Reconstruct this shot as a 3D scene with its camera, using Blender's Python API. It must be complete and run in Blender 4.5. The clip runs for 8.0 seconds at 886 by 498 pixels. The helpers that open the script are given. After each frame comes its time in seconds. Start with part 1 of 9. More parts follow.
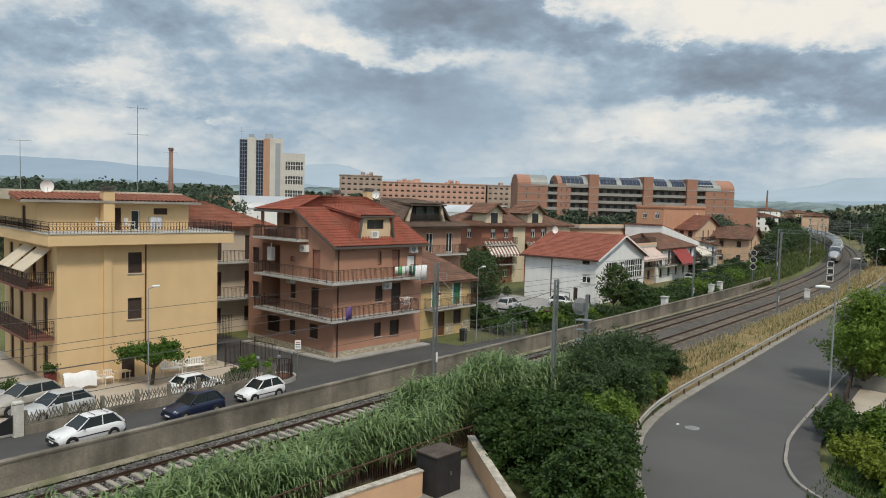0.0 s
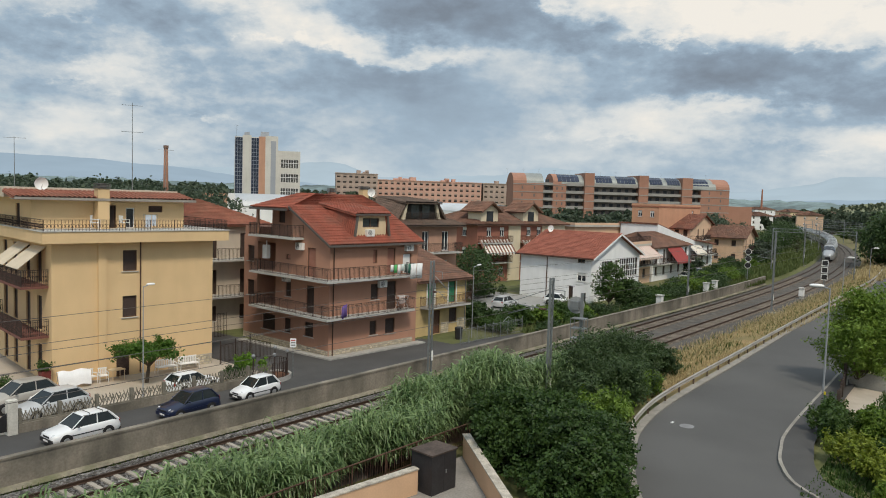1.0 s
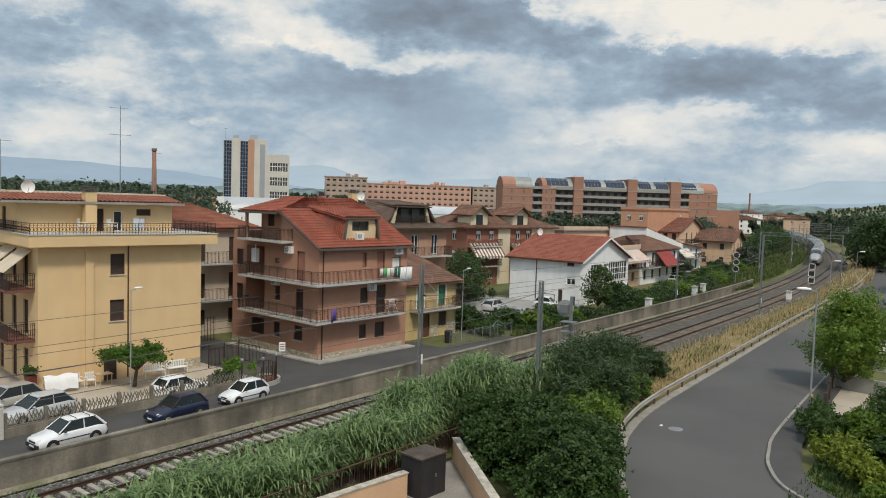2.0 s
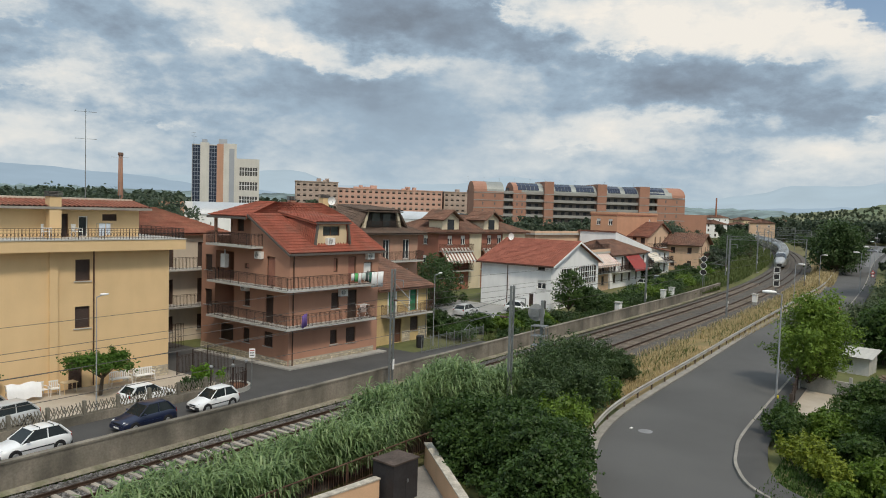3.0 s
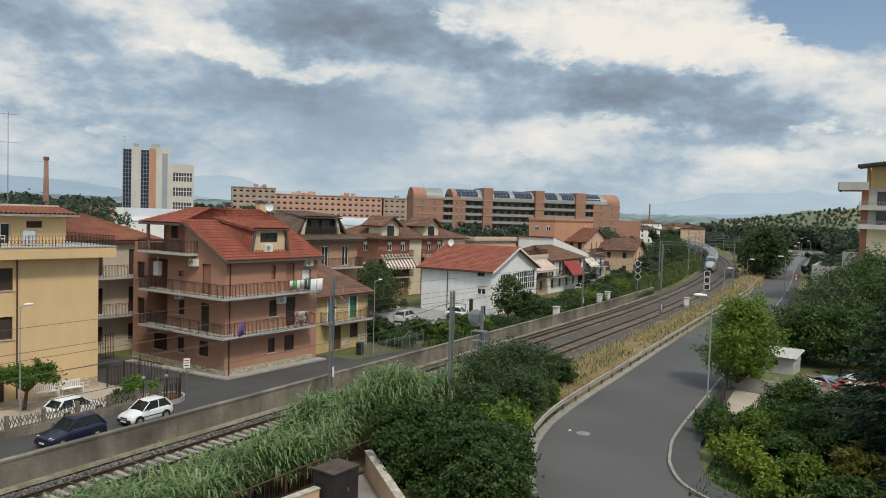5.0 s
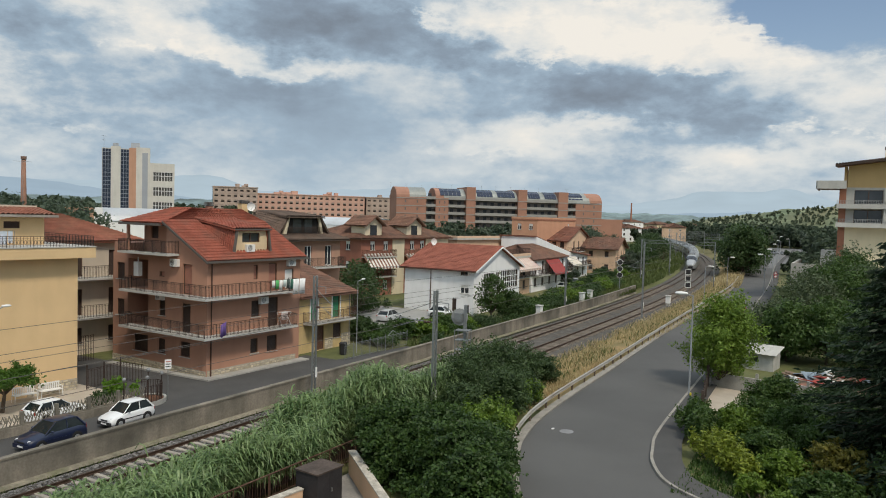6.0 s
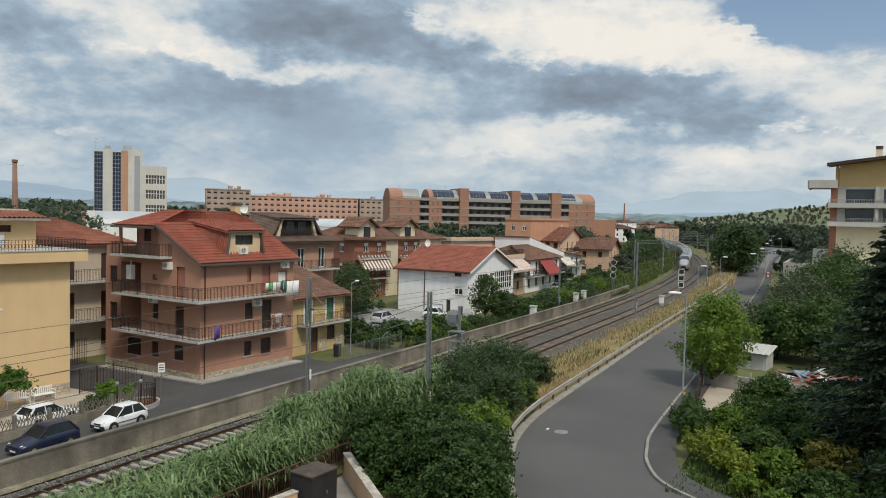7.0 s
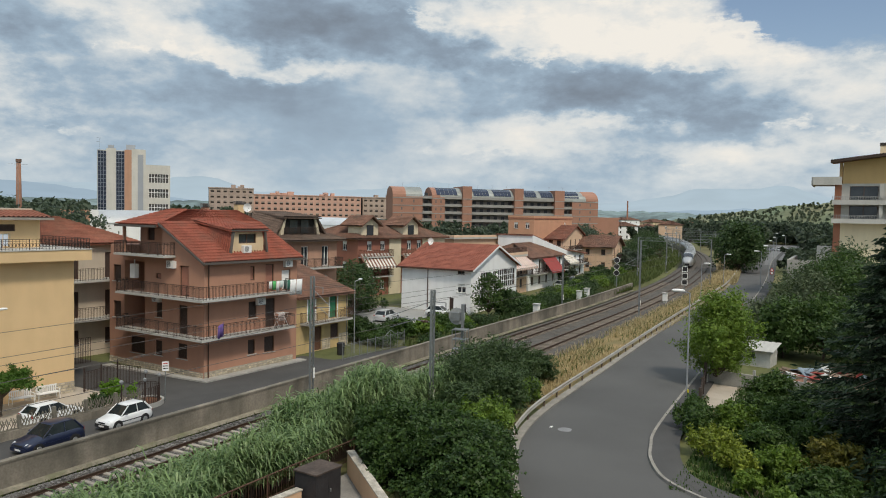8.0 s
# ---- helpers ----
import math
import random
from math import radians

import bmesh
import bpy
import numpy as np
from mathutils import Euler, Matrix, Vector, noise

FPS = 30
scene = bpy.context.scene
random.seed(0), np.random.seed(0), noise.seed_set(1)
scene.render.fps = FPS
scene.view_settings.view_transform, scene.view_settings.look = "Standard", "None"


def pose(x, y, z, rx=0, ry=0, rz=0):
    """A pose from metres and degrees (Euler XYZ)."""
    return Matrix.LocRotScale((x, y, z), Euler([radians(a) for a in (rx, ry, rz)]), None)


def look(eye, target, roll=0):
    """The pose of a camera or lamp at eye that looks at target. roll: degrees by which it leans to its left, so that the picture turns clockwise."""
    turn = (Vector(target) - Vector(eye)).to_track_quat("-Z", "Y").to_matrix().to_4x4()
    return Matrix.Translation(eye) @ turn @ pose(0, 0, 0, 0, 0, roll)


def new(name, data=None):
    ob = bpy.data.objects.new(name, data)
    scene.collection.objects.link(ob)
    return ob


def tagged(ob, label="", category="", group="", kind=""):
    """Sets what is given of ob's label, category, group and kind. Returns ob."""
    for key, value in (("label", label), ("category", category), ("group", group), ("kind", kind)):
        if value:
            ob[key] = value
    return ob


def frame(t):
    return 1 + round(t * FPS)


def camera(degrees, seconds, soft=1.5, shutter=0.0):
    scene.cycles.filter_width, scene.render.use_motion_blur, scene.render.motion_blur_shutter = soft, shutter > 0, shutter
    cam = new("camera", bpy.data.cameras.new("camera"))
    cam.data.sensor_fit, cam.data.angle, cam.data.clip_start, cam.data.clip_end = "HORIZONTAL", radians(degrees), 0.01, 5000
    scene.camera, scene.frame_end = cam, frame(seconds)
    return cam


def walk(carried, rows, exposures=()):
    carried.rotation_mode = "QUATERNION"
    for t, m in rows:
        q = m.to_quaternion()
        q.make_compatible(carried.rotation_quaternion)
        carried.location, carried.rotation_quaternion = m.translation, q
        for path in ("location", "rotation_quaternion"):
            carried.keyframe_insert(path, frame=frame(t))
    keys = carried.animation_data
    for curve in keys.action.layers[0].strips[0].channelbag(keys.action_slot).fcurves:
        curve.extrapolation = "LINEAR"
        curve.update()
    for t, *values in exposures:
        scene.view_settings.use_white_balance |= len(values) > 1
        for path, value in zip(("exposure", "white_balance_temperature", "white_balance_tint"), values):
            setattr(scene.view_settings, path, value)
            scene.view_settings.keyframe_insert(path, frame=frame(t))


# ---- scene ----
# World: X runs along the railway, Y away from the viewpoint across it, z = 0 is the street level.
cam = camera(62.2, 8.0, soft=1.0)
EYE = (0.0, 0.0, 12.4)
# seconds, yaw, pitch, roll
PAN = [
    (0.0, -51.083, -3.871, -1.671), (0.5, -51.188, -3.920, -1.783), (1.0, -51.421, -3.994, -1.779),
    (1.5, -51.600, -3.900, -1.840), (3.0, -54.467, -3.256, -1.799), (3.5, -55.648, -3.097, -1.878),
    (4.0, -56.861, -2.865, -1.753), (4.5, -58.114, -2.695, -1.752), (6.0, -60.489, -2.650, -1.617),
    (6.5, -60.826, -2.617, -1.462), (7.0, -60.998, -2.538, -1.305), (7.5, -60.826, -2.595, -1.104),
    (8.0, -60.763, -2.691, -1.143),
]
walk(cam, [(t, pose(*EYE, 90 + p, r, y)) for t, y, p, r in PAN], [(0.0, 0.0, 6850, 10), (8.0, 0.0, 6850, 10)])

# ---------------------------------------------------------------- world and sun
SUN_DIR = Vector((-0.40, -0.60, 0.95)).normalized()
SUN_EL = math.asin(SUN_DIR.z)
SUN_AZ = math.atan2(SUN_DIR.x, SUN_DIR.y)
sun = new("sun", bpy.data.lights.new("sun", "SUN"))
sun.data.energy, sun.data.angle, sun.data.color = 2.25, radians(9), (1.0, 0.93, 0.81)
sun.matrix_world = look(SUN_DIR * 60, (0, 0, 0))


def build_sky():
    w = bpy.data.worlds.new("sky")
    w.use_nodes = True
    scene.world = w
    nt = w.node_tree
    nt.nodes.clear()
    N, L = nt.nodes.new, nt.links.new

    def put(sock, v):
        if hasattr(v, "is_linked"):
            L(v, sock)
        else:
            sock.default_value = v

    def op(kind, a, b=0.0, c=0.0, clamp=False):
        n = N("ShaderNodeMath")
        n.operation, n.use_clamp = kind, clamp
        put(n.inputs[0], a), put(n.inputs[1], b), put(n.inputs[2], c)
        return n.outputs[0]

    def noise_of(vec, scale, detail, rough=0.55):
        n = N("ShaderNodeTexNoise")
        n.inputs["Scale"].default_value, n.inputs["Detail"].default_value = scale, detail
        n.inputs["Roughness"].default_value = rough
        L(vec, n.inputs["Vector"])
        return n.outputs

    geo = N("ShaderNodeTexCoord").outputs["Generated"]
    sep = N("ShaderNodeSeparateXYZ")
    L(geo, sep.inputs[0])
    x, y, z = sep.outputs
    el = op("MULTIPLY", op("ARCSINE", z), 57.2958)
    az = op("MULTIPLY", op("ARCTAN2", y, x), 57.2958)
    # the cloud deck seen in perspective
    h = op("ADD", op("MAXIMUM", z, 0.0), 0.085)
    deck = N("ShaderNodeCombineXYZ")
    L(op("DIVIDE", x, h), deck.inputs[0]), L(op("DIVIDE", y, h), deck.inputs[1])
    deck.inputs[2].default_value = 3.1
    deck = deck.outputs[0]
    # cumulus seen from the side
    side = N("ShaderNodeCombineXYZ")
    L(op("MULTIPLY", az, 0.055), side.inputs[0]), L(op("MULTIPLY", el, 0.105), side.inputs[1])
    side.inputs[2].default_value = 1.7
    side = side.outputs[0]
    n1 = noise_of(deck, 0.6, 8, 0.55)[0]
    n2 = noise_of(side, 1.9, 12, 0.55)[0]
    n3 = noise_of(side, 6.5, 10, 0.6)[0]
    warp = noise_of(side, 3.6, 9, 0.62)
    wsep = N("ShaderNodeSeparateXYZ")
    L(warp[1], wsep.inputs[0])
    azw = op("ADD", az, op("MULTIPLY", op("SUBTRACT", wsep.outputs[0], 0.5), 12.0))
    elw = op("ADD", el, op("MULTIPLY", op("SUBTRACT", wsep.outputs[1], 0.5), 5.0))

    def mass(a, e, ra, re, amp):
        da = op("DIVIDE", op("SUBTRACT", azw, a), ra)
        de = op("DIVIDE", op("SUBTRACT", elw, e), re)
        r2 = op("ADD", op("MULTIPLY", da, da), op("MULTIPLY", de, de))
        return op("MULTIPLY", op("EXPONENT", op("MULTIPLY", r2, -1.0)), amp)

    def total(first, rows):
        for row in rows:
            first = op("ADD", first, mass(*row))
        return first

    # cloud masses: azimuth, elevation, half widths (degrees), darker or brighter
    MASSES = [
        (37.0, 13.6, 8.5, 2.2, -0.35), (30.0, 12.0, 4.5, 1.3, -0.26), (16.5, 9.8, 6.5, 1.8, -0.36), (20.5, 11.4, 3.5, 1.6, -0.14), (47.5, 9.2, 8.0, 1.5, -0.20),
        (38.5, 6.0, 6.5, 4.0, -0.15), (57.5, 12.4, 5.0, 1.8, -0.22), (8.5, 7.0, 5.0, 1.2, -0.24), (69.0, 9.6, 4.0, 1.5, -0.12), (52.0, 6.0, 8.0, 1.4, -0.10),
        (46.5, 11.6, 5.0, 1.1, 0.32), (40.5, 10.7, 4.5, 0.8, 0.34), (53.0, 13.6, 4.0, 1.4, 0.24), (22.0, 14.4, 6.0, 1.8, 0.34), (27.0, 15.0, 4.5, 1.6, 0.30),
        (12.0, 13.4, 5.0, 1.8, 0.34), (62.5, 8.8, 3.5, 1.5, 0.28), (59.0, 6.8, 3.5, 0.9, 0.20), (17.0, 6.9, 6.5, 0.7, 0.32), (8.5, 5.0, 8.0, 0.9, 0.18), (24.5, 5.6, 5.0, 1.1, 0.24),
        (6.0, 11.6, 5.0, 1.4, 0.36), (2.0, 9.0, 6.0, 1.4, 0.20), (66.0, 4.4, 8.0, 1.0, 0.18), (14.0, 3.0, 12.0, 1.0, 0.04), (70.0, 13.0, 4.0, 2.0, 0.2),
    ]
    # heaps of cumulus in front of the deck
    CUMULUS = [
        (16.5, 14.6, 7.5, 2.4, 0.85), (9.5, 11.8, 4.5, 1.6, 0.62), (0.0, 10.4, 4.5, 1.7, 0.7), (7.2, 13.7, 1.7, 0.7, 0.75), (23.0, 13.0, 3.0, 1.8, 0.5), (31.5, 14.6, 3.0, 1.3, 0.5),
        (48.5, 11.2, 6.0, 0.9, 0.62), (41.5, 10.5, 3.5, 0.7, 0.6), (63.0, 8.0, 3.0, 1.6, 0.6), (66.5, 12.0, 4.0, 1.5, 0.5), (26.0, 4.9, 5.0, 0.8, 0.45), (3.0, 6.6, 5.5, 0.7, 0.6),
        (19.5, 6.6, 4.0, 0.6, 0.5), (56.0, 5.2, 4.0, 0.7, 0.4), (52.5, 13.8, 3.0, 1.2, 0.45), (12.0, 4.4, 6.0, 0.6, 0.4)]
    b = op("ADD", op("MULTIPLY", op("SUBTRACT", n1, 0.5), 0.25), op("MULTIPLY", op("SUBTRACT", n2, 0.5), 1.05))
    b = op("ADD", b, op("MULTIPLY", op("SUBTRACT", n3, 0.5), 0.56))
    # a smooth grey-blue curtain of rain, and calmer air low down
    calm = op("SUBTRACT", 1.0, op("MAXIMUM", mass(38.5, 5.5, 10.0, 5.0, 0.78), mass(30.0, 1.0, 60.0, 2.0, 0.35)))
    b = total(op("ADD", op("MULTIPLY", b, calm), 0.53), MASSES)
    # heaped cumulus with crisp, billowing edges
    heap = noise_of(side, 4.2, 14, 0.58)[0]
    curd = noise_of(side, 11.0, 10, 0.6)[0]
    billow = op("ADD", op("MULTIPLY", op("ABSOLUTE", op("SUBTRACT", heap, 0.5)), -2.6), op("MULTIPLY", op("ABSOLUTE", op("SUBTRACT", curd, 0.5)), -1.1))
    dens = total(op("ADD", billow, 0.42), CUMULUS)
    edge = N("ShaderNodeMapRange")
    edge.interpolation_type = "SMOOTHSTEP"
    L(dens, edge.inputs[0])
    edge.inputs[1].default_value, edge.inputs[2].default_value = 0.52, 0.96
    thick = op("MULTIPLY", op("SUBTRACT", dens, 0.86), 0.55, clamp=True)
    lit = op("SUBTRACT", op("ADD", 0.80, op("MULTIPLY", op("SUBTRACT", n2, 0.5), 1.5)), op("MULTIPLY", thick, 0.25))
    lit = op("ADD", lit, op("MULTIPLY", op("SUBTRACT", heap, 0.5), 1.0))
    lit = op("ADD", lit, op("MULTIPLY", op("SUBTRACT", curd, 0.5), 0.55))
    soft_edge = op("MULTIPLY", edge.outputs[0], 0.85)
    b = op("ADD", op("MULTIPLY", b, op("SUBTRACT", 1.0, soft_edge)), op("MULTIPLY", lit, soft_edge))
    ramp = N("ShaderNodeValToRGB")
    L(b, ramp.inputs[0])
    e = ramp.color_ramp.elements
    stops = [(0.06, (0.20, 0.25, 0.32)), (0.28, (0.255, 0.335, 0.435)), (0.44, (0.335, 0.45, 0.575)), (0.56, (0.50, 0.585, 0.665)),
             (0.70, (0.68, 0.725, 0.755)), (0.95, (0.86, 0.845, 0.81))]
    e[0].position, e[0].color = stops[0][0], (*stops[0][1], 1)
    e[1].position, e[1].color = stops[-1][0], (*stops[-1][1], 1)
    for p, c in stops[1:-1]:
        s = e.new(p)
        s.color = (*c, 1)
    # gaps of blue between the clouds
    blue = N("ShaderNodeTexSky")
    blue.sky_type, blue.sun_disc = "NISHITA", False
    blue.sun_elevation, blue.sun_rotation = SUN_EL, SUN_AZ
    gap = total(op("MULTIPLY", op("SUBTRACT", n1, 0.62), 1.2), [
        (2.5, 14.2, 7.5, 2.8, 1.15), (56.0, 10.4, 5.0, 0.8, 0.45), (30.0, 7.6, 3.0, 0.9, 0.35),
        (21.0, 5.9, 3.0, 0.6, 0.35), (64.5, 11.2, 3.0, 0.8, 0.4), (70.0, 6.0, 5.0, 0.8, 0.4)])
    gap = op("MULTIPLY", op("MULTIPLY", op("SUBTRACT", gap, 0.18), 2.6, clamp=True), op("SUBTRACT", 1.0, edge.outputs[0]))
    scaled = N("ShaderNodeMix")
    scaled.data_type, scaled.blend_type = "RGBA", "MULTIPLY"
    scaled.inputs[0].default_value = 1.0
    L(blue.outputs[0], scaled.inputs[6])
    scaled.inputs[7].default_value = (0.115, 0.115, 0.115, 1)
    mixed = N("ShaderNodeMix")
    mixed.data_type = "RGBA"
    L(gap, mixed.inputs[0]), L(ramp.outputs[0], mixed.inputs[6]), L(scaled.outputs[2], mixed.inputs[7])
    # haze close to the horizon
    haze = N("ShaderNodeMix")
    haze.data_type = "RGBA"
    L(op("MULTIPLY", op("EXPONENT", op("MULTIPLY", op("MAXIMUM", el, 0.0), -0.42)), 0.72), haze.inputs[0])
    L(mixed.outputs[2], haze.inputs[6])
    haze.inputs[7].default_value = (0.50, 0.62, 0.71, 1)
    bg = N("ShaderNodeBackground")
    L(haze.outputs[2], bg.inputs[0])
    # the deck thins out and brightens towards the zenith
    lift = op("MULTIPLY", op("MINIMUM", op("MAXIMUM", op("SUBTRACT", el, 18.0), 0.0), 40.0), 0.015)
    L(op("ADD", lift, 1.0), bg.inputs[1])
    out = N("ShaderNodeOutputWorld")
    L(bg.outputs[0], out.inputs[0])


build_sky()

# ---------------------------------------------------------------- materials
MATS = {}


def mat(name, col, rough=0.8, var=0.16, scale=0.9, fine=14.0, bump=0.15, metal=0.0, streak=0.0, spec=0.35, island=0.0, sheen=0.0,
        dirt=None, dirt_amount=0.0, thing_random=0.0):
    """A painted, mineral or metal surface: colour with patches, fine grain, runs of dirt, and relief."""
    if name in MATS:
        return MATS[name]
    m = bpy.data.materials.new(name)
    m.use_nodes = True
    nt = m.node_tree
    N, L = nt.nodes.new, nt.links.new
    bsdf = nt.nodes["Principled BSDF"]
    bsdf.inputs["Roughness"].default_value, bsdf.inputs["Metallic"].default_value = rough, metal
    bsdf.inputs["Specular IOR Level"].default_value = spec
    pos = N("ShaderNodeTexCoord").outputs["Object"]

    def tex(sc, detail=4, stretch=None):
        n = N("ShaderNodeTexNoise")
        n.inputs["Scale"].default_value, n.inputs["Detail"].default_value = sc, detail
        if stretch:
            mp = N("ShaderNodeMapping")
            mp.inputs["Scale"].default_value = stretch
            L(pos, mp.inputs[0]), L(mp.outputs[0], n.inputs["Vector"])
        else:
            L(pos, n.inputs["Vector"])
        return n.outputs[0]

    def remap(sock, lo, hi, a, b):
        n = N("ShaderNodeMapRange")
        L(sock, n.inputs[0])
        for i, v in enumerate((lo, hi, a, b)):
            n.inputs[i + 1].default_value = v
        return n.outputs[0]

    def times(a, b):
        n = N("ShaderNodeMath")
        n.operation = "MULTIPLY"
        L(a, n.inputs[0]), L(b, n.inputs[1])
        return n.outputs[0]

    value = times(remap(tex(scale), 0.3, 0.7, 1 - var, 1 + var), remap(tex(fine), 0.3, 0.7, 1 - var * 0.7, 1 + var * 0.7))
    if streak:
        value = times(value, remap(tex(1.0, 5, (1.3, 1.3, 0.22)), 0.46, 0.72, 1.0, 1 - streak * 0.42))
    if island:
        value = times(value, remap(N("ShaderNodeNewGeometry").outputs["Random Per Island"], 0, 1, 1 - island, 1 + island))
    if thing_random:
        value = times(value, remap(N("ShaderNodeObjectInfo").outputs["Random"], 0, 1, 1 - thing_random, 1 + thing_random))
    mix = N("ShaderNodeMix")
    mix.data_type, mix.blend_type = "RGBA", "MULTIPLY"
    mix.inputs[0].default_value = 1.0
    mix.inputs[6].default_value = (*col, 1)
    L(value, mix.inputs[7])
    colour = mix.outputs[2]
    if dirt:
        d = N("ShaderNodeMix")
        d.data_type = "RGBA"
        L(remap(tex(scale * 0.6, 6), 0.45, 0.68, 0.0, dirt_amount), d.inputs[0])
        L(colour, d.inputs[6])
        d.inputs[7].default_value = (*dirt, 1)
        colour = d.outputs[2]
    L(colour, bsdf.inputs["Base Color"])
    if bump:
        bp = N("ShaderNodeBump")
        bp.inputs["Strength"].default_value, bp.inputs["Distance"].default_value = bump, 0.02
        L(tex(fine, 6), bp.inputs["Height"])
        L(bp.outputs[0], bsdf.inputs["Normal"])
    MATS[name] = m
    return m


def leaf_mat(name, col, col2, gloss=0.5, spread=0.35):
    if name in MATS:
        return MATS[name]
    m = bpy.data.materials.new(name)
    m.use_nodes = True
    nt = m.node_tree
    N, L = nt.nodes.new, nt.links.new
    bsdf = nt.nodes["Principled BSDF"]
    bsdf.inputs["Roughness"].default_value = gloss
    bsdf.inputs["Specular IOR Level"].default_value = 0.3
    rnd = N("ShaderNodeNewGeometry").outputs["Random Per Island"]
    noise_t = N("ShaderNodeTexNoise")
    noise_t.inputs["Scale"].default_value = 0.8
    L(N("ShaderNodeTexCoord").outputs["Object"], noise_t.inputs["Vector"])
    add = N("ShaderNodeMath")
    add.operation = "MULTIPLY_ADD"
    L(rnd, add.inputs[0])
    add.inputs[1].default_value = 0.55
    sub = N("ShaderNodeMath")
    sub.operation = "MULTIPLY_ADD"
    L(noise_t.outputs[0], sub.inputs[0])
    sub.inputs[1].default_value, sub.inputs[2].default_value = 1.3, -0.4
    L(sub.outputs[0], add.inputs[2])
    mix = N("ShaderNodeMix")
    mix.data_type = "RGBA"
    mix.clamp_factor = True
    L(add.outputs[0], mix.inputs[0])
    mix.inputs[6].default_value, mix.inputs[7].default_value = (*col, 1), (*col2, 1)
    L(mix.outputs[2], bsdf.inputs["Base Color"])
    tr = N("ShaderNodeBsdfTranslucent")
    L(mix.outputs[2], tr.inputs[0])
    ms = N("ShaderNodeMixShader")
    ms.inputs[0].default_value = spread
    L(bsdf.outputs[0], ms.inputs[1]), L(tr.outputs[0], ms.inputs[2])
    L(ms.outputs[0], nt.nodes["Material Output"].inputs[0])
    MATS[name] = m
    return m


def glass_mat():
    return mat("window_glass", (0.035, 0.042, 0.05), rough=0.08, var=0.2, bump=0.0, spec=0.6)


STUCCO_YELLOW = mat("yellow_stucco", (0.69, 0.49, 0.275), 0.9, 0.05, 0.5, 18, 0.12, streak=0.10)
STUCCO_PINK = mat("salmon_stucco", (0.42, 0.225, 0.155), 0.9, 0.06, 0.5, 18, 0.12, streak=0.14)
STUCCO_WHITE = mat("white_stucco", (0.82, 0.825, 0.83), 0.9, 0.05, 0.4, 16, 0.1, streak=0.16)
STUCCO_CREAM = mat("cream_stucco", (0.66, 0.52, 0.34), 0.9, 0.06, 0.5, 18, 0.1, streak=0.2)
STUCCO_OLD = mat("weathered_ochre_stucco", (0.56, 0.41, 0.20), 0.92, 0.12, 0.7, 12, 0.2, streak=0.35, dirt=(0.22, 0.18, 0.13), dirt_amount=0.5)
STUCCO_BEIGE = mat("beige_stucco", (0.55, 0.47, 0.38), 0.9, 0.07, 0.5, 18, 0.1, streak=0.25)
STUCCO_ORANGE = mat("orange_stucco", (0.50, 0.285, 0.19), 0.9, 0.06, 0.5, 18, 0.1, streak=0.2)
BRICK_RED = mat("red_brick_facing", (0.34, 0.15, 0.095), 0.9, 0.12, 0.3, 8, 0.2, streak=0.15)
TILE_RED = mat("red_clay_tile", (0.27, 0.078, 0.05), 0.85, 0.22, 1.1, 9, 0.3, dirt=(0.16, 0.10, 0.075), dirt_amount=0.35)
TILE_BROWN = mat("weathered_brown_tile", (0.195, 0.105, 0.075), 0.9, 0.25, 1.0, 8, 0.3, dirt=(0.10, 0.08, 0.065), dirt_amount=0.5)
TILE_GREY_BROWN = mat("old_grey_brown_tile", (0.135, 0.095, 0.075), 0.92, 0.25, 1.0, 8, 0.3, dirt=(0.09, 0.08, 0.07), dirt_amount=0.5)
TILE_ORANGE = mat("orange_clay_tile", (0.27, 0.105, 0.07), 0.88, 0.22, 1.1, 8, 0.3, dirt=(0.2, 0.12, 0.08), dirt_amount=0.4)
CONCRETE = mat("grey_concrete", (0.36, 0.35, 0.325), 0.92, 0.14, 0.6, 10, 0.25, streak=0.3)
CONCRETE_WALL = mat("stained_concrete_wall", (0.25, 0.22, 0.18), 0.95, 0.22, 0.5, 9, 0.4, streak=0.8, dirt=(0.075, 0.07, 0.058), dirt_amount=0.85)
SLAB_GREY = mat("pale_grey_slab", (0.47, 0.46, 0.43), 0.9, 0.08, 0.8, 12, 0.15, streak=0.3)
DARK_WOOD = mat("dark_brown_shutter", (0.055, 0.034, 0.026), 0.6, 0.2, 1.5, 22, 0.2)
SALMON_SHUTTER = mat("salmon_shutter", (0.34, 0.155, 0.11), 0.7, 0.1, 1.5, 22, 0.2)
IRON = mat("dark_iron", (0.038, 0.024, 0.02), 0.65, 0.2, 2, 30, 0.1)
RUST = mat("rusty_iron", (0.085, 0.045, 0.03), 0.85, 0.3, 2, 18, 0.3)
STEEL = mat("galvanised_steel", (0.25, 0.265, 0.27), 0.5, 0.12, 1, 14, 0.1, metal=0.55)
WHITE_PAINT = mat("white_paint", (0.80, 0.80, 0.79), 0.55, 0.04, 1, 14, 0.05)
WHITE_PLASTIC = mat("white_plastic", (0.76, 0.75, 0.73), 0.45, 0.06, 2, 18, 0.05)
GLASS = glass_mat()
DARK = mat("recess_shade", (0.02, 0.018, 0.016), 0.9, 0.2, 1, 9, 0.0)
ASPHALT = mat("grey_asphalt", (0.088, 0.086, 0.084), 0.92, 0.10, 0.16, 24, 0.25, dirt=(0.125, 0.122, 0.118), dirt_amount=0.55)
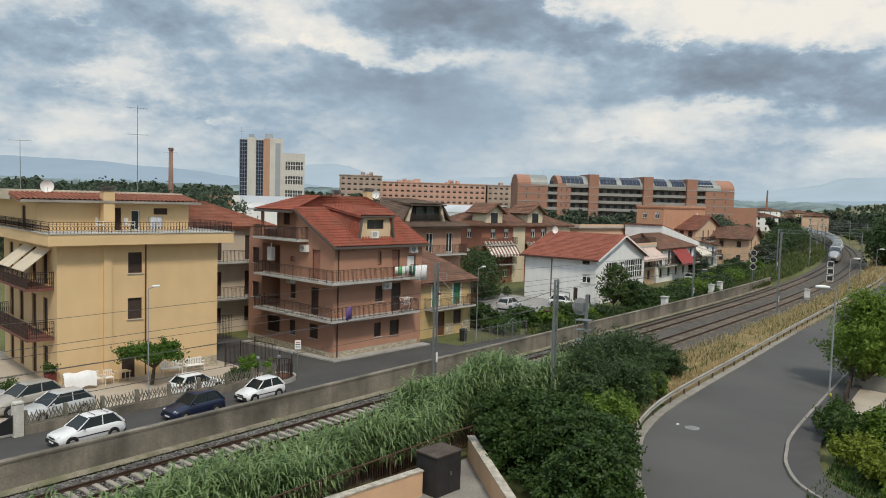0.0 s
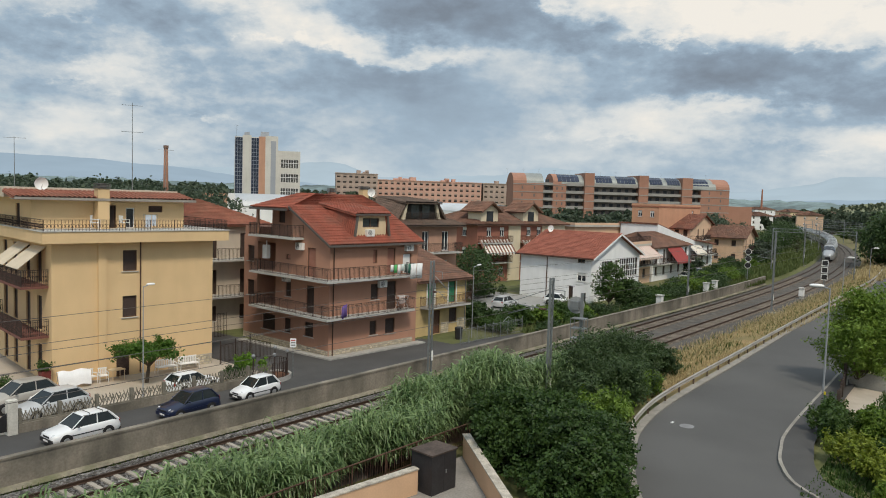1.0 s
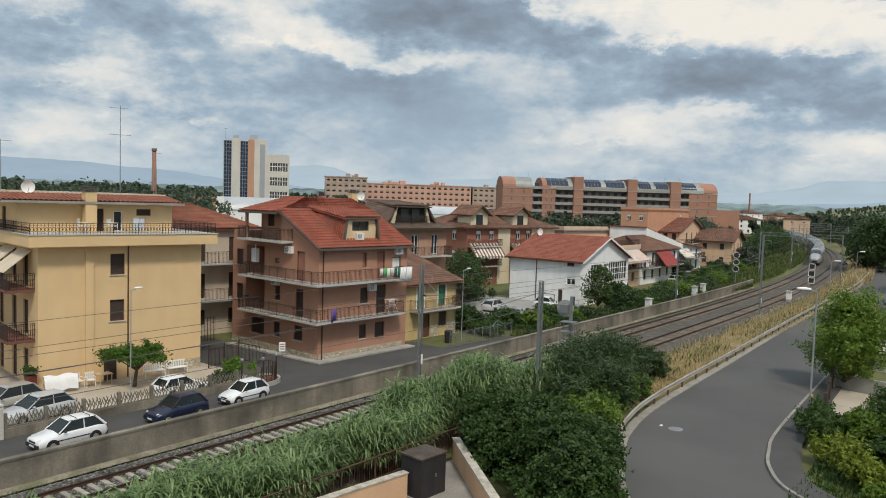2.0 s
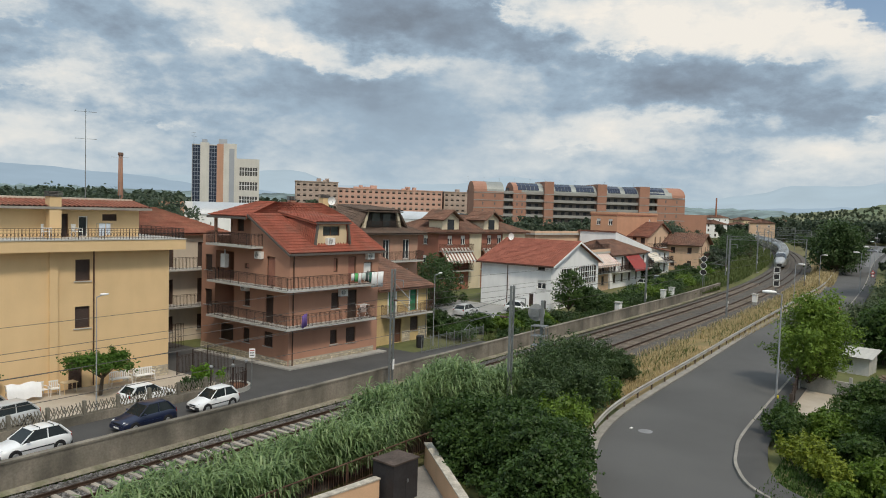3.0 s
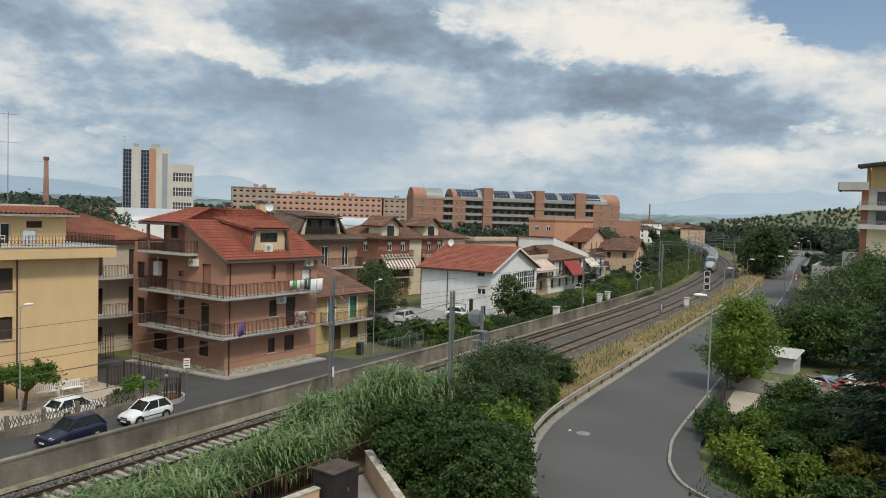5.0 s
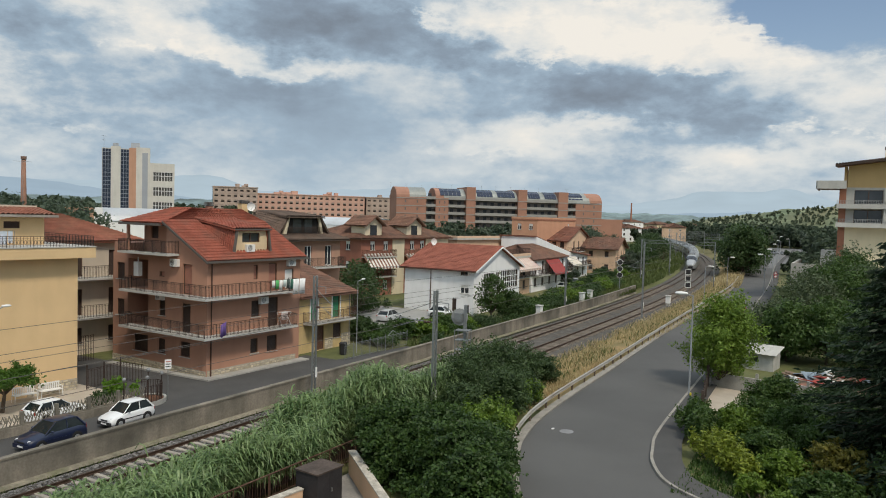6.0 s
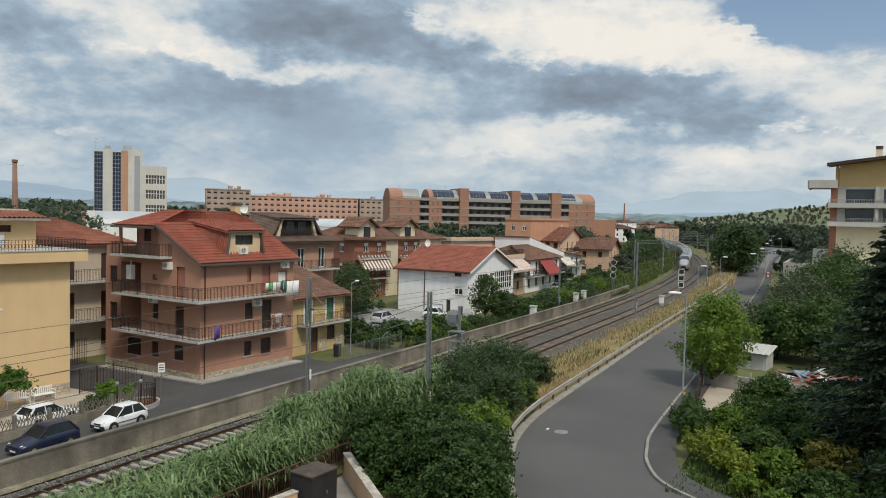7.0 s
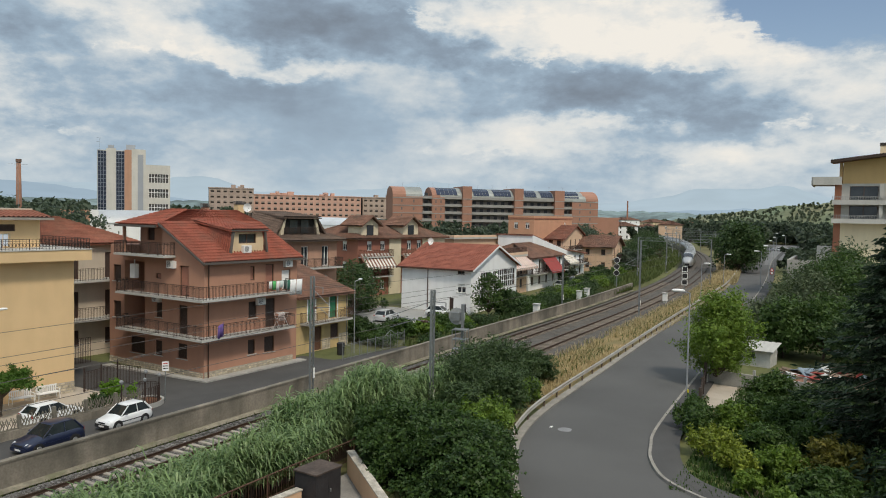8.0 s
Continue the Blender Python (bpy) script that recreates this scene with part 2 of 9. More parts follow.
ASPHALT_DARK = mat("patched_asphalt", (0.066, 0.064, 0.063), 0.92, 0.12, 0.4, 18, 0.25, dirt=(0.10, 0.096, 0.092), dirt_amount=0.5)
PAVING = mat("yard_paving", (0.44, 0.38, 0.31), 0.9, 0.08, 0.7, 12, 0.2, streak=0.0, dirt=(0.30, 0.26, 0.21), dirt_amount=0.4)
BALLAST = mat("grey_ballast", (0.088, 0.079, 0.070), 0.95, 0.30, 1.2, 16, 0.9, dirt=(0.11, 0.085, 0.062), dirt_amount=0.5)
SOIL = mat("meadow_ground", (0.105, 0.115, 0.042), 0.95, 0.25, 0.05, 1.2, 0.5, dirt=(0.20, 0.155, 0.075), dirt_amount=0.6)
SLEEPER = mat("concrete_sleeper", (0.33, 0.295, 0.25), 0.95, 0.15, 2, 14, 0.3, thing_random=0.15)
SLEEPER_OLD = mat("oily_brown_sleeper", (0.175, 0.145, 0.118), 0.95, 0.2, 2, 14, 0.3, thing_random=0.25)
RAIL = mat("rusty_rail", (0.075, 0.047, 0.034), 0.6, 0.2, 2, 20, 0.2, metal=0.4)
STONE = mat("rubble_stone", (0.50, 0.43, 0.32), 0.9, 0.22, 3, 9, 0.4, island=0.25)

# ---------------------------------------------------------------- mesh helpers


def mesh_of(name, verts, faces, material):
    me = bpy.data.meshes.new(name)
    me.from_pydata([tuple(v) for v in verts], [], faces)
    if material:
        me.materials.append(material)
    return me


class Geo:
    """Vertices and faces of one part, gathered piece by piece."""

    def __init__(self):
        self.v, self.f = [], []

    def add(self, verts, faces):
        k = len(self.v)
        self.v.extend(verts)
        self.f.extend(tuple(i + k for i in f) for f in faces)
        return self

    def box(self, x0, x1, y0, y1, z0, z1, place=None):
        c = [(x, y, z) for z in (z0, z1) for y in (y0, y1) for x in (x0, x1)]
        faces = [(0, 2, 3, 1), (4, 5, 7, 6), (0, 1, 5, 4), (2, 6, 7, 3), (0, 4, 6, 2), (1, 3, 7, 5)]
        if place:
            c = [place(*p) for p in c]
            a, b, d, u = (Vector(c[i]) for i in (0, 1, 2, 4))
            if (b - a).cross(d - a).dot(u - a) < 0:
                faces = [f[::-1] for f in faces]
        return self.add(c, faces)

    def tube(self, a, b, r, r2=None, n=6):
        a, b = Vector(a), Vector(b)
        d = (b - a).normalized()
        s = d.orthogonal().normalized()
        t = d.cross(s)
        r2 = r if r2 is None else r2
        ring = [(math.cos(2 * math.pi * i / n), math.sin(2 * math.pi * i / n)) for i in range(n)]
        v = [a + (s * c + t * q) * r for c, q in ring] + [b + (s * c + t * q) * r2 for c, q in ring]
        f = [(i, (i + 1) % n, n + (i + 1) % n, n + i) for i in range(n)]
        return self.add([tuple(p) for p in v], f + [tuple(range(n))[::-1], tuple(range(n, 2 * n))])

    def prism(self, outline, axis_a, axis_b):
        """A closed outline of points swept from offset axis_a to axis_b."""
        n = len(outline)
        a, b = Vector(axis_a), Vector(axis_b)
        v = [tuple(Vector(p) + a) for p in outline] + [tuple(Vector(p) + b) for p in outline]
        f = [(i, (i + 1) % n, n + (i + 1) % n, n + i) for i in range(n)]
        return self.add(v, f + [tuple(range(n))[::-1], tuple(range(n, 2 * n))])

    def ball(self, c, r, n=8, m=5, squash=1.0):
        v, f = [], []
        for j in range(m + 1):
            p = math.pi * j / m
            for i in range(n):
                q = 2 * math.pi * i / n
                v.append((c[0] + r * math.sin(p) * math.cos(q), c[1] + r * math.sin(p) * math.sin(q), c[2] + r * squash * math.cos(p)))
        for j in range(m):
            for i in range(n):
                f.append((j * n + i, (j + 1) * n + i, (j + 1) * n + (i + 1) % n, j * n + (i + 1) % n))
        return self.add(v, f)


def part(name, geo, material, parent=None, label="", kind="", smooth=False):
    ob = new(name, mesh_of(name, geo.v, geo.f, material))
    if smooth:
        for p in ob.data.polygons:
            p.use_smooth = True
    ob.parent = parent
    return tagged(ob, label, kind=kind)


def thing(name, m, label, category, group="", kind=""):
    ob = new(name)
    ob.empty_display_size = 0.3
    ob.matrix_basis = m
    return tagged(ob, label, category, group, kind)


def single(name, geo, material, label, category, group="", kind="", m=None, smooth=False):
    ob = part(name, geo, material, None, smooth=smooth)
    if m is not None:
        ob.matrix_basis = m
    return tagged(ob, label, category, group, kind)


def quads_object(name, verts, material):
    """Fast mesh from an (n, 4, 3) array of separate quads."""
    n = len(verts)
    me = bpy.data.meshes.new(name)
    me.vertices.add(n * 4), me.loops.add(n * 4), me.polygons.add(n)
    me.vertices.foreach_set("co", np.asarray(verts, dtype=np.float32).ravel())
    me.loops.foreach_set("vertex_index", np.arange(n * 4, dtype=np.int32))
    me.polygons.foreach_set("loop_start", np.arange(0, n * 4, 4, dtype=np.int32))
    me.update(calc_edges=True)
    me.materials.append(material)
    return new(name, me)


def curve_pts(pts, n):
    """Catmull-Rom through the points, n steps a span."""
    P = [Vector(p) for p in pts]
    P = [P[0] * 2 - P[1]] + P + [P[-1] * 2 - P[-2]]
    out = []
    for i in range(1, len(P) - 2):
        a, b, c, d = P[i - 1:i + 3]
        for k in range(n):
            t = k / n
            out.append(0.5 * (2 * b + (c - a) * t + (2 * a - 5 * b + 4 * c - d) * t * t + (3 * b - a - 3 * c + d) * t ** 3))
    return out + [P[-2]]


def noise_at(x, y, s=1.0, seed=0.0):
    return noise.noise(Vector((x * s, y * s, seed)))


# ---------------------------------------------------------------- ground, railway, roads
def track_y(x):
    """Centre of the far track; the line bends to the left."""
    if x < 90:
        return 30.2
    if x < 420:
        return 30.2 + (x - 90) ** 2 / 1560
    return 30.2 + 330 ** 2 / 1560 + (x - 420) * 660 / 1560


def track_frame(x):
    y = track_y(x)
    d = Vector((1, track_y(x + 0.5) - track_y(x - 0.5), 0)).normalized()
    return Vector((x, y, 0)), d, Vector((-d.y, d.x, 0))


def ground_z(x, d):
    """Height of the ground at the distance d across from the far track's centre."""
    bed = -0.62
    if d > 2.62:
        return 0.0 if x > -200 else bed
    if d > -6.9:
        return bed
    if d > -10.5:
        return bed + (d + 6.9) / -3.6 * (0.62 - 0.06) + 0.10 * noise_at(x, d, 0.5)
    return -0.06


def build_ground():
    xs = [-3000, -1200, -500, -200, -100, -60, -30] + list(range(-20, 121, 2)) + list(range(126, 240, 6)) + list(range(250, 500, 15))
    xs += [540, 600, 700, 850, 1100, 1500, 2200, 3200, 4500]
    ds = [-4500, -2500, -1200, -600, -300, -150, -90, -60, -40, -30, -24, -20, -16, -13, -11.5, -10.5, -9.7, -8.8, -8, -7.2, -6.9, -4, -1, 1, 2.58, 2.62]
    ds += [4, 8, 14, 22, 32, 45, 65, 100, 150, 250, 400, 700, 1200, 2500, 4500]
    g = Geo()
    for x in xs:
        for d in ds:
            g.v.append((x, track_y(min(x, 900)) + d, ground_z(x, d)))
    n = len(ds)
    for i in range(len(xs) - 1):
        for j in range(n - 1):
            a = i * n + j
            g.f.append((a, a + n, a + n + 1, a + 1))
    single("ground", g, SOIL, "rough grassy ground with dry patches", "ground", kind="structure")


build_ground()


def ribbon(g, xs, profile, closed=False):
    """A profile of (offset, height) points drawn along the railway."""
    base, n = len(g.v), len(profile)
    for x in xs:
        p, d, s = track_frame(x)
        for o, z in profile:
            q = p + s * o
            g.v.append((q.x, q.y, z))
    for i in range(len(xs) - 1):
        for j in range(n if closed else n - 1):
            a, b = base + i * n + j, base + i * n + (j + 1) % n
            g.f.append((a, a + n, b + n, b))


RAIL_TOP = -0.14
XS_RAIL = [-40, -20, 0, 20, 40, 60, 80] + [90 + 6 * i for i in range(40)] + [340 + 15 * i for i in range(16)]


def build_railway():
    g = Geo()
    ribbon(g, XS_RAIL, [(2.45, -0.60), (1.75, -0.36), (-1.6, -0.36), (-2.0, -0.45), (-2.5, -0.36), (-5.95, -0.36), (-7.3, -0.64)])
    single("ballast_bed", g, BALLAST, "grey gravel ballast bed under the railway tracks", "ballast", kind="structure")
    # loose stones on top of the bed
    rng = np.random.default_rng(5)
    n = 42000
    x = rng.uniform(5, 70, n)
    o = rng.uniform(-1.9, 2.3, n)
    zz = np.where(o > 1.75, -0.36 - (o - 1.75) * 0.33, -0.36)
    s = rng.uniform(0.025, 0.06, (n, 1, 1))
    base = np.array([[-1, -1, 0], [1, -1, 0.2], [1, 1, 0.9], [-1, 1, 0.5]])[None] * s * rng.uniform(0.6, 1.3, (n, 4, 3))
    ang = rng.uniform(0, 6.28, n)
    ca, sa = np.cos(ang)[:, None], np.sin(ang)[:, None]
    q = base.copy()
    q[..., 0], q[..., 1] = base[..., 0] * ca - base[..., 1] * sa, base[..., 0] * sa + base[..., 1] * ca
    q += np.stack([x, o + 30.2, zz + 0.01], 1)[:, None, :]
    stones = quads_object("ballast_stones", q, mat("loose_ballast_stone", (0.15, 0.142, 0.135), 0.95, 0.2, 2, 20, 0.2, island=0.6))
    tagged(stones, "loose grey ballast stones between the rails", "gravel", kind="stuff")
    for k, off in enumerate((0.0, -4.2)):
        tr = thing("railway_track", pose(0, 0, 0), "rusty steel rails on pale concrete sleepers", "railway track", "railway tracks")
        for side in (-1, 1):
            r = Geo()
            o = off + side * 0.7525
            t = RAIL_TOP
            prof = [(0.036, 0), (0.036, -0.04), (0.01, -0.055), (0.01, -0.125), (0.075, -0.15), (0.075, -0.165), (-0.075, -0.165), (-0.075, -0.15), (-0.01, -0.125), (-0.01, -0.055), (-0.036, -0.04), (-0.036, 0)]
            ribbon(r, XS_RAIL if k == 0 else [x for x in XS_RAIL if x >= 40], [(o + a, t + b) for a, b in prof], True)
            part("rail", r, RAIL, tr)
        me, old = None, None
        x = 2.0 if k == 0 else 48.0
        while x < 150:
            p, d, s = track_frame(x)
            if me is None:
                b = Geo()
                b.add([(-0.13, -1.2, 0), (0.13, -1.2, 0), (0.13, 1.2, 0), (-0.13, 1.2, 0), (-0.1, -1.16, 0.085), (0.1, -1.16, 0.085), (0.1, 1.16, 0.085), (-0.1, 1.16, 0.085)],
                      [(4, 5, 6, 7), (0, 1, 5, 4), (1, 2, 6, 5), (2, 3, 7, 6), (3, 0, 4, 7)])
                me, old = mesh_of("sleeper", b.v, b.f, SLEEPER), mesh_of("sleeper", b.v, b.f, SLEEPER_OLD)
            ob = new("sleeper", me if k == 0 and x < 52 + random.uniform(-4, 4) else old)
            q = p + s * off
            ob.matrix_basis = pose(q.x, q.y, -0.375, 0, 0, math.degrees(math.atan2(d.y, d.x)) + random.uniform(-0.6, 0.6))
            ob.parent = tr
            x += 0.585


build_railway()

ROAD_L = [(15, -8), (20.5, 3), (25.4, 8.9), (29.7, 12.35), (34.5, 14.6), (38.5, 15.88), (45.2, 16.7), (61, 17.25), (81.5, 18.0), (117, 19.1), (162, 21.2), (267, 32.2), (400, 50)]
ROAD_R = [(31.6, -14), (32.0, 0), (33.0, 4.2), (34.8, 7.1), (37.2, 8.5), (39.8, 9.2), (44.3, 9.8), (59.4, 10.4), (81, 11.2), (116, 13.0), (165, 15.6), (262, 22.5), (400, 28)]


def build_road():
    a = curve_pts([(*p, 0.0) for p in ROAD_L], 8)
    b = curve_pts([(*p, 0.0) for p in ROAD_R], 8)
    g = Geo()
    m = 6
    for p, q in zip(a, b):
        for k in range(m + 1):
            t = k / m
            v = p.lerp(q, t)
            g.v.append((v.x, v.y, 0.0 + 0.05 * (1 - (2 * t - 1) ** 2)))
    for i in range(len(a) - 1):
        for k in range(m):
            j = i * (m + 1) + k
            g.f.append((j, j + m + 1, j + m + 2, j + 1))
    single("road", g, ASPHALT, "worn grey asphalt road bending past the railway", "road", kind="structure", smooth=True)

    def kerb(name, pts, inner, outer, h, material, label):
        k = Geo()
        for i, p in enumerate(pts):
            d = (pts[min(i + 1, len(pts) - 1)] - pts[max(i - 1, 0)]).normalized()
            s = Vector((-d.y, d.x, 0))
            for o, z in ((inner, 0.0), (inner, h), (outer, h), (outer, -0.15)):
                q = p + s * o
                k.v.append((q.x, q.y, z))
        for i in range(len(pts) - 1):
            for j in range(3):
                c = i * 4 + j
                k.f.append((c, c + 4, c + 5, c + 1))
        single(name, k, material, label, "kerb", kind="structure")

    KERB = mat("pale_kerb_stone", (0.27, 0.25, 0.22), 0.9, 0.2, 1.2, 10, 0.2, streak=0.1)
    kerb("kerb_1", a, 0.0, 0.5, 0.08, KERB, "low pale concrete kerb under the crash barrier")
    kerb("kerb_2", b, 0.0, -0.16, 0.13, KERB, "pale concrete kerb of the pavement")
    # pavement behind the inner kerb
    g = Geo()
    for i, p in enumerate(b):
        d = (b[min(i + 1, len(b) - 1)] - b[max(i - 1, 0)]).normalized()
        s = Vector((-d.y, d.x, 0))
        for o in (-0.16, -1.6):
            q = p + s * o
            g.v.append((q.x, q.y, 0.12))
    for i in range(len(b) - 1):
        g.f.append((2 * i, 2 * i + 2, 2 * i + 3, 2 * i + 1))
    single("pavement", g, ASPHALT_DARK, "narrow dark asphalt pavement beside the road", "pavement", kind="structure")
    return a, b


ROAD_LEFT, ROAD_RIGHT = build_road()

# ---------------------------------------------------------------- houses
def sides(W, D):
    """Places on the four walls of a W x D house: along the wall, outwards, up."""
    return {"front": lambda u, o, z: (u, -o, z), "left": lambda u, o, z: (-o, u, z),
            "right": lambda u, o, z: (W + o, u, z), "back": lambda u, o, z: (u, D + o, z)}


def wall_geo(place, u0, u1, z0, z1, holes, th=0.3):
    g = Geo()
    us = sorted({u0, u1, *[h[0] for h in holes], *[h[1] for h in holes]})
    zs = sorted({z0, z1, *[h[2] for h in holes], *[h[3] for h in holes]})
    us = [u for u in us if u0 <= u <= u1]
    zs = [z for z in zs if z0 <= z <= z1]
    solid = {}
    for i in range(len(us) - 1):
        for j in range(len(zs) - 1):
            cu, cz = (us[i] + us[i + 1]) / 2, (zs[j] + zs[j + 1]) / 2
            solid[i, j] = not any(h[0] < cu < h[1] and h[2] < cz < h[3] for h in holes)
    index = {}

    def vert(i, j, k):
        if (i, j, k) not in index:
            index[i, j, k] = len(g.v)
            g.v.append(place(us[i], -th if k else 0.0, zs[j]))
        return index[i, j, k]

    a, b, c = (Vector(place(*p)) for p in ((1, 0, 0), (0, 1, 0), (0, 0, 1)))
    o = Vector(place(0, 0, 0))
    flip = (a - o).cross(b - o).dot(c - o) < 0
    for (i, j), full in solid.items():
        if not full:
            continue
        q = [(vert(i, j, 0), vert(i, j + 1, 0), vert(i + 1, j + 1, 0), vert(i + 1, j, 0)), (vert(i, j, 1), vert(i + 1, j, 1), vert(i + 1, j + 1, 1), vert(i, j + 1, 1))]
        if not solid.get((i - 1, j)):
            q.append((vert(i, j, 0), vert(i, j, 1), vert(i, j + 1, 1), vert(i, j + 1, 0)))
        if not solid.get((i + 1, j)):
            q.append((vert(i + 1, j, 0), vert(i + 1, j + 1, 0), vert(i + 1, j + 1, 1), vert(i + 1, j, 1)))
        if not solid.get((i, j - 1)):
            q.append((vert(i, j, 0), vert(i + 1, j, 0), vert(i + 1, j, 1), vert(i, j, 1)))
        if not solid.get((i, j + 1)):
            q.append((vert(i, j + 1, 0), vert(i, j + 1, 1), vert(i + 1, j + 1, 1), vert(i + 1, j + 1, 0)))
        g.f += [f if flip else f[::-1] for f in q]
    return g


FRAME_BROWN = mat("brown_window_frame", (0.09, 0.05, 0.033), 0.6, 0.15, 2, 20, 0.1)
FRAME_WHITE = WHITE_PAINT


def window(house, place, u0, u1, z0, z1, style="shutter", sill=True, colour=None, name="window"):
    """A window or door in its opening: frame, then pane or slatted shutter, and a sill."""
    fm = FRAME_WHITE if style in ("white", "whitedoor") else FRAME_BROWN
    g = Geo()
    w = 0.06
    for a, b, c, d in ((u0, u0 + w, z0, z1), (u1 - w, u1, z0, z1), (u0 + w, u1 - w, z1 - w, z1), (u0 + w, u1 - w, z0, z0 + w)):
        g.box(a, b, -0.2, -0.09, c, d, place)
    if style in ("glass", "white", "whitedoor") and u1 - u0 > 0.75:
        m = (u0 + u1) / 2
        g.box(m - 0.04, m + 0.04, -0.19, -0.1, z0 + w, z1 - w, place)
    ob = part(name, g, fm, house)
    p = Geo()
    if style in ("glass", "white", "whitedoor"):
        p.box(u0 + w, u1 - w, -0.17, -0.155, z0 + w, z1 - w, place)
        part("pane", p, GLASS, ob)
        if style == "white" and z1 - z0 < 1.9:
            b = Geo()
            h = (z1 - z0) * 0.3
            b.box(u0 + w, u1 - w, -0.15, -0.13, z1 - w - h, z1 - w, place)
            part("roller_blind", b, WHITE_PLASTIC, ob)
    else:
        k = int((z1 - z0 - 2 * w) / 0.055)
        st = (z1 - z0 - 2 * w) / k
        line = [(-0.16, z0 + w)]
        for i in range(k):
            line += [(-0.122, z0 + w + i * st), (-0.138, z0 + w + (i + 0.85) * st)]
        line += [(-0.16, z1 - w)]
        for o, z in line:
            p.v += [place(u0 + w, o, z), place(u1 - w, o, z)]
        p.f += [(2 * i, 2 * i + 1, 2 * i + 3, 2 * i + 2) for i in range(len(line) - 1)]
        part("shutter", p, colour or DARK_WOOD, ob)
    if sill:
        s = Geo()
        s.box(u0 - 0.1, u1 + 0.1, -0.2, 0.07, z0 - 0.06, z0 - 0.003, place)
        part("sill", s, SLAB_GREY, ob)
    return ob


def railing_geo(path, h=1.0, gap=0.13, curl=False, r=0.016):
    """Iron railing along a path of points at floor level."""
    g = Geo()
    for a, b in zip(path[:-1], path[1:]):
        a, b = Vector(a), Vector(b)
        n = max(1, round((b - a).length / gap))
        for z, q in ((h, 0.022), (h - 0.12, 0.012), (0.09, 0.014)):
            g.tube(a + Vector((0, 0, z)), b + Vector((0, 0, z)), q, n=4)
        for i in range(n + 1):
            p = a.lerp(b, i / n)
            rr = r * 1.8 if i % 8 == 0 else r
            g.tube(p, p + Vector((0, 0, h)), rr, n=3)
            if curl and i < n:
                m = a.lerp(b, (i + 0.5) / n)
                d = (b - a).normalized() * gap * 0.42
                z = Vector((0, 0, 1))
                ring = [m + z * (h * 0.45) + d * math.cos(t) + z * (h * 0.2 * math.sin(t)) for t in (0, 1.05, 2.1, 3.14, 4.2, 5.24)]
                for k in range(6):
                    g.tube(ring[k], ring[(k + 1) % 6], r * 0.9, n=3)
    return g


def balcony(house, path_floor, slab, z, rail_h=1.0, curl=False, slab_mat=None, rail_mat=None, th=0.16):
    """path_floor: the railing's corners (x, y); slab: boxes (x0, x1, y0, y1)."""
    g = Geo()
    for x0, x1, y0, y1 in slab:
        g.box(x0, x1, y0, y1, z - th, z)
    ob = part("balcony", g, slab_mat or SLAB_GREY, house, "grey concrete balcony slab")
    part("railing", railing_geo([(x, y, z) for x, y in path_floor], rail_h, curl=curl), rail_mat or IRON, ob, "dark wrought-iron railing")
    return ob


def tile_slope(a, b, c, d, pitch=0.29, course=0.40):
    """Barrel-tiled slope; a-b is the eave, d-c the ridge above it. Rows of half-round tiles in overlapping courses."""
    a, b, c, d = (Vector(p) for p in (a, b, c, d))
    n = (b - a).cross(d - a).normalized()
    if n.z < 0:
        n = -n
    cols = max(2, round((b - a).length / pitch))
    rows = max(2, round(((d - a).length + (c - b).length) / 2 / course))
    g = Geo()
    prof = ((0, 0.0), (0.22, 0.07), (0.5, 0.115), (0.78, 0.07))
    for j in range(rows):
        for top in (0, 1):
            t = (j + top) / rows
            p, q = a.lerp(d, t), b.lerp(c, t)
            lift = 0.05 if not top else 0.0
            for i in range(cols):
                for s, hgt in prof:
                    v = p.lerp(q, (i + s) / cols) + n * (hgt + lift)
                    g.v.append(tuple(v))
            g.v.append(tuple(q + n * lift))
    k = cols * 4 + 1
    for j in range(rows):
        for i in range(k - 1):
            r0, r1 = 2 * j * k, (2 * j + 1) * k
            g.f.append((r0 + i, r0 + i + 1, r1 + i + 1, r1 + i))
            if j + 1 < rows:
                r2 = 2 * (j + 1) * k
                g.f.append((r1 + i, r1 + i + 1, r2 + i + 1, r2 + i))
    # underside board
    m = len(g.v)
    for p in (a, b, c, d):
        g.v.append(tuple(p - n * 0.03))
    for p in (a, b, c, d):
        g.v.append(tuple(p - n * 0.14))
    g.f += [(m, m + 1, m + 2, m + 3), (m + 4, m + 7, m + 6, m + 5), (m, m + 4, m + 5, m + 1), (m + 1, m + 5, m + 6, m + 2), (m + 2, m + 6, m + 7, m + 3), (m + 3, m + 7, m + 4, m)]
    return g


def ac_unit(m):
    """Outdoor unit of an air conditioner."""
    ob = thing("air_conditioner", m, "white outdoor air-conditioner unit hung on the wall", "air conditioner", "air conditioners")
    g = Geo().box(-0.4, 0.4, -0.3, 0, 0, 0.55)
    part("casing", g, WHITE_PLASTIC, ob)
    g = Geo()
    for r in (0.2, 0.13, 0.06):
        ring = [Vector((-0.1 + r * math.cos(t * math.pi / 6), -0.31, 0.28 + r * math.sin(t * math.pi / 6))) for t in range(12)]
        for i in range(12):
            g.tube(ring[i], ring[(i + 1) % 12], 0.012, n=4)
    part("fan_grille", g, mat("dark_grille", (0.06, 0.06, 0.065), 0.6), ob, "round dark fan grille")
    g = Geo().box(-0.33, -0.28, -0.3, 0.04, -0.05, 0).box(0.28, 0.33, -0.3, 0.04, -0.05, 0)
    part("bracket", g, STEEL, ob)
    return ob


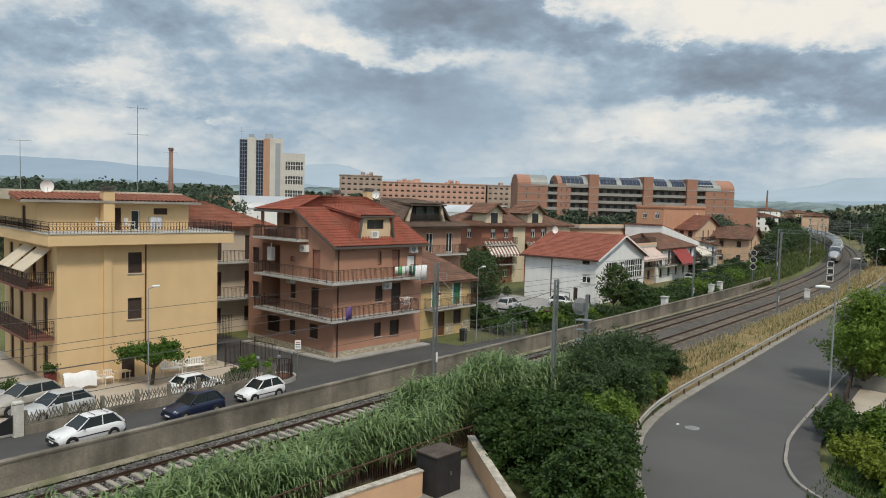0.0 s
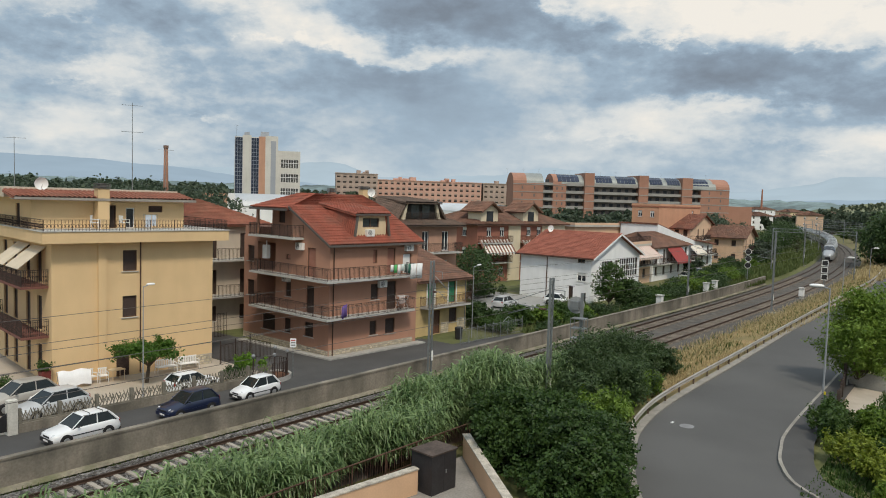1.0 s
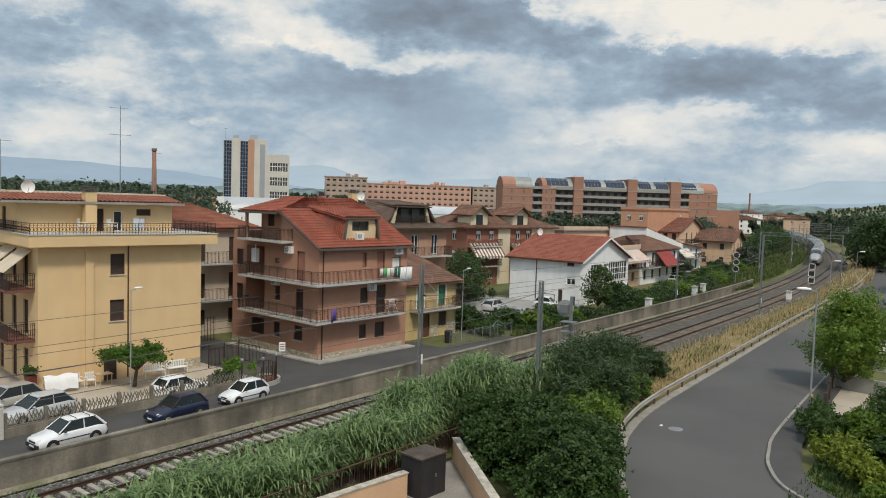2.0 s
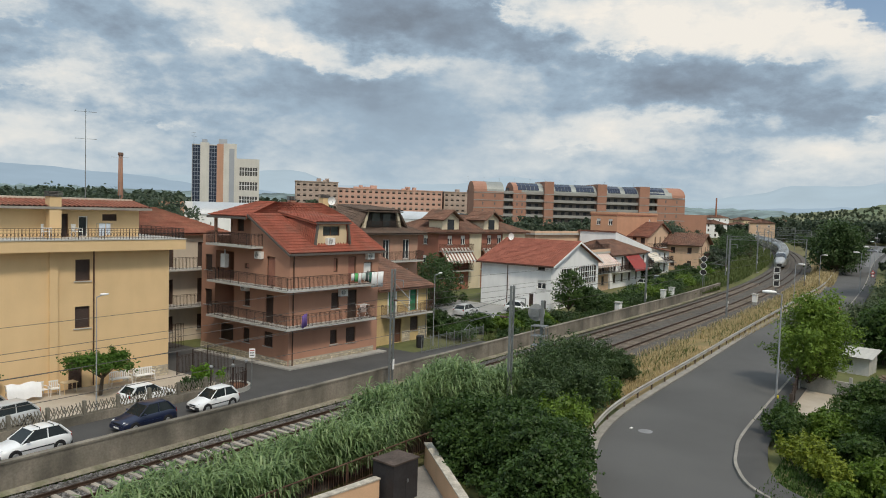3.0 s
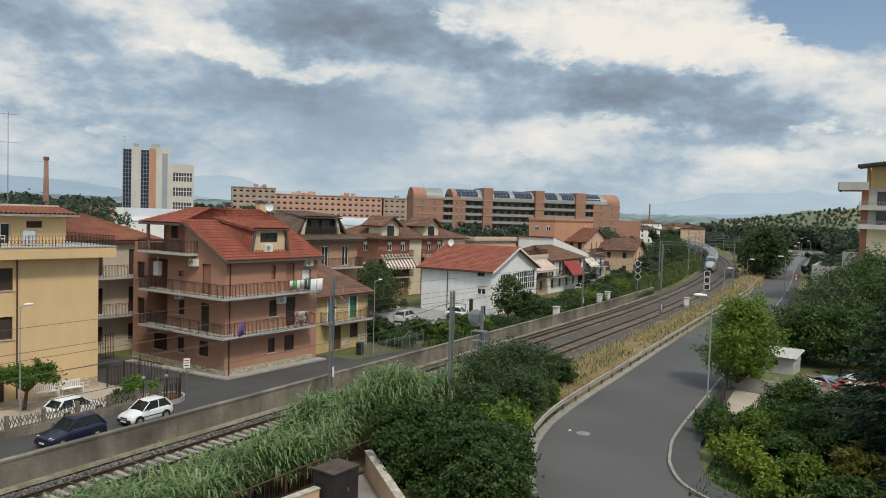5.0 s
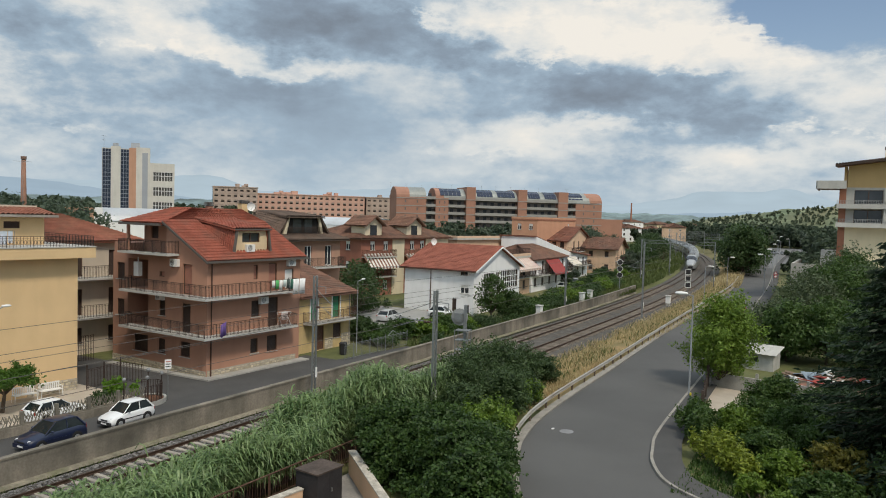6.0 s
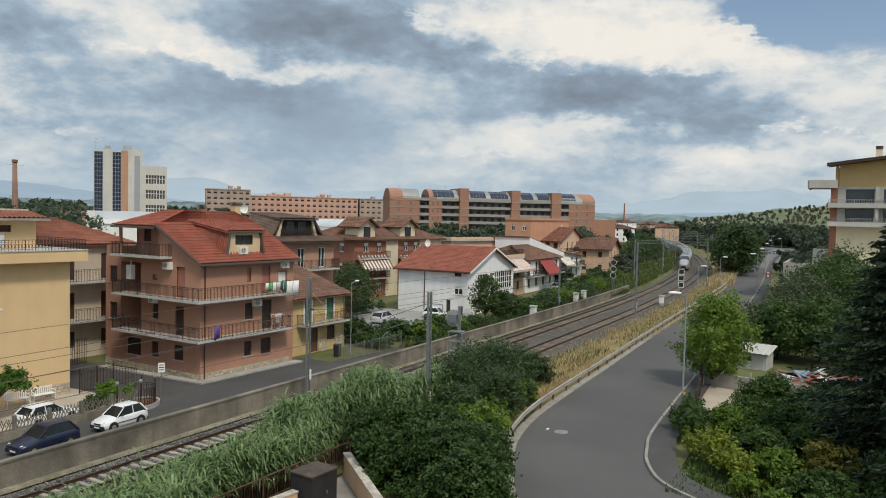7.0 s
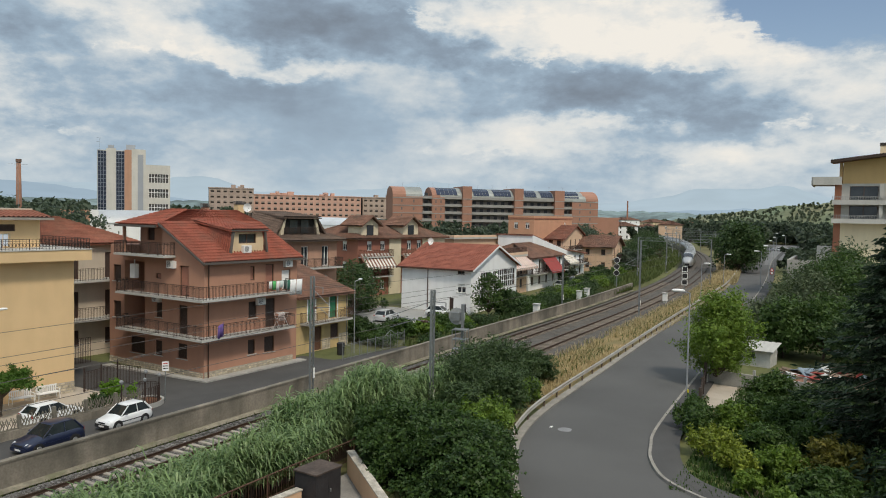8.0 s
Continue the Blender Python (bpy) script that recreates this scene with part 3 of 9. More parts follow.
def dish(m, r=0.4):
    ob = thing("satellite_dish", m, "white satellite dish on a short pole", "satellite dish", "satellite dishes")
    g = Geo()
    n = 16
    for k in range(5):
        rr = r * k / 4
        for i in range(n):
            t = 2 * math.pi * i / n
            g.v.append((rr * math.cos(t), -0.18 * (k / 4) ** 2 - 0.05, 0.5 + rr * math.sin(t)))
    for k in range(4):
        for i in range(n):
            g.f.append((k * n + i, k * n + (i + 1) % n, (k + 1) * n + (i + 1) % n, (k + 1) * n + i))
    part("reflector", g, WHITE_PAINT, ob, smooth=True)
    part("pole", Geo().tube((0, 0, -0.3), (0, 0, 0.5), 0.03), STEEL, ob)
    part("feed_arm", Geo().tube((0, -0.05, 0.5 - r), (0, -0.5, 0.45), 0.015), STEEL, ob)
    return ob


def tv_antenna(x, y, z, h, arms=2):
    ob = thing("tv_antenna", pose(x, y, z, 0, 0, random.uniform(-40, 40)), "thin metal television antenna mast on a roof", "antenna", "roof antennas")
    part("mast", Geo().tube((0, 0, 0), (0, 0, h), 0.03, 0.018), STEEL, ob)
    for k in range(arms):
        zz = h * (0.97 - 0.3 * k)
        g = Geo().tube((-0.7, 0, zz), (0.7, 0, zz), 0.014, n=4)
        for i in range(7):
            q = -0.65 + 1.3 * i / 6
            g.tube((q, -0.25, zz), (q, 0.25, zz), 0.008, n=3)
        part("boom", g, STEEL, ob)
    return ob


def chimney(house, x, y, z0, z1, w=0.6, material=None):
    g = Geo().box(x - w / 2, x + w / 2, y - w / 2, y + w / 2, z0, z1)
    ob = part("chimney", g, material or STUCCO_YELLOW, house)
    c = Geo()
    for i in range(4):
        c.box(x - w / 2 - 0.06, x + w / 2 + 0.06, y - w / 2 - 0.06, y + w / 2 + 0.06, z1 + 0.02 + i * 0.09, z1 + 0.07 + i * 0.09)
    c.box(x - w * 0.3, x + w * 0.3, y - w * 0.3, y + w * 0.3, z1, z1 + 0.35)
    part("chimney_cap", c, mat("dark_cap", (0.12, 0.11, 0.105), 0.9), ob)


def rail_path(x0, x1, y0, y1):
    return [(x0, y1), (x0, y0), (x1, y0), (x1, y1)]


# ---- yellow four-storey block with a roof terrace
def yellow_block():
    W, D = 10.6, 12.0
    h = thing("yellow_house", pose(20.14, 46.57, 0, 0, 0, -6.9), "yellow stuccoed apartment house with a roof terrace", "house", "houses")
    S = sides(W, D)
    front = [(4.31, 5.23, 6.95, 8.33), (4.29, 5.22, 3.9, 5.31), (3.9, 4.75, 0.02, 2.1)]
    part("wall", wall_geo(S["front"], 0, W, -0.7, 8.9, front), STUCCO_YELLOW, h)
    left = []
    for z in (0.0, 3.1, 6.2):
        for u in (1.9, 4.3, 7.2, 9.6):
            left.append((u, u + 0.95, z + 0.1, z + 2.3))
    part("wall", wall_geo(S["left"], 0.3, D, -0.7, 8.9, left), STUCCO_YELLOW, h)
    right = [(u, u + 0.9, z + 0.1, z + 2.2) for z in (0.0, 3.1, 6.2) for u in (2.5, 6.5)]
    part("wall", wall_geo(S["right"], 0.3, D, -0.7, 8.9, right), STUCCO_YELLOW, h)
    part("wall", wall_geo(S["back"], 0.3, W - 0.3, -0.7, 8.9, []), STUCCO_YELLOW, h)
    window(h, S["front"], *front[0])
    window(h, S["front"], *front[1])
    window(h, S["front"], *front[2], style="shutter", sill=False, name="door")
    for q in left:
        window(h, S["left"], *q, sill=False, name="balcony_door")
    for q in right:
        window(h, S["right"], *q, sill=False, name="balcony_door")
    # pilaster and rain pipe
    part("pilaster", Geo().box(2.72, 3.23, 0, 0.16, -0.3, 8.88, S["front"]), STUCCO_YELLOW, h)
    part("rain_pipe", Geo().tube((5.44, -0.06, 0.1), (5.44, -0.06, 8.88), 0.05, n=8), mat("brown_pipe", (0.09, 0.045, 0.03), 0.5), h)
    # stone base course
    base_stones(h, S["front"], 7.4, W, 0.0, 0.75)
    # terrace slab with a deep fascia
    g = Geo().box(-0.75, W + 0.75, -0.9, D + 0.5, 8.9, 9.6)
    part("terrace_slab", g, STUCCO_YELLOW, h)
    part("coping", Geo().box(-0.8, W + 0.8, -0.95, D + 0.5, 9.603, 9.66), SLAB_GREY, h)
    part("railing", railing_geo([(-0.65, D, 9.66), (-0.65, -0.8, 9.66), (W + 0.65, -0.8, 9.66), (W + 0.65, D, 9.66)], 0.68, 0.2, curl=True), IRON, h, "curled iron terrace railing")
    # set-back top storey
    top = [(4.15, 4.7, 9.67, 11.2), (5.35, 5.95, 9.67, 11.05), (6.9, 7.9, 10.75, 11.2), (-0.6, 0.1, 9.9, 11.2)]
    P = lambda u, o, z: (u, 2.2 - o, z)
    PL = lambda u, o, z: (-1.4 + 0.9 - o, u, z)
    PR = lambda u, o, z: (9.45 + o, u, z)
    part("wall", wall_geo(P, -0.5, 9.45, 9.66, 11.6, top[:3]), STUCCO_YELLOW, h)
    part("wall", wall_geo(PL, 2.5, D - 0.5, 9.66, 11.6, [(4.6, 5.5, 9.7, 11.2)]), STUCCO_YELLOW, h)
    part("wall", wall_geo(PR, 2.5, D - 0.5, 9.66, 11.6, []), STUCCO_YELLOW, h)
    part("wall", wall_geo(lambda u, o, z: (u, D - 0.5 + o, z), -0.5, 9.45, 9.66, 11.6, []), STUCCO_YELLOW, h)
    window(h, P, *top[0], sill=False, name="terrace_door")
    window(h, P, *top[1], style="whitedoor", sill=False, name="terrace_door")
    window(h, P, *top[2], sill=False)
    window(h, PL, 4.6, 5.5, 9.7, 11.2, sill=False, name="terrace_door")
    part("roof", tile_slope((-1.6, 1.5, 11.62), (10.0, 1.5, 11.62), (10.0, 4.2, 12.05), (-1.6, 4.2, 12.05), 0.3, 0.4), TILE_ORANGE, h)
    part("eave", Geo().box(-1.6, 10.0, 1.35, 1.5, 11.5, 11.66).box(-1.6, 10.0, 1.5, 2.5, 11.5, 11.56), mat("grey_gutter", (0.30, 0.27, 0.24), 0.6), h)
    part("flat_roof", Geo().box(-1.5, 9.9, 4.2, D, 11.6, 12.25), STUCCO_BEIGE, h)
    chimney(h, 3.62, 1.75, 9.66, 12.3, 0.72)
    # balconies on the street side
    for z in (3.1, 6.2):
        balcony(h, [(0, 0.6), (-1.5, 0.6), (-1.5, 11.0), (0, 11.0)], [(-1.55, 0.0, 0.55, 11.05)], z, 1.0, curl=True,
                slab_mat=mat("red_brown_balcony", (0.17, 0.07, 0.055), 0.7, 0.1))
    for z in (3.1, 6.2):
        balcony(h, [(W, 3), (W + 1.2, 3), (W + 1.2, 8), (W, 8)], [(W, W + 1.25, 2.95, 8.05)], z, 1.0, curl=True)
    # two slanting sun awnings
    for u in (1.0, 4.2):
        aw = Geo()
        o0 = [(-0.05, u, 8.6), (-0.05, u + 2.6, 8.6), (-1.6, u + 2.6, 7.3), (-1.6, u, 7.3)]
        aw.prism(o0, (0, 0, 0), (0, 0, -0.05))
        ob = tagged(part("awning", aw, mat("cream_awning", (0.62, 0.54, 0.42), 0.85, 0.08, 1, 20, 0.1, streak=0.2), h), "lowered cream fabric sun awning")
    return h


def base_stones(house, place, u0, u1, z0, z1):
    """A facing of irregular rubble stones at the foot of a wall."""
    g = Geo()
    rng = random.Random(3)
    z = z0
    while z < z1 - 0.05:
        hh = min(rng.uniform(0.14, 0.24), z1 - z)
        u = u0
        while u < u1 - 0.05:
            w = min(rng.uniform(0.18, 0.46), u1 - u)
            d = rng.uniform(0.03, 0.075)
            b = 0.018
            c = [(u + b, 0.0, z + b), (u + w - b, 0.0, z + b), (u + w - b, 0.0, z + hh - b), (u + b, 0.0, z + hh - b)]
            j = [rng.uniform(0, 0.045) for _ in range(8)]
            t = [(u + b + j[0], d, z + b + j[1] * 0.6), (u + w - b - j[2], d, z + b + j[3] * 0.6), (u + w - b - j[4], d, z + hh - b - j[5] * 0.6), (u + b + j[6], d, z + hh - b - j[7] * 0.6)]
            g.add([place(*p) for p in c + t], [(4, 5, 6, 7), (0, 1, 5, 4), (1, 2, 6, 5), (2, 3, 7, 6), (3, 0, 4, 7)])
            u += w
        z += hh
    part("stone_base", g, STONE, house, "irregular pale rubble stone facing", kind="stuff")
    m = Geo().box(u0, u1, 0.0, 0.022, z0, z1, place)
    part("mortar", m, mat("pale_mortar", (0.36, 0.33, 0.29), 0.95, 0.12), house)


# ---- salmon house with long balconies and a red tiled roof
def pink_block():
    W, D = 9.5, 11.4
    h = thing("salmon_house", pose(37.8, 40.83, 0, 0, 0, -3.3), "salmon stuccoed house with long balconies and red tiled roof", "house", "houses")
    S = sides(W, D)
    fr = {"shutter": [(4.24, 5.07, 4.08, 5.35), (4.2, 4.94, 1.24, 2.38), (5.91, 6.99, 1.15, 2.41)],
          "door": [(6.0, 7.06, 3.14, 5.45)], "salmon": [(4.4, 4.85, 7.0, 8.1), (5.98, 6.88, 6.0, 8.18)], "white": [(7.75, 8.75, 6.0, 7.65)]}
    holes = [q for v in fr.values() for q in v]
    part("wall", wall_geo(S["front"], 0, W, -0.7, 8.75, holes), STUCCO_PINK, h)
    le = {"shutter": [(4.77, 5.49, 4.15, 5.32), (1.87, 2.94, 1.29, 2.42), (4.75, 5.58, 1.23, 2.37), (6.85, 8.63, 1.1, 2.4)],
          "door": [(1.83, 2.8, 3.14, 5.29)], "salmon": [(1.71, 2.73, 6.0, 8.23), (4.9, 5.5, 7.1, 7.5)], "loggia": [(6.84, 9.45, 3.14, 5.6), (6.9, 9.4, 6.0, 8.3)],
          "far": [(9.9, 10.9, 3.7, 5.0), (9.9, 10.9, 6.6, 7.9)]}
    holes = [q for v in le.values() for q in v]
    part("wall", wall_geo(S["left"], 0.3, D, -0.7, 8.75, holes), STUCCO_PINK, h)
    part("wall", wall_geo(S["right"], 0.3, D, -0.7, 8.75, [(5, 6, 6.5, 8)]), STUCCO_PINK, h)
    part("wall", wall_geo(S["back"], 0.3, W - 0.3, -0.7, 8.75, []), STUCCO_PINK, h)
    for s, rows in (("front", fr), ("left", le)):
        for style, qs in rows.items():
            for q in qs:
                if style == "shutter" or style == "far":
                    window(h, S[s], *q)
                elif style == "door":
                    window(h, S[s], *q, sill=False, name="balcony_door")
                elif style == "salmon":
                    window(h, S[s], *q, sill=False, colour=SALMON_SHUTTER)
                elif style == "white":
                    window(h, S[s], *q, sill=False, colour=WHITE_PLASTIC, name="balcony_door")
                else:
                    g = Geo()
                    u0, u1, z0, z1 = q
                    pl = S[s]
                    g.box(u0, u1, -2.0, -1.9, z0, z1, pl).box(u0 - 0.1, u0, -2.0, -0.3, z0, z1, pl).box(u1, u1 + 0.1, -2.0, -0.3, z0, z1, pl)
                    g.box(u0, u1, -2.0, -0.3, z0 - 0.1, z0, pl)
                    g.box(u0, u1, -2.0, -0.3, z1, z1 + 0.1, pl)
                    lg = part("loggia", g, STUCCO_PINK, h, "deep shaded loggia")
                    part("loggia_door", Geo().box(u0 + 0.15, u1 - 0.15, -1.89, -1.84, z0, z1 - 0.1, pl), DARK_WOOD, lg)
    base_stones(h, S["front"], 0.05, 9.1, 0.0, 0.55)
    base_stones(h, S["left"], 0.05, D, 0.0, 0.5)
    for z in (3.15, 5.97):
        balcony(h, [(0, 9.0), (-1.0, 9.0), (-1.0, -1.0), (8.2, -1.0), (8.2, 0)], [(-1.08, 0.0, -1.08, 9.05), (0.0, 8.28, -1.08, 0.0)], z, 0.95)
    balcony(h, [(0, 9.2), (-1.0, 9.2), (-1.0, 3.3), (0, 3.3)], [(-1.08, 0.0, 3.2, 9.25)], 8.95, 0.95)
    part("rain_pipe", Geo().tube((0.35, -0.07, 0.1), (0.35, -0.07, 8.6), 0.05, n=8), mat("brown_pipe", (0.09, 0.045, 0.03), 0.5), h)
    # gable on the street side and the attic loggia behind it
    g = Geo()
    out = [(0, 0, 8.75), (0, 4.75, 11.25), (0, 4.75, 8.75)]
    part("gable", Geo().prism(out, (0, 0, 0), (0.3, 0, 0)), STUCCO_PINK, h)
    part("gable", Geo().prism(out, (W - 0.3, 0, 0), (W, 0, 0)), STUCCO_PINK, h)
    at = [(5.6, 6.6, 8.97, 10.95), (7.6, 8.5, 9.9, 10.95)]
    A = lambda u, o, z: (1.4 - o, u, z)
    part("attic_wall", wall_geo(A, 4.75, 9.4, 8.75, 11.15, at), STUCCO_PINK, h)
    for q in at:
        window(h, A, *q, sill=False, name="attic_window")
    part("attic_wall", wall_geo(lambda u, o, z: (u, 9.4 + o, z), 1.4, W, 8.75, 11.15, []), STUCCO_PINK, h)
    part("attic_wall", wall_geo(S["right"], 4.75, 9.4, 8.75, 11.15, []), STUCCO_PINK, h)
    part("attic_post", Geo().box(-0.2, 0.0, 9.2, 9.4, 8.97, 11.1), STUCCO_PINK, h)
    # roof
    part("roof", tile_slope((-0.35, -0.45, 8.58), (W + 0.35, -0.45, 8.58), (W + 0.35, 4.75, 11.42), (-0.35, 4.75, 11.42)), TILE_RED, h)
    part("roof", tile_slope((-0.5, 9.9, 11.15), (-0.5, 4.75, 11.15), (2.9, 5.6, 12.35), (2.9, 7.6, 12.35)), TILE_RED, h)
    part("roof", tile_slope((-0.5, 4.75, 11.2), (W + 0.4, 4.75, 11.35), (W - 1.5, 5.6, 12.35), (2.9, 5.6, 12.35), 0.24, 0.36), TILE_RED, h)
    part("roof", tile_slope((W + 0.4, 9.9, 11.15), (-0.5, 9.9, 11.15), (2.9, 7.6, 12.35), (W - 1.5, 7.6, 12.35)), TILE_RED, h)
    part("roof", tile_slope((W + 0.4, 4.75, 11.15), (W + 0.4, 9.9, 11.15), (W - 1.5, 7.6, 12.35), (W - 1.5, 5.6, 12.35)), TILE_RED, h)
    part("ridge", Geo().box(2.9, W - 1.5, 5.6, 7.6, 12.25, 12.4), TILE_RED, h)
    part("flat_roof", Geo().box(0.1, W - 0.1, 9.5, D, 8.75, 9.5), STUCCO_PINK, h)
    # grey metal eaves gutter and verge boards
    g = Geo().box(-0.4, W + 0.4, -0.62, -0.48, 8.44, 8.6)
    g.prism([(-0.36, -0.5, 8.36), (-0.36, -0.5, 8.54), (-0.36, 4.75, 11.38), (-0.36, 4.75, 11.2)], (0, 0, 0), (-0.06, 0, 0))
    g.box(-0.6, -0.5, 4.75, 9.9, 10.98, 11.16).box(-0.5, 1.4, 4.8, 9.9, 10.98, 11.06)
    part("gutter", g, mat("dark_gutter", (0.11, 0.095, 0.085), 0.5, 0.1), h)
    # dormer
    d0, d1 = 2.75, 6.5
    yf = 0.55
    P = lambda u, o, z: (u, yf - o, z)
    part("dormer_wall", wall_geo(P, d0 + 0.25, d1 - 0.25, 9.0, 10.85, [(3.7, 5.5, 9.85, 10.6)], 0.2), STUCCO_CREAM, h, "cream front of the dormer")
    dw = window(h, P, 3.7, 5.5, 9.85, 10.6, style="glass", sill=False, name="dormer_window")
    g = Geo()
    g.prism([(d0 - 0.1, yf + 0.1, 9.0), (d0 + 0.3, yf + 0.1, 10.95), (d0 + 1.2, 4.6, 11.3), (d0 + 0.9, 4.6, 10.9)], (0, 0, 0), (0.12, 0, 0.0))
    part("dormer_cheek", tile_slope((d0 - 0.15, 4.7, 11.2), (d0 - 0.15, yf - 0.1, 8.95), (d0 + 0.3, yf - 0.1, 10.95), (d0 + 0.3, 4.7, 11.35), 0.24, 0.3), TILE_RED, h)
    part("dormer_cheek", tile_slope((d1 + 0.15, yf - 0.1, 8.95), (d1 + 0.15, 4.7, 11.2), (d1 - 0.3, 4.7, 11.35), (d1 - 0.3, yf - 0.1, 10.95), 0.24, 0.3), TILE_RED, h)
    part("dormer_roof", tile_slope((d0 - 0.05, yf - 0.3, 10.9), (d1 + 0.05, yf - 0.3, 10.9), (d1 + 0.05, 5.0, 11.62), (d0 - 0.05, 5.0, 11.62)), TILE_RED, h)
    g = Geo().prism([(d0 - 0.1, yf - 0.25, 8.9), (d0 + 0.2, yf - 0.25, 10.9), (d0 + 0.36, yf - 0.25, 10.9), (d0 + 0.06, yf - 0.25, 8.9)], (0, 0, 0), (0, 0.2, 0))
    g.prism([(d1 + 0.1, yf - 0.25, 8.9), (d1 - 0.2, yf - 0.25, 10.9), (d1 - 0.36, yf - 0.25, 10.9), (d1 - 0.06, yf - 0.25, 8.9)], (0, 0, 0), (0, 0.2, 0))
    g.box(d0, d1, yf - 0.3, yf - 0.05, 10.8, 10.92)
    part("dormer_trim", g, mat("dark_gutter", (0.11, 0.095, 0.085), 0.5, 0.1), h)
    chimney(h, 7.4, 8.9, 11.0, 12.6, 0.5, STUCCO_PINK)
    # what hangs on the walls
    M = h.matrix_basis
    for x, y, z, r in ((8.3, 0, 7.9, 0), (5.35, 0, 5.05, 0), (4.35, 0.55, 9.15, 0), (0, 3.5, 8.0, -90), (0, 5.2, 5.35, -90)):
        ac_unit(M @ pose(x, y, z, 0, 0, r))
    wh = thing("water_heater", M @ pose(-0.02, 7.9, 7.0, 0, 0, -90), "white wall-hung boiler on the balcony wall", "boiler")
    part("casing", Geo().box(-0.3, 0.3, -0.35, 0, 0, 1.1), WHITE_PLASTIC, wh)
    part("flue", Geo().tube((0, -0.15, 1.1), (0, -0.15, 1.45), 0.05), WHITE_PLASTIC, wh)
    # laundry on the balcony line
    cols = [(0.72, 0.72, 0.7), (0.10, 0.42, 0.14), (0.72, 0.72, 0.71), (0.60, 0.68, 0.66), (0.07, 0.10, 0.09), (0.05, 0.16, 0.12), (0.76, 0.76, 0.76), (0.74, 0.75, 0.76)]
    for i, c in enumerate(cols):
        u, w, hh = 5.3 + 0.4 * i, 0.34, 0.55 + 0.12 * ((i * 7) % 3)
        if i > 5:
            u, w, hh = 7.62 + 0.72 * (i - 6), 0.66, 1.25
        g = Geo()
        n = 6
        for k in range(n + 1):
            for z in (6.92, 6.92 - hh * 0.5, 6.92 - hh):
                g.v.append((u + w * k / n, -1.06 - 0.035 * math.sin(k * 2.1 + z * 3), z))
        for k in range(n):
            for q in range(2):
                a = k * 3 + q
                g.f.append((a, a + 3, a + 4, a + 1))
        ob = single("laundry", g, mat("cloth_%s" % "abcdefgh"[i], c, 0.9, 0.08, 3, 30, 0.2), "washed cloth hung over the balcony railing", "laundry", "washing on the balcony", m=M.copy(), smooth=True)
        sol = ob.modifiers.new("thickness", "SOLIDIFY")
        sol.thickness = 0.012
    g = Geo()
    for k in range(7):
        for z in (0, -0.45, -0.95):
            g.v.append((0.35 + 0.55 * k / 6, -1.07 - 0.06 * math.sin(k * 1.9 + z), 4.0 + z + 0.04 * k))
    for k in range(6):
        for q in range(2):
            a = k * 3 + q
            g.f.append((a, a + 3, a + 4, a + 1))
    ob = single("towel", g, mat("purple_cloth", (0.13, 0.08, 0.26), 0.9, 0.25, 3, 30, 0.2), "purple towel hung over the balcony railing", "towel", m=M.copy(), smooth=True)
    ob.modifiers.new("thickness", "SOLIDIFY").thickness = 0.015
    # clothes horse on the middle balcony
    ch = thing("clothes_horse", M @ pose(7.2, -0.55, 3.15), "folding metal clothes horse with clothes on the balcony", "clothes horse")
    g = Geo()
    for sx in (-0.5, 0.5):
        g.tube((sx, -0.3, 0), (sx, 0.3, 1.1), 0.015, n=4).tube((sx, 0.3, 0), (sx, -0.3, 1.1), 0.015, n=4)
    for k in range(7):
        g.tube((-0.5, -0.3 + 0.1 * k, 1.1), (0.5, -0.3 + 0.1 * k, 1.1), 0.008, n=4)
    part("rack", g, WHITE_PAINT, ch)
    g = Geo().box(-0.45, 0.1, -0.2, -0.18, 0.5, 1.1).box(-0.3, 0.4, 0.0, 0.02, 0.45, 1.1)
    part("clothes", g, mat("mixed_cloth", (0.55, 0.45, 0.42), 0.9, 0.4, 4), ch)
    return h


YELLOW = yellow_block()
PINK = pink_block()


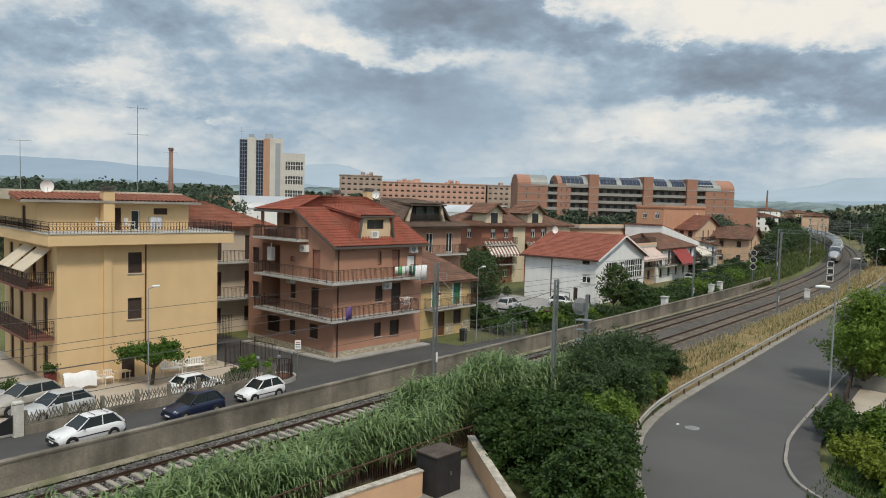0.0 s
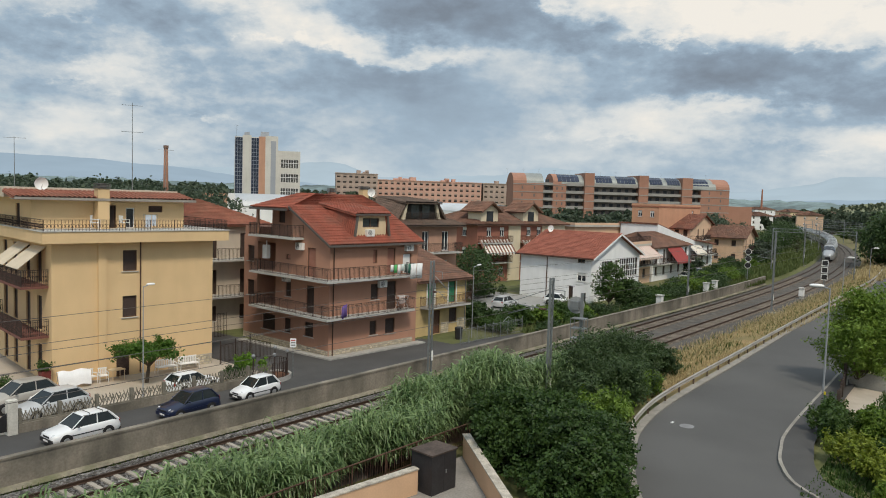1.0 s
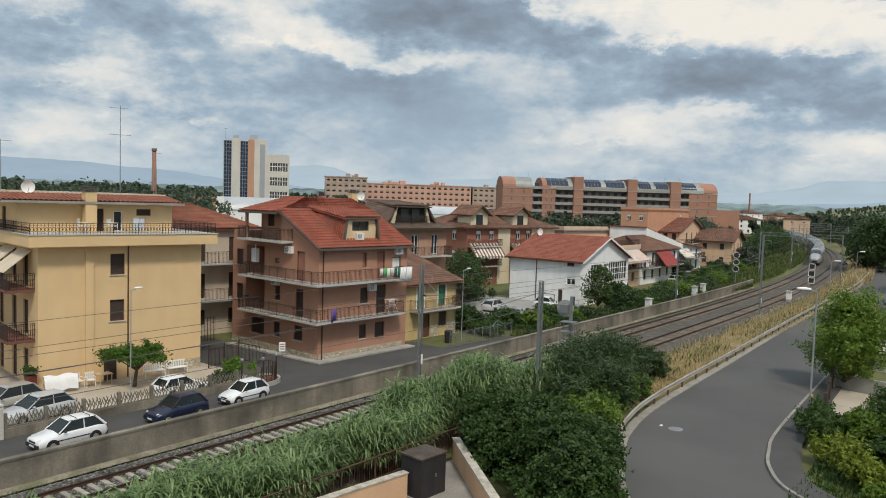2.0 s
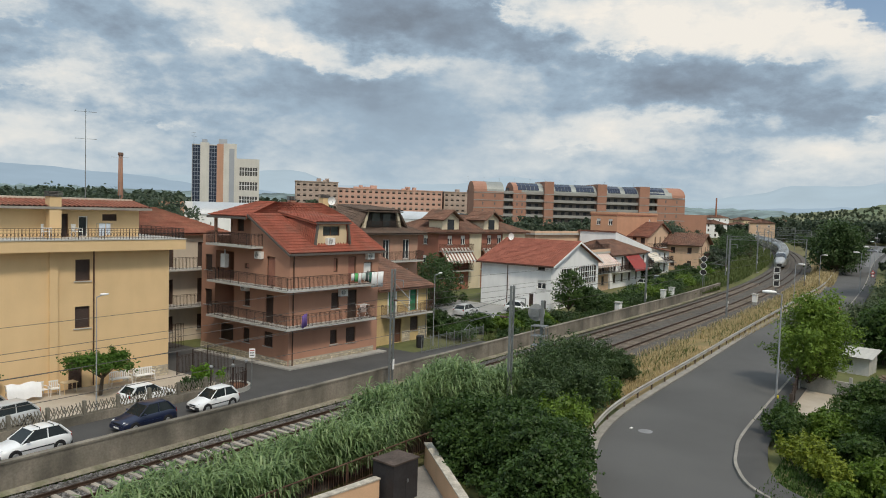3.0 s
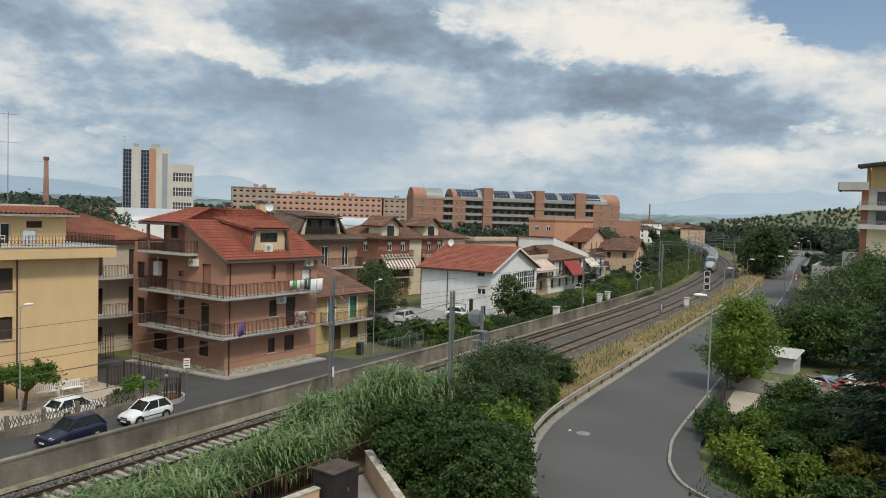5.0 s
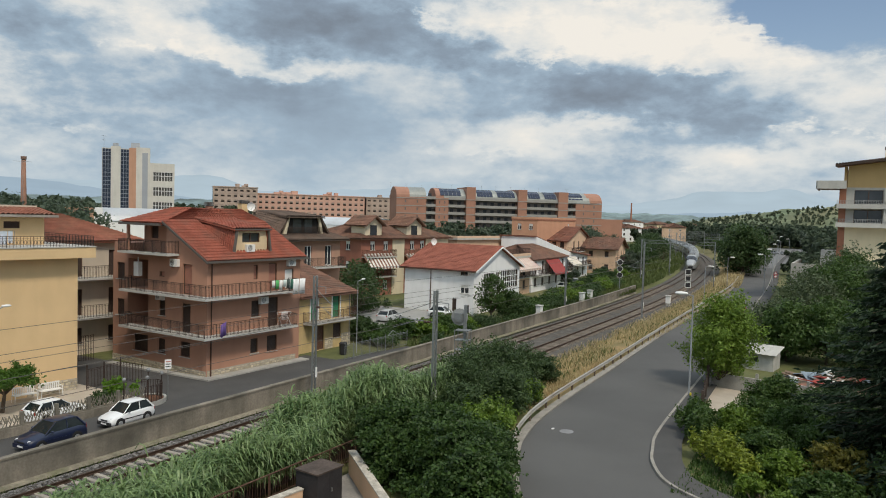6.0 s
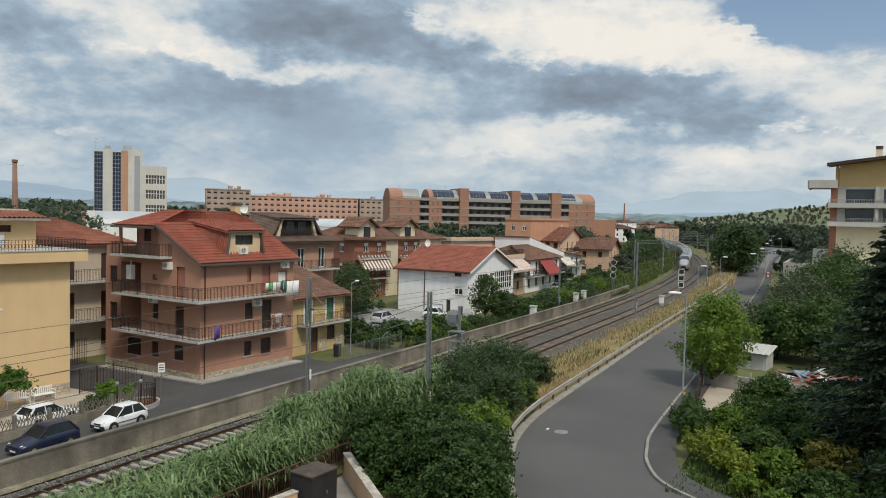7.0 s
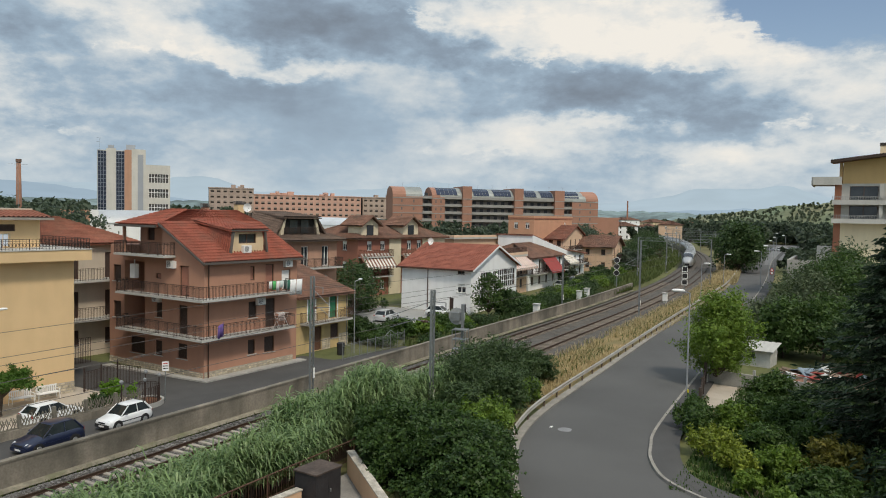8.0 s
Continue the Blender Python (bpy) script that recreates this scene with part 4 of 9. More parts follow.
# ---- general houses further back
def simple_house(name, m, W, D, H, storeys, wall_m, roof_m, label, ridge="x", rise=2.2, over=0.5, win=(), side_win=None, fine=True, balconies=(), style="shutter", flat=False, group="houses"):
    """win: positions along the front, as fractions; balconies: storeys with a full-width balcony on the front."""
    h = thing(name, m, label, "house", group)
    S = sides(W, D)
    sh = H / storeys
    front, left = [], []
    for k in range(storeys):
        for f in win:
            u = f * W
            low = 0.1 if k in balconies else 0.9
            front.append((u - 0.5, u + 0.5, k * sh + low, k * sh + 2.25))
        for f in (side_win if side_win is not None else (0.25, 0.7)):
            u = f * D
            left.append((u - 0.45, u + 0.45, k * sh + 0.9, k * sh + 2.2))
    part("wall", wall_geo(S["front"], 0, W, -0.7, H, front), wall_m, h)
    part("wall", wall_geo(S["left"], 0.3, D, -0.7, H, left), wall_m, h)
    part("wall", wall_geo(S["right"], 0.3, D, -0.7, H, []), wall_m, h)
    part("wall", wall_geo(S["back"], 0.3, W - 0.3, -0.7, H, []), wall_m, h)
    for q in front:
        window(h, S["front"], *q, style=style)
    for q in left:
        window(h, S["left"], *q, style=style)
    for k in balconies:
        balcony(h, [(0.3, 0), (0.3, -1.2), (W - 0.3, -1.2), (W - 0.3, 0)], [(0.25, W - 0.25, -1.25, 0.0)], k * sh + 0.02)
    o = over
    pt, co = (0.28, 0.42)
    if flat:
        part("roof", Geo().box(-o, W + o, -o, D + o, H, H + 0.3), roof_m, h)
        part("parapet", Geo().box(-o, W + o, -o, -o + 0.2, H + 0.303, H + 0.7).box(-o, -o + 0.2, -o + 0.2, D + o, H + 0.303, H + 0.7), wall_m, h)
    elif ridge == "x":
        s = rise / (D / 2)
        z0, z1 = H - o * s, H + rise
        part("roof", tile_slope((-o, -o, z0), (W + o, -o, z0), (W + o, D / 2, z1), (-o, D / 2, z1), pt, co), roof_m, h)
        part("roof", tile_slope((W + o, D + o, z0), (-o, D + o, z0), (-o, D / 2, z1), (W + o, D / 2, z1), pt, co), roof_m, h)
        for x0 in (0.02, W - 0.3):
            part("gable", Geo().prism([(x0, 0.0, H), (x0, D, H), (x0, D / 2, H + rise - 0.15)], (0, 0, 0), (0.28, 0, 0)), wall_m, h)
    elif ridge == "y":
        s = rise / (W / 2)
        z0, z1 = H - o * s, H + rise
        part("roof", tile_slope((-o, D + o, z0), (-o, -o, z0), (W / 2, -o, z1), (W / 2, D + o, z1), pt, co), roof_m, h)
        part("roof", tile_slope((W + o, -o, z0), (W + o, D + o, z0), (W / 2, D + o, z1), (W / 2, -o, z1), pt, co), roof_m, h)
        for y0 in (0.02, D - 0.3):
            part("gable", Geo().prism([(0, y0, H), (W, y0, H), (W / 2, y0, H + rise - 0.15)], (0, 0, 0), (0, 0.28, 0)), wall_m, h)
    else:  # hipped
        r = min(W, D) / 2
        z0, z1 = H - o * rise / r, H + rise
        if W >= D:
            A, B = (r, D / 2, z1), (W - r, D / 2, z1)
        else:
            A, B = (W / 2, r, z1), (W / 2, D - r, z1)
        c = [(-o, -o, z0), (W + o, -o, z0), (W + o, D + o, z0), (-o, D + o, z0)]
        if W >= D:
            quads = [(c[0], c[1], B, A), (c[1], c[2], B, B), (c[2], c[3], A, B), (c[3], c[0], A, A)]
        else:
            quads = [(c[0], c[1], A, A), (c[1], c[2], B, A), (c[2], c[3], B, B), (c[3], c[0], A, B)]
        for q in quads:
            part("roof", tile_slope(*q, pt, co), roof_m, h)
    return h

# ---- old ochre house next to the salmon one
def ochre_house():
    W, D, H = 6.9, 7.0, 5.1
    h = thing("ochre_house", pose(48.75, 41.6, 0, 0, 0, -3.3), "small weathered ochre house with green shutters and brown roof", "house", "houses")
    S = sides(W, D)
    green = mat("green_shutter", (0.03, 0.20, 0.10), 0.6, 0.15, 2, 20, 0.2)
    up = [(1.5, 2.4, 2.75, 4.75), (4.35, 5.35, 2.75, 4.75)]
    dn = [(2.3, 3.3, 0.05, 2.2), (4.5, 5.6, 0.9, 2.2)]
    part("wall", wall_geo(S["front"], 0, W, -0.7, H, up + dn), STUCCO_OLD, h)
    for s in ("left", "right"):
        part("wall", wall_geo(S[s], 0.3, D, -0.7, H, []), STUCCO_OLD, h)
    part("wall", wall_geo(S["back"], 0.3, W - 0.3, -0.7, H, []), STUCCO_OLD, h)
    for q in up:
        window(h, S["front"], *q, sill=False, colour=green, name="balcony_door")
        u0, u1, z0, z1 = q
        g = Geo().box(u0 - 0.13, u0 - 0.002, 0.0, 0.04, z0, z1 + 0.13, S["front"]).box(u1 + 0.002, u1 + 0.13, 0.0, 0.04, z0, z1 + 0.13, S["front"]).box(u0 - 0.002, u1 + 0.002, 0.0, 0.04, z1, z1 + 0.13, S["front"])
        part("surround", g, WHITE_PAINT, h)
    window(h, S["front"], *dn[0], sill=False, colour=mat("brown_door", (0.12, 0.055, 0.03), 0.6), name="door")
    window(h, S["front"], *dn[1])
    balcony(h, [(0.6, 0), (0.6, -1.0), (6.4, -1.0), (6.4, 0)], [(0.55, 6.45, -1.05, 0.0)], 2.7, 0.9, rail_mat=RUST)
    base_stones(h, S["front"], 3.4, 4.45, 0.0, 1.0)
    base_stones(h, S["front"], 5.65, W, 0.0, 1.2)
    part("roof", tile_slope((-0.2, -0.6, 4.95), (W + 0.5, -0.6, 4.95), (W + 0.5, D + 0.2, 7.4), (-0.2, D + 0.2, 7.4)), TILE_BROWN, h)
    part("gable", Geo().prism([(W - 0.3, 0, H), (W - 0.3, D, H), (W - 0.3, D, 7.2)], (0, 0, 0), (0.29, 0, 0)), STUCCO_OLD, h)
    part("rain_pipe", Geo().tube((W - 0.2, -0.06, 0.1), (W - 0.2, -0.06, 4.9), 0.045), STEEL, h)
    return h


def white_house():
    W, D, H = 14.2, 10.2, 5.6
    h = thing("white_house", pose(81.6, 41.5, 0, 0, 0, 0), "white two-storey house with a red tiled gable roof", "house", "houses")
    S = sides(W, D)
    front = [(2.9, 5.9, 3.05, 5.0), (6.5, 7.5, 3.05, 5.0), (8.0, 13.6, 2.75, 5.1), (7.5, 10.2, 0.1, 2.3), (2.6, 5.4, 0.6, 1.7)]
    left = [(0.9, 1.9, 4.9, 5.4), (0.7, 1.9, 2.6, 3.7), (2.4, 3.0, 0.1, 1.9), (0.6, 1.2, 0.1, 1.2)]
    part("wall", wall_geo(S["front"], 0, W, -0.7, H, front), STUCCO_WHITE, h)
    part("wall", wall_geo(S["left"], 0.3, D, -0.7, H, left), STUCCO_WHITE, h)
    part("wall", wall_geo(S["right"], 0.3, D, -0.7, H, []), STUCCO_WHITE, h)
    part("wall", wall_geo(S["back"], 0.3, W - 0.3, -0.7, H, []), STUCCO_WHITE, h)
    for q in front[:3]:
        ob = window(h, S["front"], *q, style="glass")
        u0, u1, z0, z1 = q
        g = Geo()
        n = max(2, round((u1 - u0) / 0.7))
        for i in range(1, n):
            u = u0 + (u1 - u0) * i / n
            g.box(u - 0.035, u + 0.035, -0.15, -0.08, z0, z1, S["front"])
        for k in (1, 2):
            z = z0 + (z1 - z0) * k / 3
            g.box(u0, u1, -0.146, -0.084, z - 0.03, z + 0.03, S["front"])
        part("glazing_bar", g, STUCCO_WHITE, ob)
    window(h, S["front"], *front[3], sill=False, style="glass", name="garage_door")
    window(h, S["front"], *front[4], style="glass")
    window(h, S["left"], *left[0], style="glass")
    window(h, S["left"], *left[1], style="white")
    window(h, S["left"], *left[2], sill=False, name="door")
    window(h, S["left"], *left[3], sill=False, style="glass")
    rise, o = 2.75, 0.55
    s = rise / (W / 2)
    z0, z1 = H - o * s + 0.1, H + rise + 0.1
    part("roof", tile_slope((-o, D + o, z0), (-o, -o, z0), (W / 2, -o, z1), (W / 2, D + o, z1), 0.26, 0.4), mat("fresh_red_tile", (0.28, 0.10, 0.07), 0.85, 0.2, 1.0, 8, 0.3), h)
    part("roof", tile_slope((W + o, -o, z0), (W + o, D + o, z0), (W / 2, D + o, z1), (W / 2, -o, z1), 0.26, 0.4), mat("fresh_red_tile", (0.28, 0.10, 0.07)), h)
    for y0 in (0.02, D - 0.3):
        part("gable", Geo().prism([(0, y0, H), (W, y0, H), (W / 2, y0, H + rise)], (0, 0, 0), (0, 0.28, 0)), STUCCO_WHITE, h)
    g = Geo()
    for x0, x1 in ((-o, W / 2), (W + o, W / 2)):
        g.prism([(x0, -o - 0.06, z0 - 0.22), (x0, -o - 0.06, z0), (x1, -o - 0.06, z1), (x1, -o - 0.06, z1 - 0.22)], (0, 0, 0), (0, 0.06, 0))
    part("verge_board", g, WHITE_PAINT, h)
    part("gutter", Geo().tube((-o - 0.06, -o, z0 - 0.05), (-o - 0.06, D + o, z0 - 0.05), 0.07), mat("brown_pipe", (0.09, 0.045, 0.03), 0.5), h)
    part("rain_pipe", Geo().tube((-0.06, 6.2, 0.2), (-0.06, 6.2, 5.4), 0.06), mat("brown_pipe", (0.09, 0.045, 0.03), 0.5), h)
    dish(pose(87.5, 51.0, 8.2, 0, 0, -20), 0.5)
    return h


ochre_house()
white_house()

# ---- houses behind
simple_house("beige_house", pose(32.0, 56.0, 0, 0, 0, -5), 11.0, 9.0, 9.6, 3, STUCCO_BEIGE, TILE_ORANGE, "beige three-storey house with curled iron balconies", ridge="hip", rise=1.9, win=(0.22, 0.5, 0.8), balconies=(1, 2))
BRH = simple_house("brown_roof_house", pose(53.5, 51.5, 0, 0, 0, -6), 12.2, 11.0, 9.7, 3, mat("faded_pink_stucco", (0.42, 0.25, 0.18), 0.9, 0.07, 0.5, 18, 0.1, streak=0.2), TILE_GREY_BROWN,
                   "faded pink house with a big weathered brown roof", ridge="hip", rise=2.3, over=0.8, win=(0.3, 0.6, 0.85), balconies=(1, 2), style="white")
# wide roof loggia with sloping tiled cheeks
# solid near-black block stands in for the shade inside the loggia
part("loggia_recess", Geo().box(4.9, 9.2, 0.55, 4.6, 9.9, 11.75), DARK, BRH)
part("loggia_frame", Geo().prism([(4.2, 0.35, 9.95), (4.75, 0.35, 11.85), (5.05, 0.35, 11.85), (4.6, 0.35, 9.95)], (0, 0, 0), (0, 0.3, 0)).prism([(9.9, 0.35, 9.95), (9.5, 0.35, 9.95), (9.05, 0.35, 11.85), (9.35, 0.35, 11.85)], (0, 0, 0), (0, 0.3, 0)),
     mat("pale_cream_stucco", (0.62, 0.54, 0.40), 0.9, 0.06, 0.4, 12, 0.1, streak=0.2), BRH)
part("loggia_roof", tile_slope((4.3, 0.0, 11.8), (9.8, 0.0, 11.8), (9.3, 5.5, 12.3), (4.8, 5.5, 12.3)), TILE_GREY_BROWN, BRH)
for u0, u1 in ((3.3, 4.75), (10.8, 9.35)):
    part("loggia_cheek", tile_slope((u0, 0.2, 9.9), (u0, 4.0, 11.2), (u1, 5.2, 12.2), (u1, 0.2, 11.8)), TILE_GREY_BROWN, BRH)
part("loggia_railing", railing_geo([(4.6, 0.2, 9.95), (9.6, 0.2, 9.95)], 0.75, 0.14, r=0.016), IRON, BRH)
part("loggia_window", Geo().box(5.6, 6.7, 0.5, 0.545, 10.1, 11.5).box(7.2, 8.3, 0.5, 0.545, 10.1, 11.5), GLASS, BRH)
chimney(BRH, 2.0, 4.2, 11.0, 13.0, 0.7)
chimney(BRH, 4.0, 6.4, 11.0, 12.9, 0.6)
dish(pose(55.5, 54.0, 12.2, 0, 0, -20), 0.45)
TWO = simple_house("two_tone_house", pose(87.6, 63.2, 0, 0, 0, -9), 20.4, 11.0, 8.9, 3, mat("brick_and_plaster", (0.29, 0.12, 0.085), 0.9, 0.1, 0.4, 14, 0.15, streak=0.2), TILE_BROWN,
             "three-storey brick-red house with a tiled roof and awnings", ridge="hip", rise=2.3, over=0.7, win=(0.12, 0.26, 0.4, 0.56, 0.68, 0.9), balconies=(), style="white")
for z in (2.98, 5.95):
    for u0, u1 in ((0.2, 6.5), (9.6, 14.4)):
        balcony(TWO, [(u0, 0), (u0, -1.2), (u1, -1.2), (u1, 0)], [(u0 - 0.05, u1 + 0.05, -1.25, 0.0)], z, rail_mat=RUST)
simple_house("low_orange_house", pose(114.0, 61.5, 0, 0, 0, -14), 15.0, 9.0, 8.1, 2, mat("peach_stucco", (0.66, 0.46, 0.32), 0.9, 0.06, 0.5, 18, 0.1, streak=0.15), SLAB_GREY, "low peach house with a flat roof", flat=True, win=(0.2, 0.5, 0.8), style="white")
TERRACE = simple_house("terrace_house", pose(100.2, 46.6, 0, 0, 0, 0), 11.6, 9.0, 5.9, 2, mat("peach_stucco", (0.66, 0.46, 0.32)), SLAB_GREY, "peach house with a railed roof terrace and awning", flat=True, over=0.1, win=(0.2, 0.5, 0.8), balconies=(1,))
part("terrace_railing", railing_geo([(0, 0.05, 6.6), (11.5, 0.05, 6.6)], 0.8, 0.15, r=0.018), IRON, TERRACE)
simple_house("hip_roof_house", pose(112.6, 46.6, 0, 0, 0, 1), 17.0, 9.5, 5.6, 2, STUCCO_WHITE, TILE_BROWN, "white house with a brown hipped roof and awnings", ridge="hip", rise=2.0, win=(0.1, 0.3, 0.5, 0.7, 0.9), balconies=(1,))
simple_house("brick_block_house", pose(146.0, 59.5, 0, 0, 0, -2), 22.0, 6.0, 11.8, 4, mat("brick_orange_render", (0.56, 0.30, 0.19), 0.9, 0.08, 0.5, 14, 0.1), BRICK_RED, "tall orange brick-clad house with a flat roof", flat=True, over=0.1, win=(0.8,), style="white")
def white_wing_house():
    """Long white house whose roof falls away along the railway."""
    h = thing("white_wing_house", pose(125.0, 51.0, 0, 0, 0, 1), "white house with a long sloping brown roof", "house", "houses")
    W, D = 31.0, 7.0
    S = sides(W, D)
    holes = [(u, u + 1.1, z, z + t) for u in (1.5, 5.0, 9.0, 13.0, 17.0, 20.5, 24.0, 27.5) for z, t in ((0.3, 2.0), (2.75, 1.5))]
    part("wall", wall_geo(S["front"], 0, W, -0.7, 4.6, holes), STUCCO_WHITE, h)
    for side in ("left", "right"):
        part("wall", wall_geo(S[side], 0.3, D, -0.7, 4.6, []), STUCCO_WHITE, h)
    part("upper_wall", Geo().prism([(0, 0, 4.603), (W, 0, 4.603), (19.3, 0, 5.5), (0, 0, 8.9)], (0, 0, 0), (0, D, 0)), STUCCO_WHITE, h)
    for q in holes:
        window(h, S["front"], *q)
    part("roof", tile_slope((19.5, D + 0.4, 5.5), (19.5, 0.05, 5.5), (-0.2, 0.05, 9.0), (-0.2, D + 0.4, 9.0)), TILE_RUST, h)
    part("roof", tile_slope((W + 0.5, -0.6, 4.5), (W + 0.5, D + 0.4, 4.5), (19.5, D + 0.4, 5.6), (19.5, -0.6, 5.6)), TILE_RUST, h)
    balcony(h, [(15.5, 0), (15.5, -1.2), (30, -1.2), (30, 0)], [(15.45, 30.05, -1.25, 0.0)], 2.6)


TILE_RUST = mat("rust_brown_tile", (0.23, 0.095, 0.065), 0.9, 0.25, 1.0, 8, 0.3, dirt=(0.12, 0.08, 0.06), dirt_amount=0.5)
white_wing_house()
simple_house("gable_house", pose(152.0, 55.0, 0, 0, 0, 4), 20.0, 4.0, 7.6, 3, mat("peach_stucco", (0.66, 0.46, 0.32)), TILE_RUST, "orange gabled house with wooden eaves", ridge="y", rise=2.9, over=0.5, win=(0.3, 0.5, 0.7), balconies=(1, 2))
simple_house("peach_house", pose(164.5, 47.8, 0, 0, 0, 6), 13.0, 8.0, 5.9, 2, mat("peach_stucco", (0.66, 0.46, 0.32)), TILE_BROWN, "peach house with a brown gable roof", ridge="y", rise=2.3, over=0.8, win=(0.25, 0.6, 0.85), balconies=(1,))
simple_house("station_house", pose(405.0, 80.0, 0, 0, 0, 14), 24.0, 12.0, 9.5, 3, mat("peach_stucco", (0.58, 0.36, 0.22)), TILE_BROWN, "peach station building far along the line", ridge="hip", rise=2.0, win=(0.1, 0.26, 0.42, 0.58, 0.74, 0.9), style="white")
simple_house("station_annex", pose(426.0, 70.0, 0, 0, 0, -58), 30.0, 10.0, 5.0, 1, STUCCO_CREAM, SLAB_GREY, "low cream station annex with a flat roof", flat=True, win=(0.1, 0.3, 0.5, 0.7, 0.9), style="glass")


for u0, u1 in ((6.7, 9.4), (14.6, 20.38)):
    part("cream_pier", Geo().box(u0, u1, -0.14, -0.004, -0.3, 8.85), mat("pale_cream_stucco", (0.62, 0.54, 0.40), 0.9, 0.06, 0.4, 12, 0.1, streak=0.2), TWO, "cream rendered wall strip")
for u in (0.9, 10.2):
    part("dormer_wall", Geo().box(u, u + 3.6, 0.2, 3.0, 8.9, 10.9), mat("pale_cream_stucco", (0.62, 0.54, 0.40)), TWO)
    part("dormer_window", Geo().box(u + 1.1, u + 2.5, 0.13, 0.197, 9.0, 10.6), GLASS, TWO)
    for s1 in (-1, 1):
        part("dormer_roof", tile_slope((u + 1.8 + s1 * 2.3, -0.5 if s1 > 0 else 4.2, 10.5), (u + 1.8 + s1 * 2.3, 4.2 if s1 > 0 else -0.5, 10.5), (u + 1.8, 4.2 if s1 > 0 else -0.5, 12.0), (u + 1.8, -0.5 if s1 > 0 else 4.2, 12.0)), TILE_BROWN, TWO)
    part("dormer_gable", Geo().prism([(u, 0.2, 10.9), (u + 3.6, 0.2, 10.9), (u + 1.8, 0.2, 11.8)], (0, 0, 0), (0, 0.3, 0)), mat("pale_cream_stucco", (0.62, 0.54, 0.40)), TWO)


for i, (x, y, w, hh, m) in enumerate(((470, 128, 16, 8, STUCCO_CREAM), (520, 150, 20, 9, STUCCO_ORANGE), (500, 118, 14, 7, STUCCO_WHITE), (560, 132, 22, 10, STUCCO_CREAM), (610, 170, 24, 11, STUCCO_WHITE), (640, 128, 20, 9, STUCCO_ORANGE), (420, 120, 14, 8, STUCCO_WHITE))):
    simple_house("far_house", pose(x, y, 0, 0, 0, 20 - 11 * i), w, 11, hh, 3, m, TILE_BROWN, "small far house in the hazy town", ridge="hip", rise=2.0, win=(0.2, 0.5, 0.8), style="glass", group="far houses")
wt = thing("water_tower", pose(352, 122, 0), "slim far lattice tower above the roofs", "tower")
part("frame_tower", Geo().box(-1, 1, -1, 1, 0, 17).box(-1.6, 1.6, -1.6, 1.6, 17, 19), STEEL, wt)
st = thing("brick_stack", pose(620, 168, 0), "slim far brick factory chimney", "factory chimney")
part("shaft", Geo().tube((0, 0, 0), (0, 0, 27), 0.9, 0.55, 12), BRICK_RED, st)


def awning(x, y, z, rot, w, out, drop, colour_a, colour_b, label):
    """A striped fabric awning, lowered."""
    ob = thing("sun_awning", pose(x, y, z, 0, 0, rot), label, "awning", "sun awnings")
    for q, m in ((0, colour_a), (1, colour_b)):
        g = Geo()
        n = round(w / 0.35)
        for i in range(n):
            if i % 2 == q:
                a, b = w * i / n, w * (i + 1) / n
                g.add([(a, 0, 0), (b, 0, 0), (b, -out, -drop), (a, -out, -drop), (a, -out, -drop - 0.3), (b, -out, -drop - 0.3)], [(0, 1, 2, 3), (3, 2, 5, 4)])
        part("fabric", g, m, ob, kind="stuff")
    part("front_bar", Geo().tube((0, -out, -drop), (w, -out, -drop), 0.03), STEEL, ob)
    return ob


CLOTH_RED = mat("red_awning_cloth", (0.30, 0.055, 0.05), 0.85, 0.1)
CLOTH_BROWN = mat("brown_awning_cloth", (0.22, 0.11, 0.08), 0.85, 0.1)
CLOTH_WHITE = mat("white_awning_cloth", (0.66, 0.63, 0.58), 0.85, 0.1)
awning(87.4, 62.8, 6.4, -9, 6.6, 1.6, 1.9, CLOTH_BROWN, CLOTH_WHITE, "brown and white striped awning over a balcony")
awning(96.7, 61.4, 6.2, -9, 5.0, 1.6, 1.9, CLOTH_BROWN, CLOTH_WHITE, "brown and white striped awning over a balcony")
awning(101.0, 46.5, 5.85, 0, 10.0, 2.2, 1.5, mat("salmon_awning_cloth", (0.46, 0.25, 0.19), 0.85, 0.1), CLOTH_WHITE, "salmon and white striped awning beside the white house")
awning(118.0, 46.5, 5.4, 1, 6.5, 2.0, 2.4, CLOTH_RED, CLOTH_RED, "red fabric awning over a balcony")
awning(141.0, 51.1, 4.6, 1, 6.0, 1.6, 1.5, CLOTH_WHITE, mat("cream_awning", (0.62, 0.54, 0.42)), "cream fabric awning over a balcony")


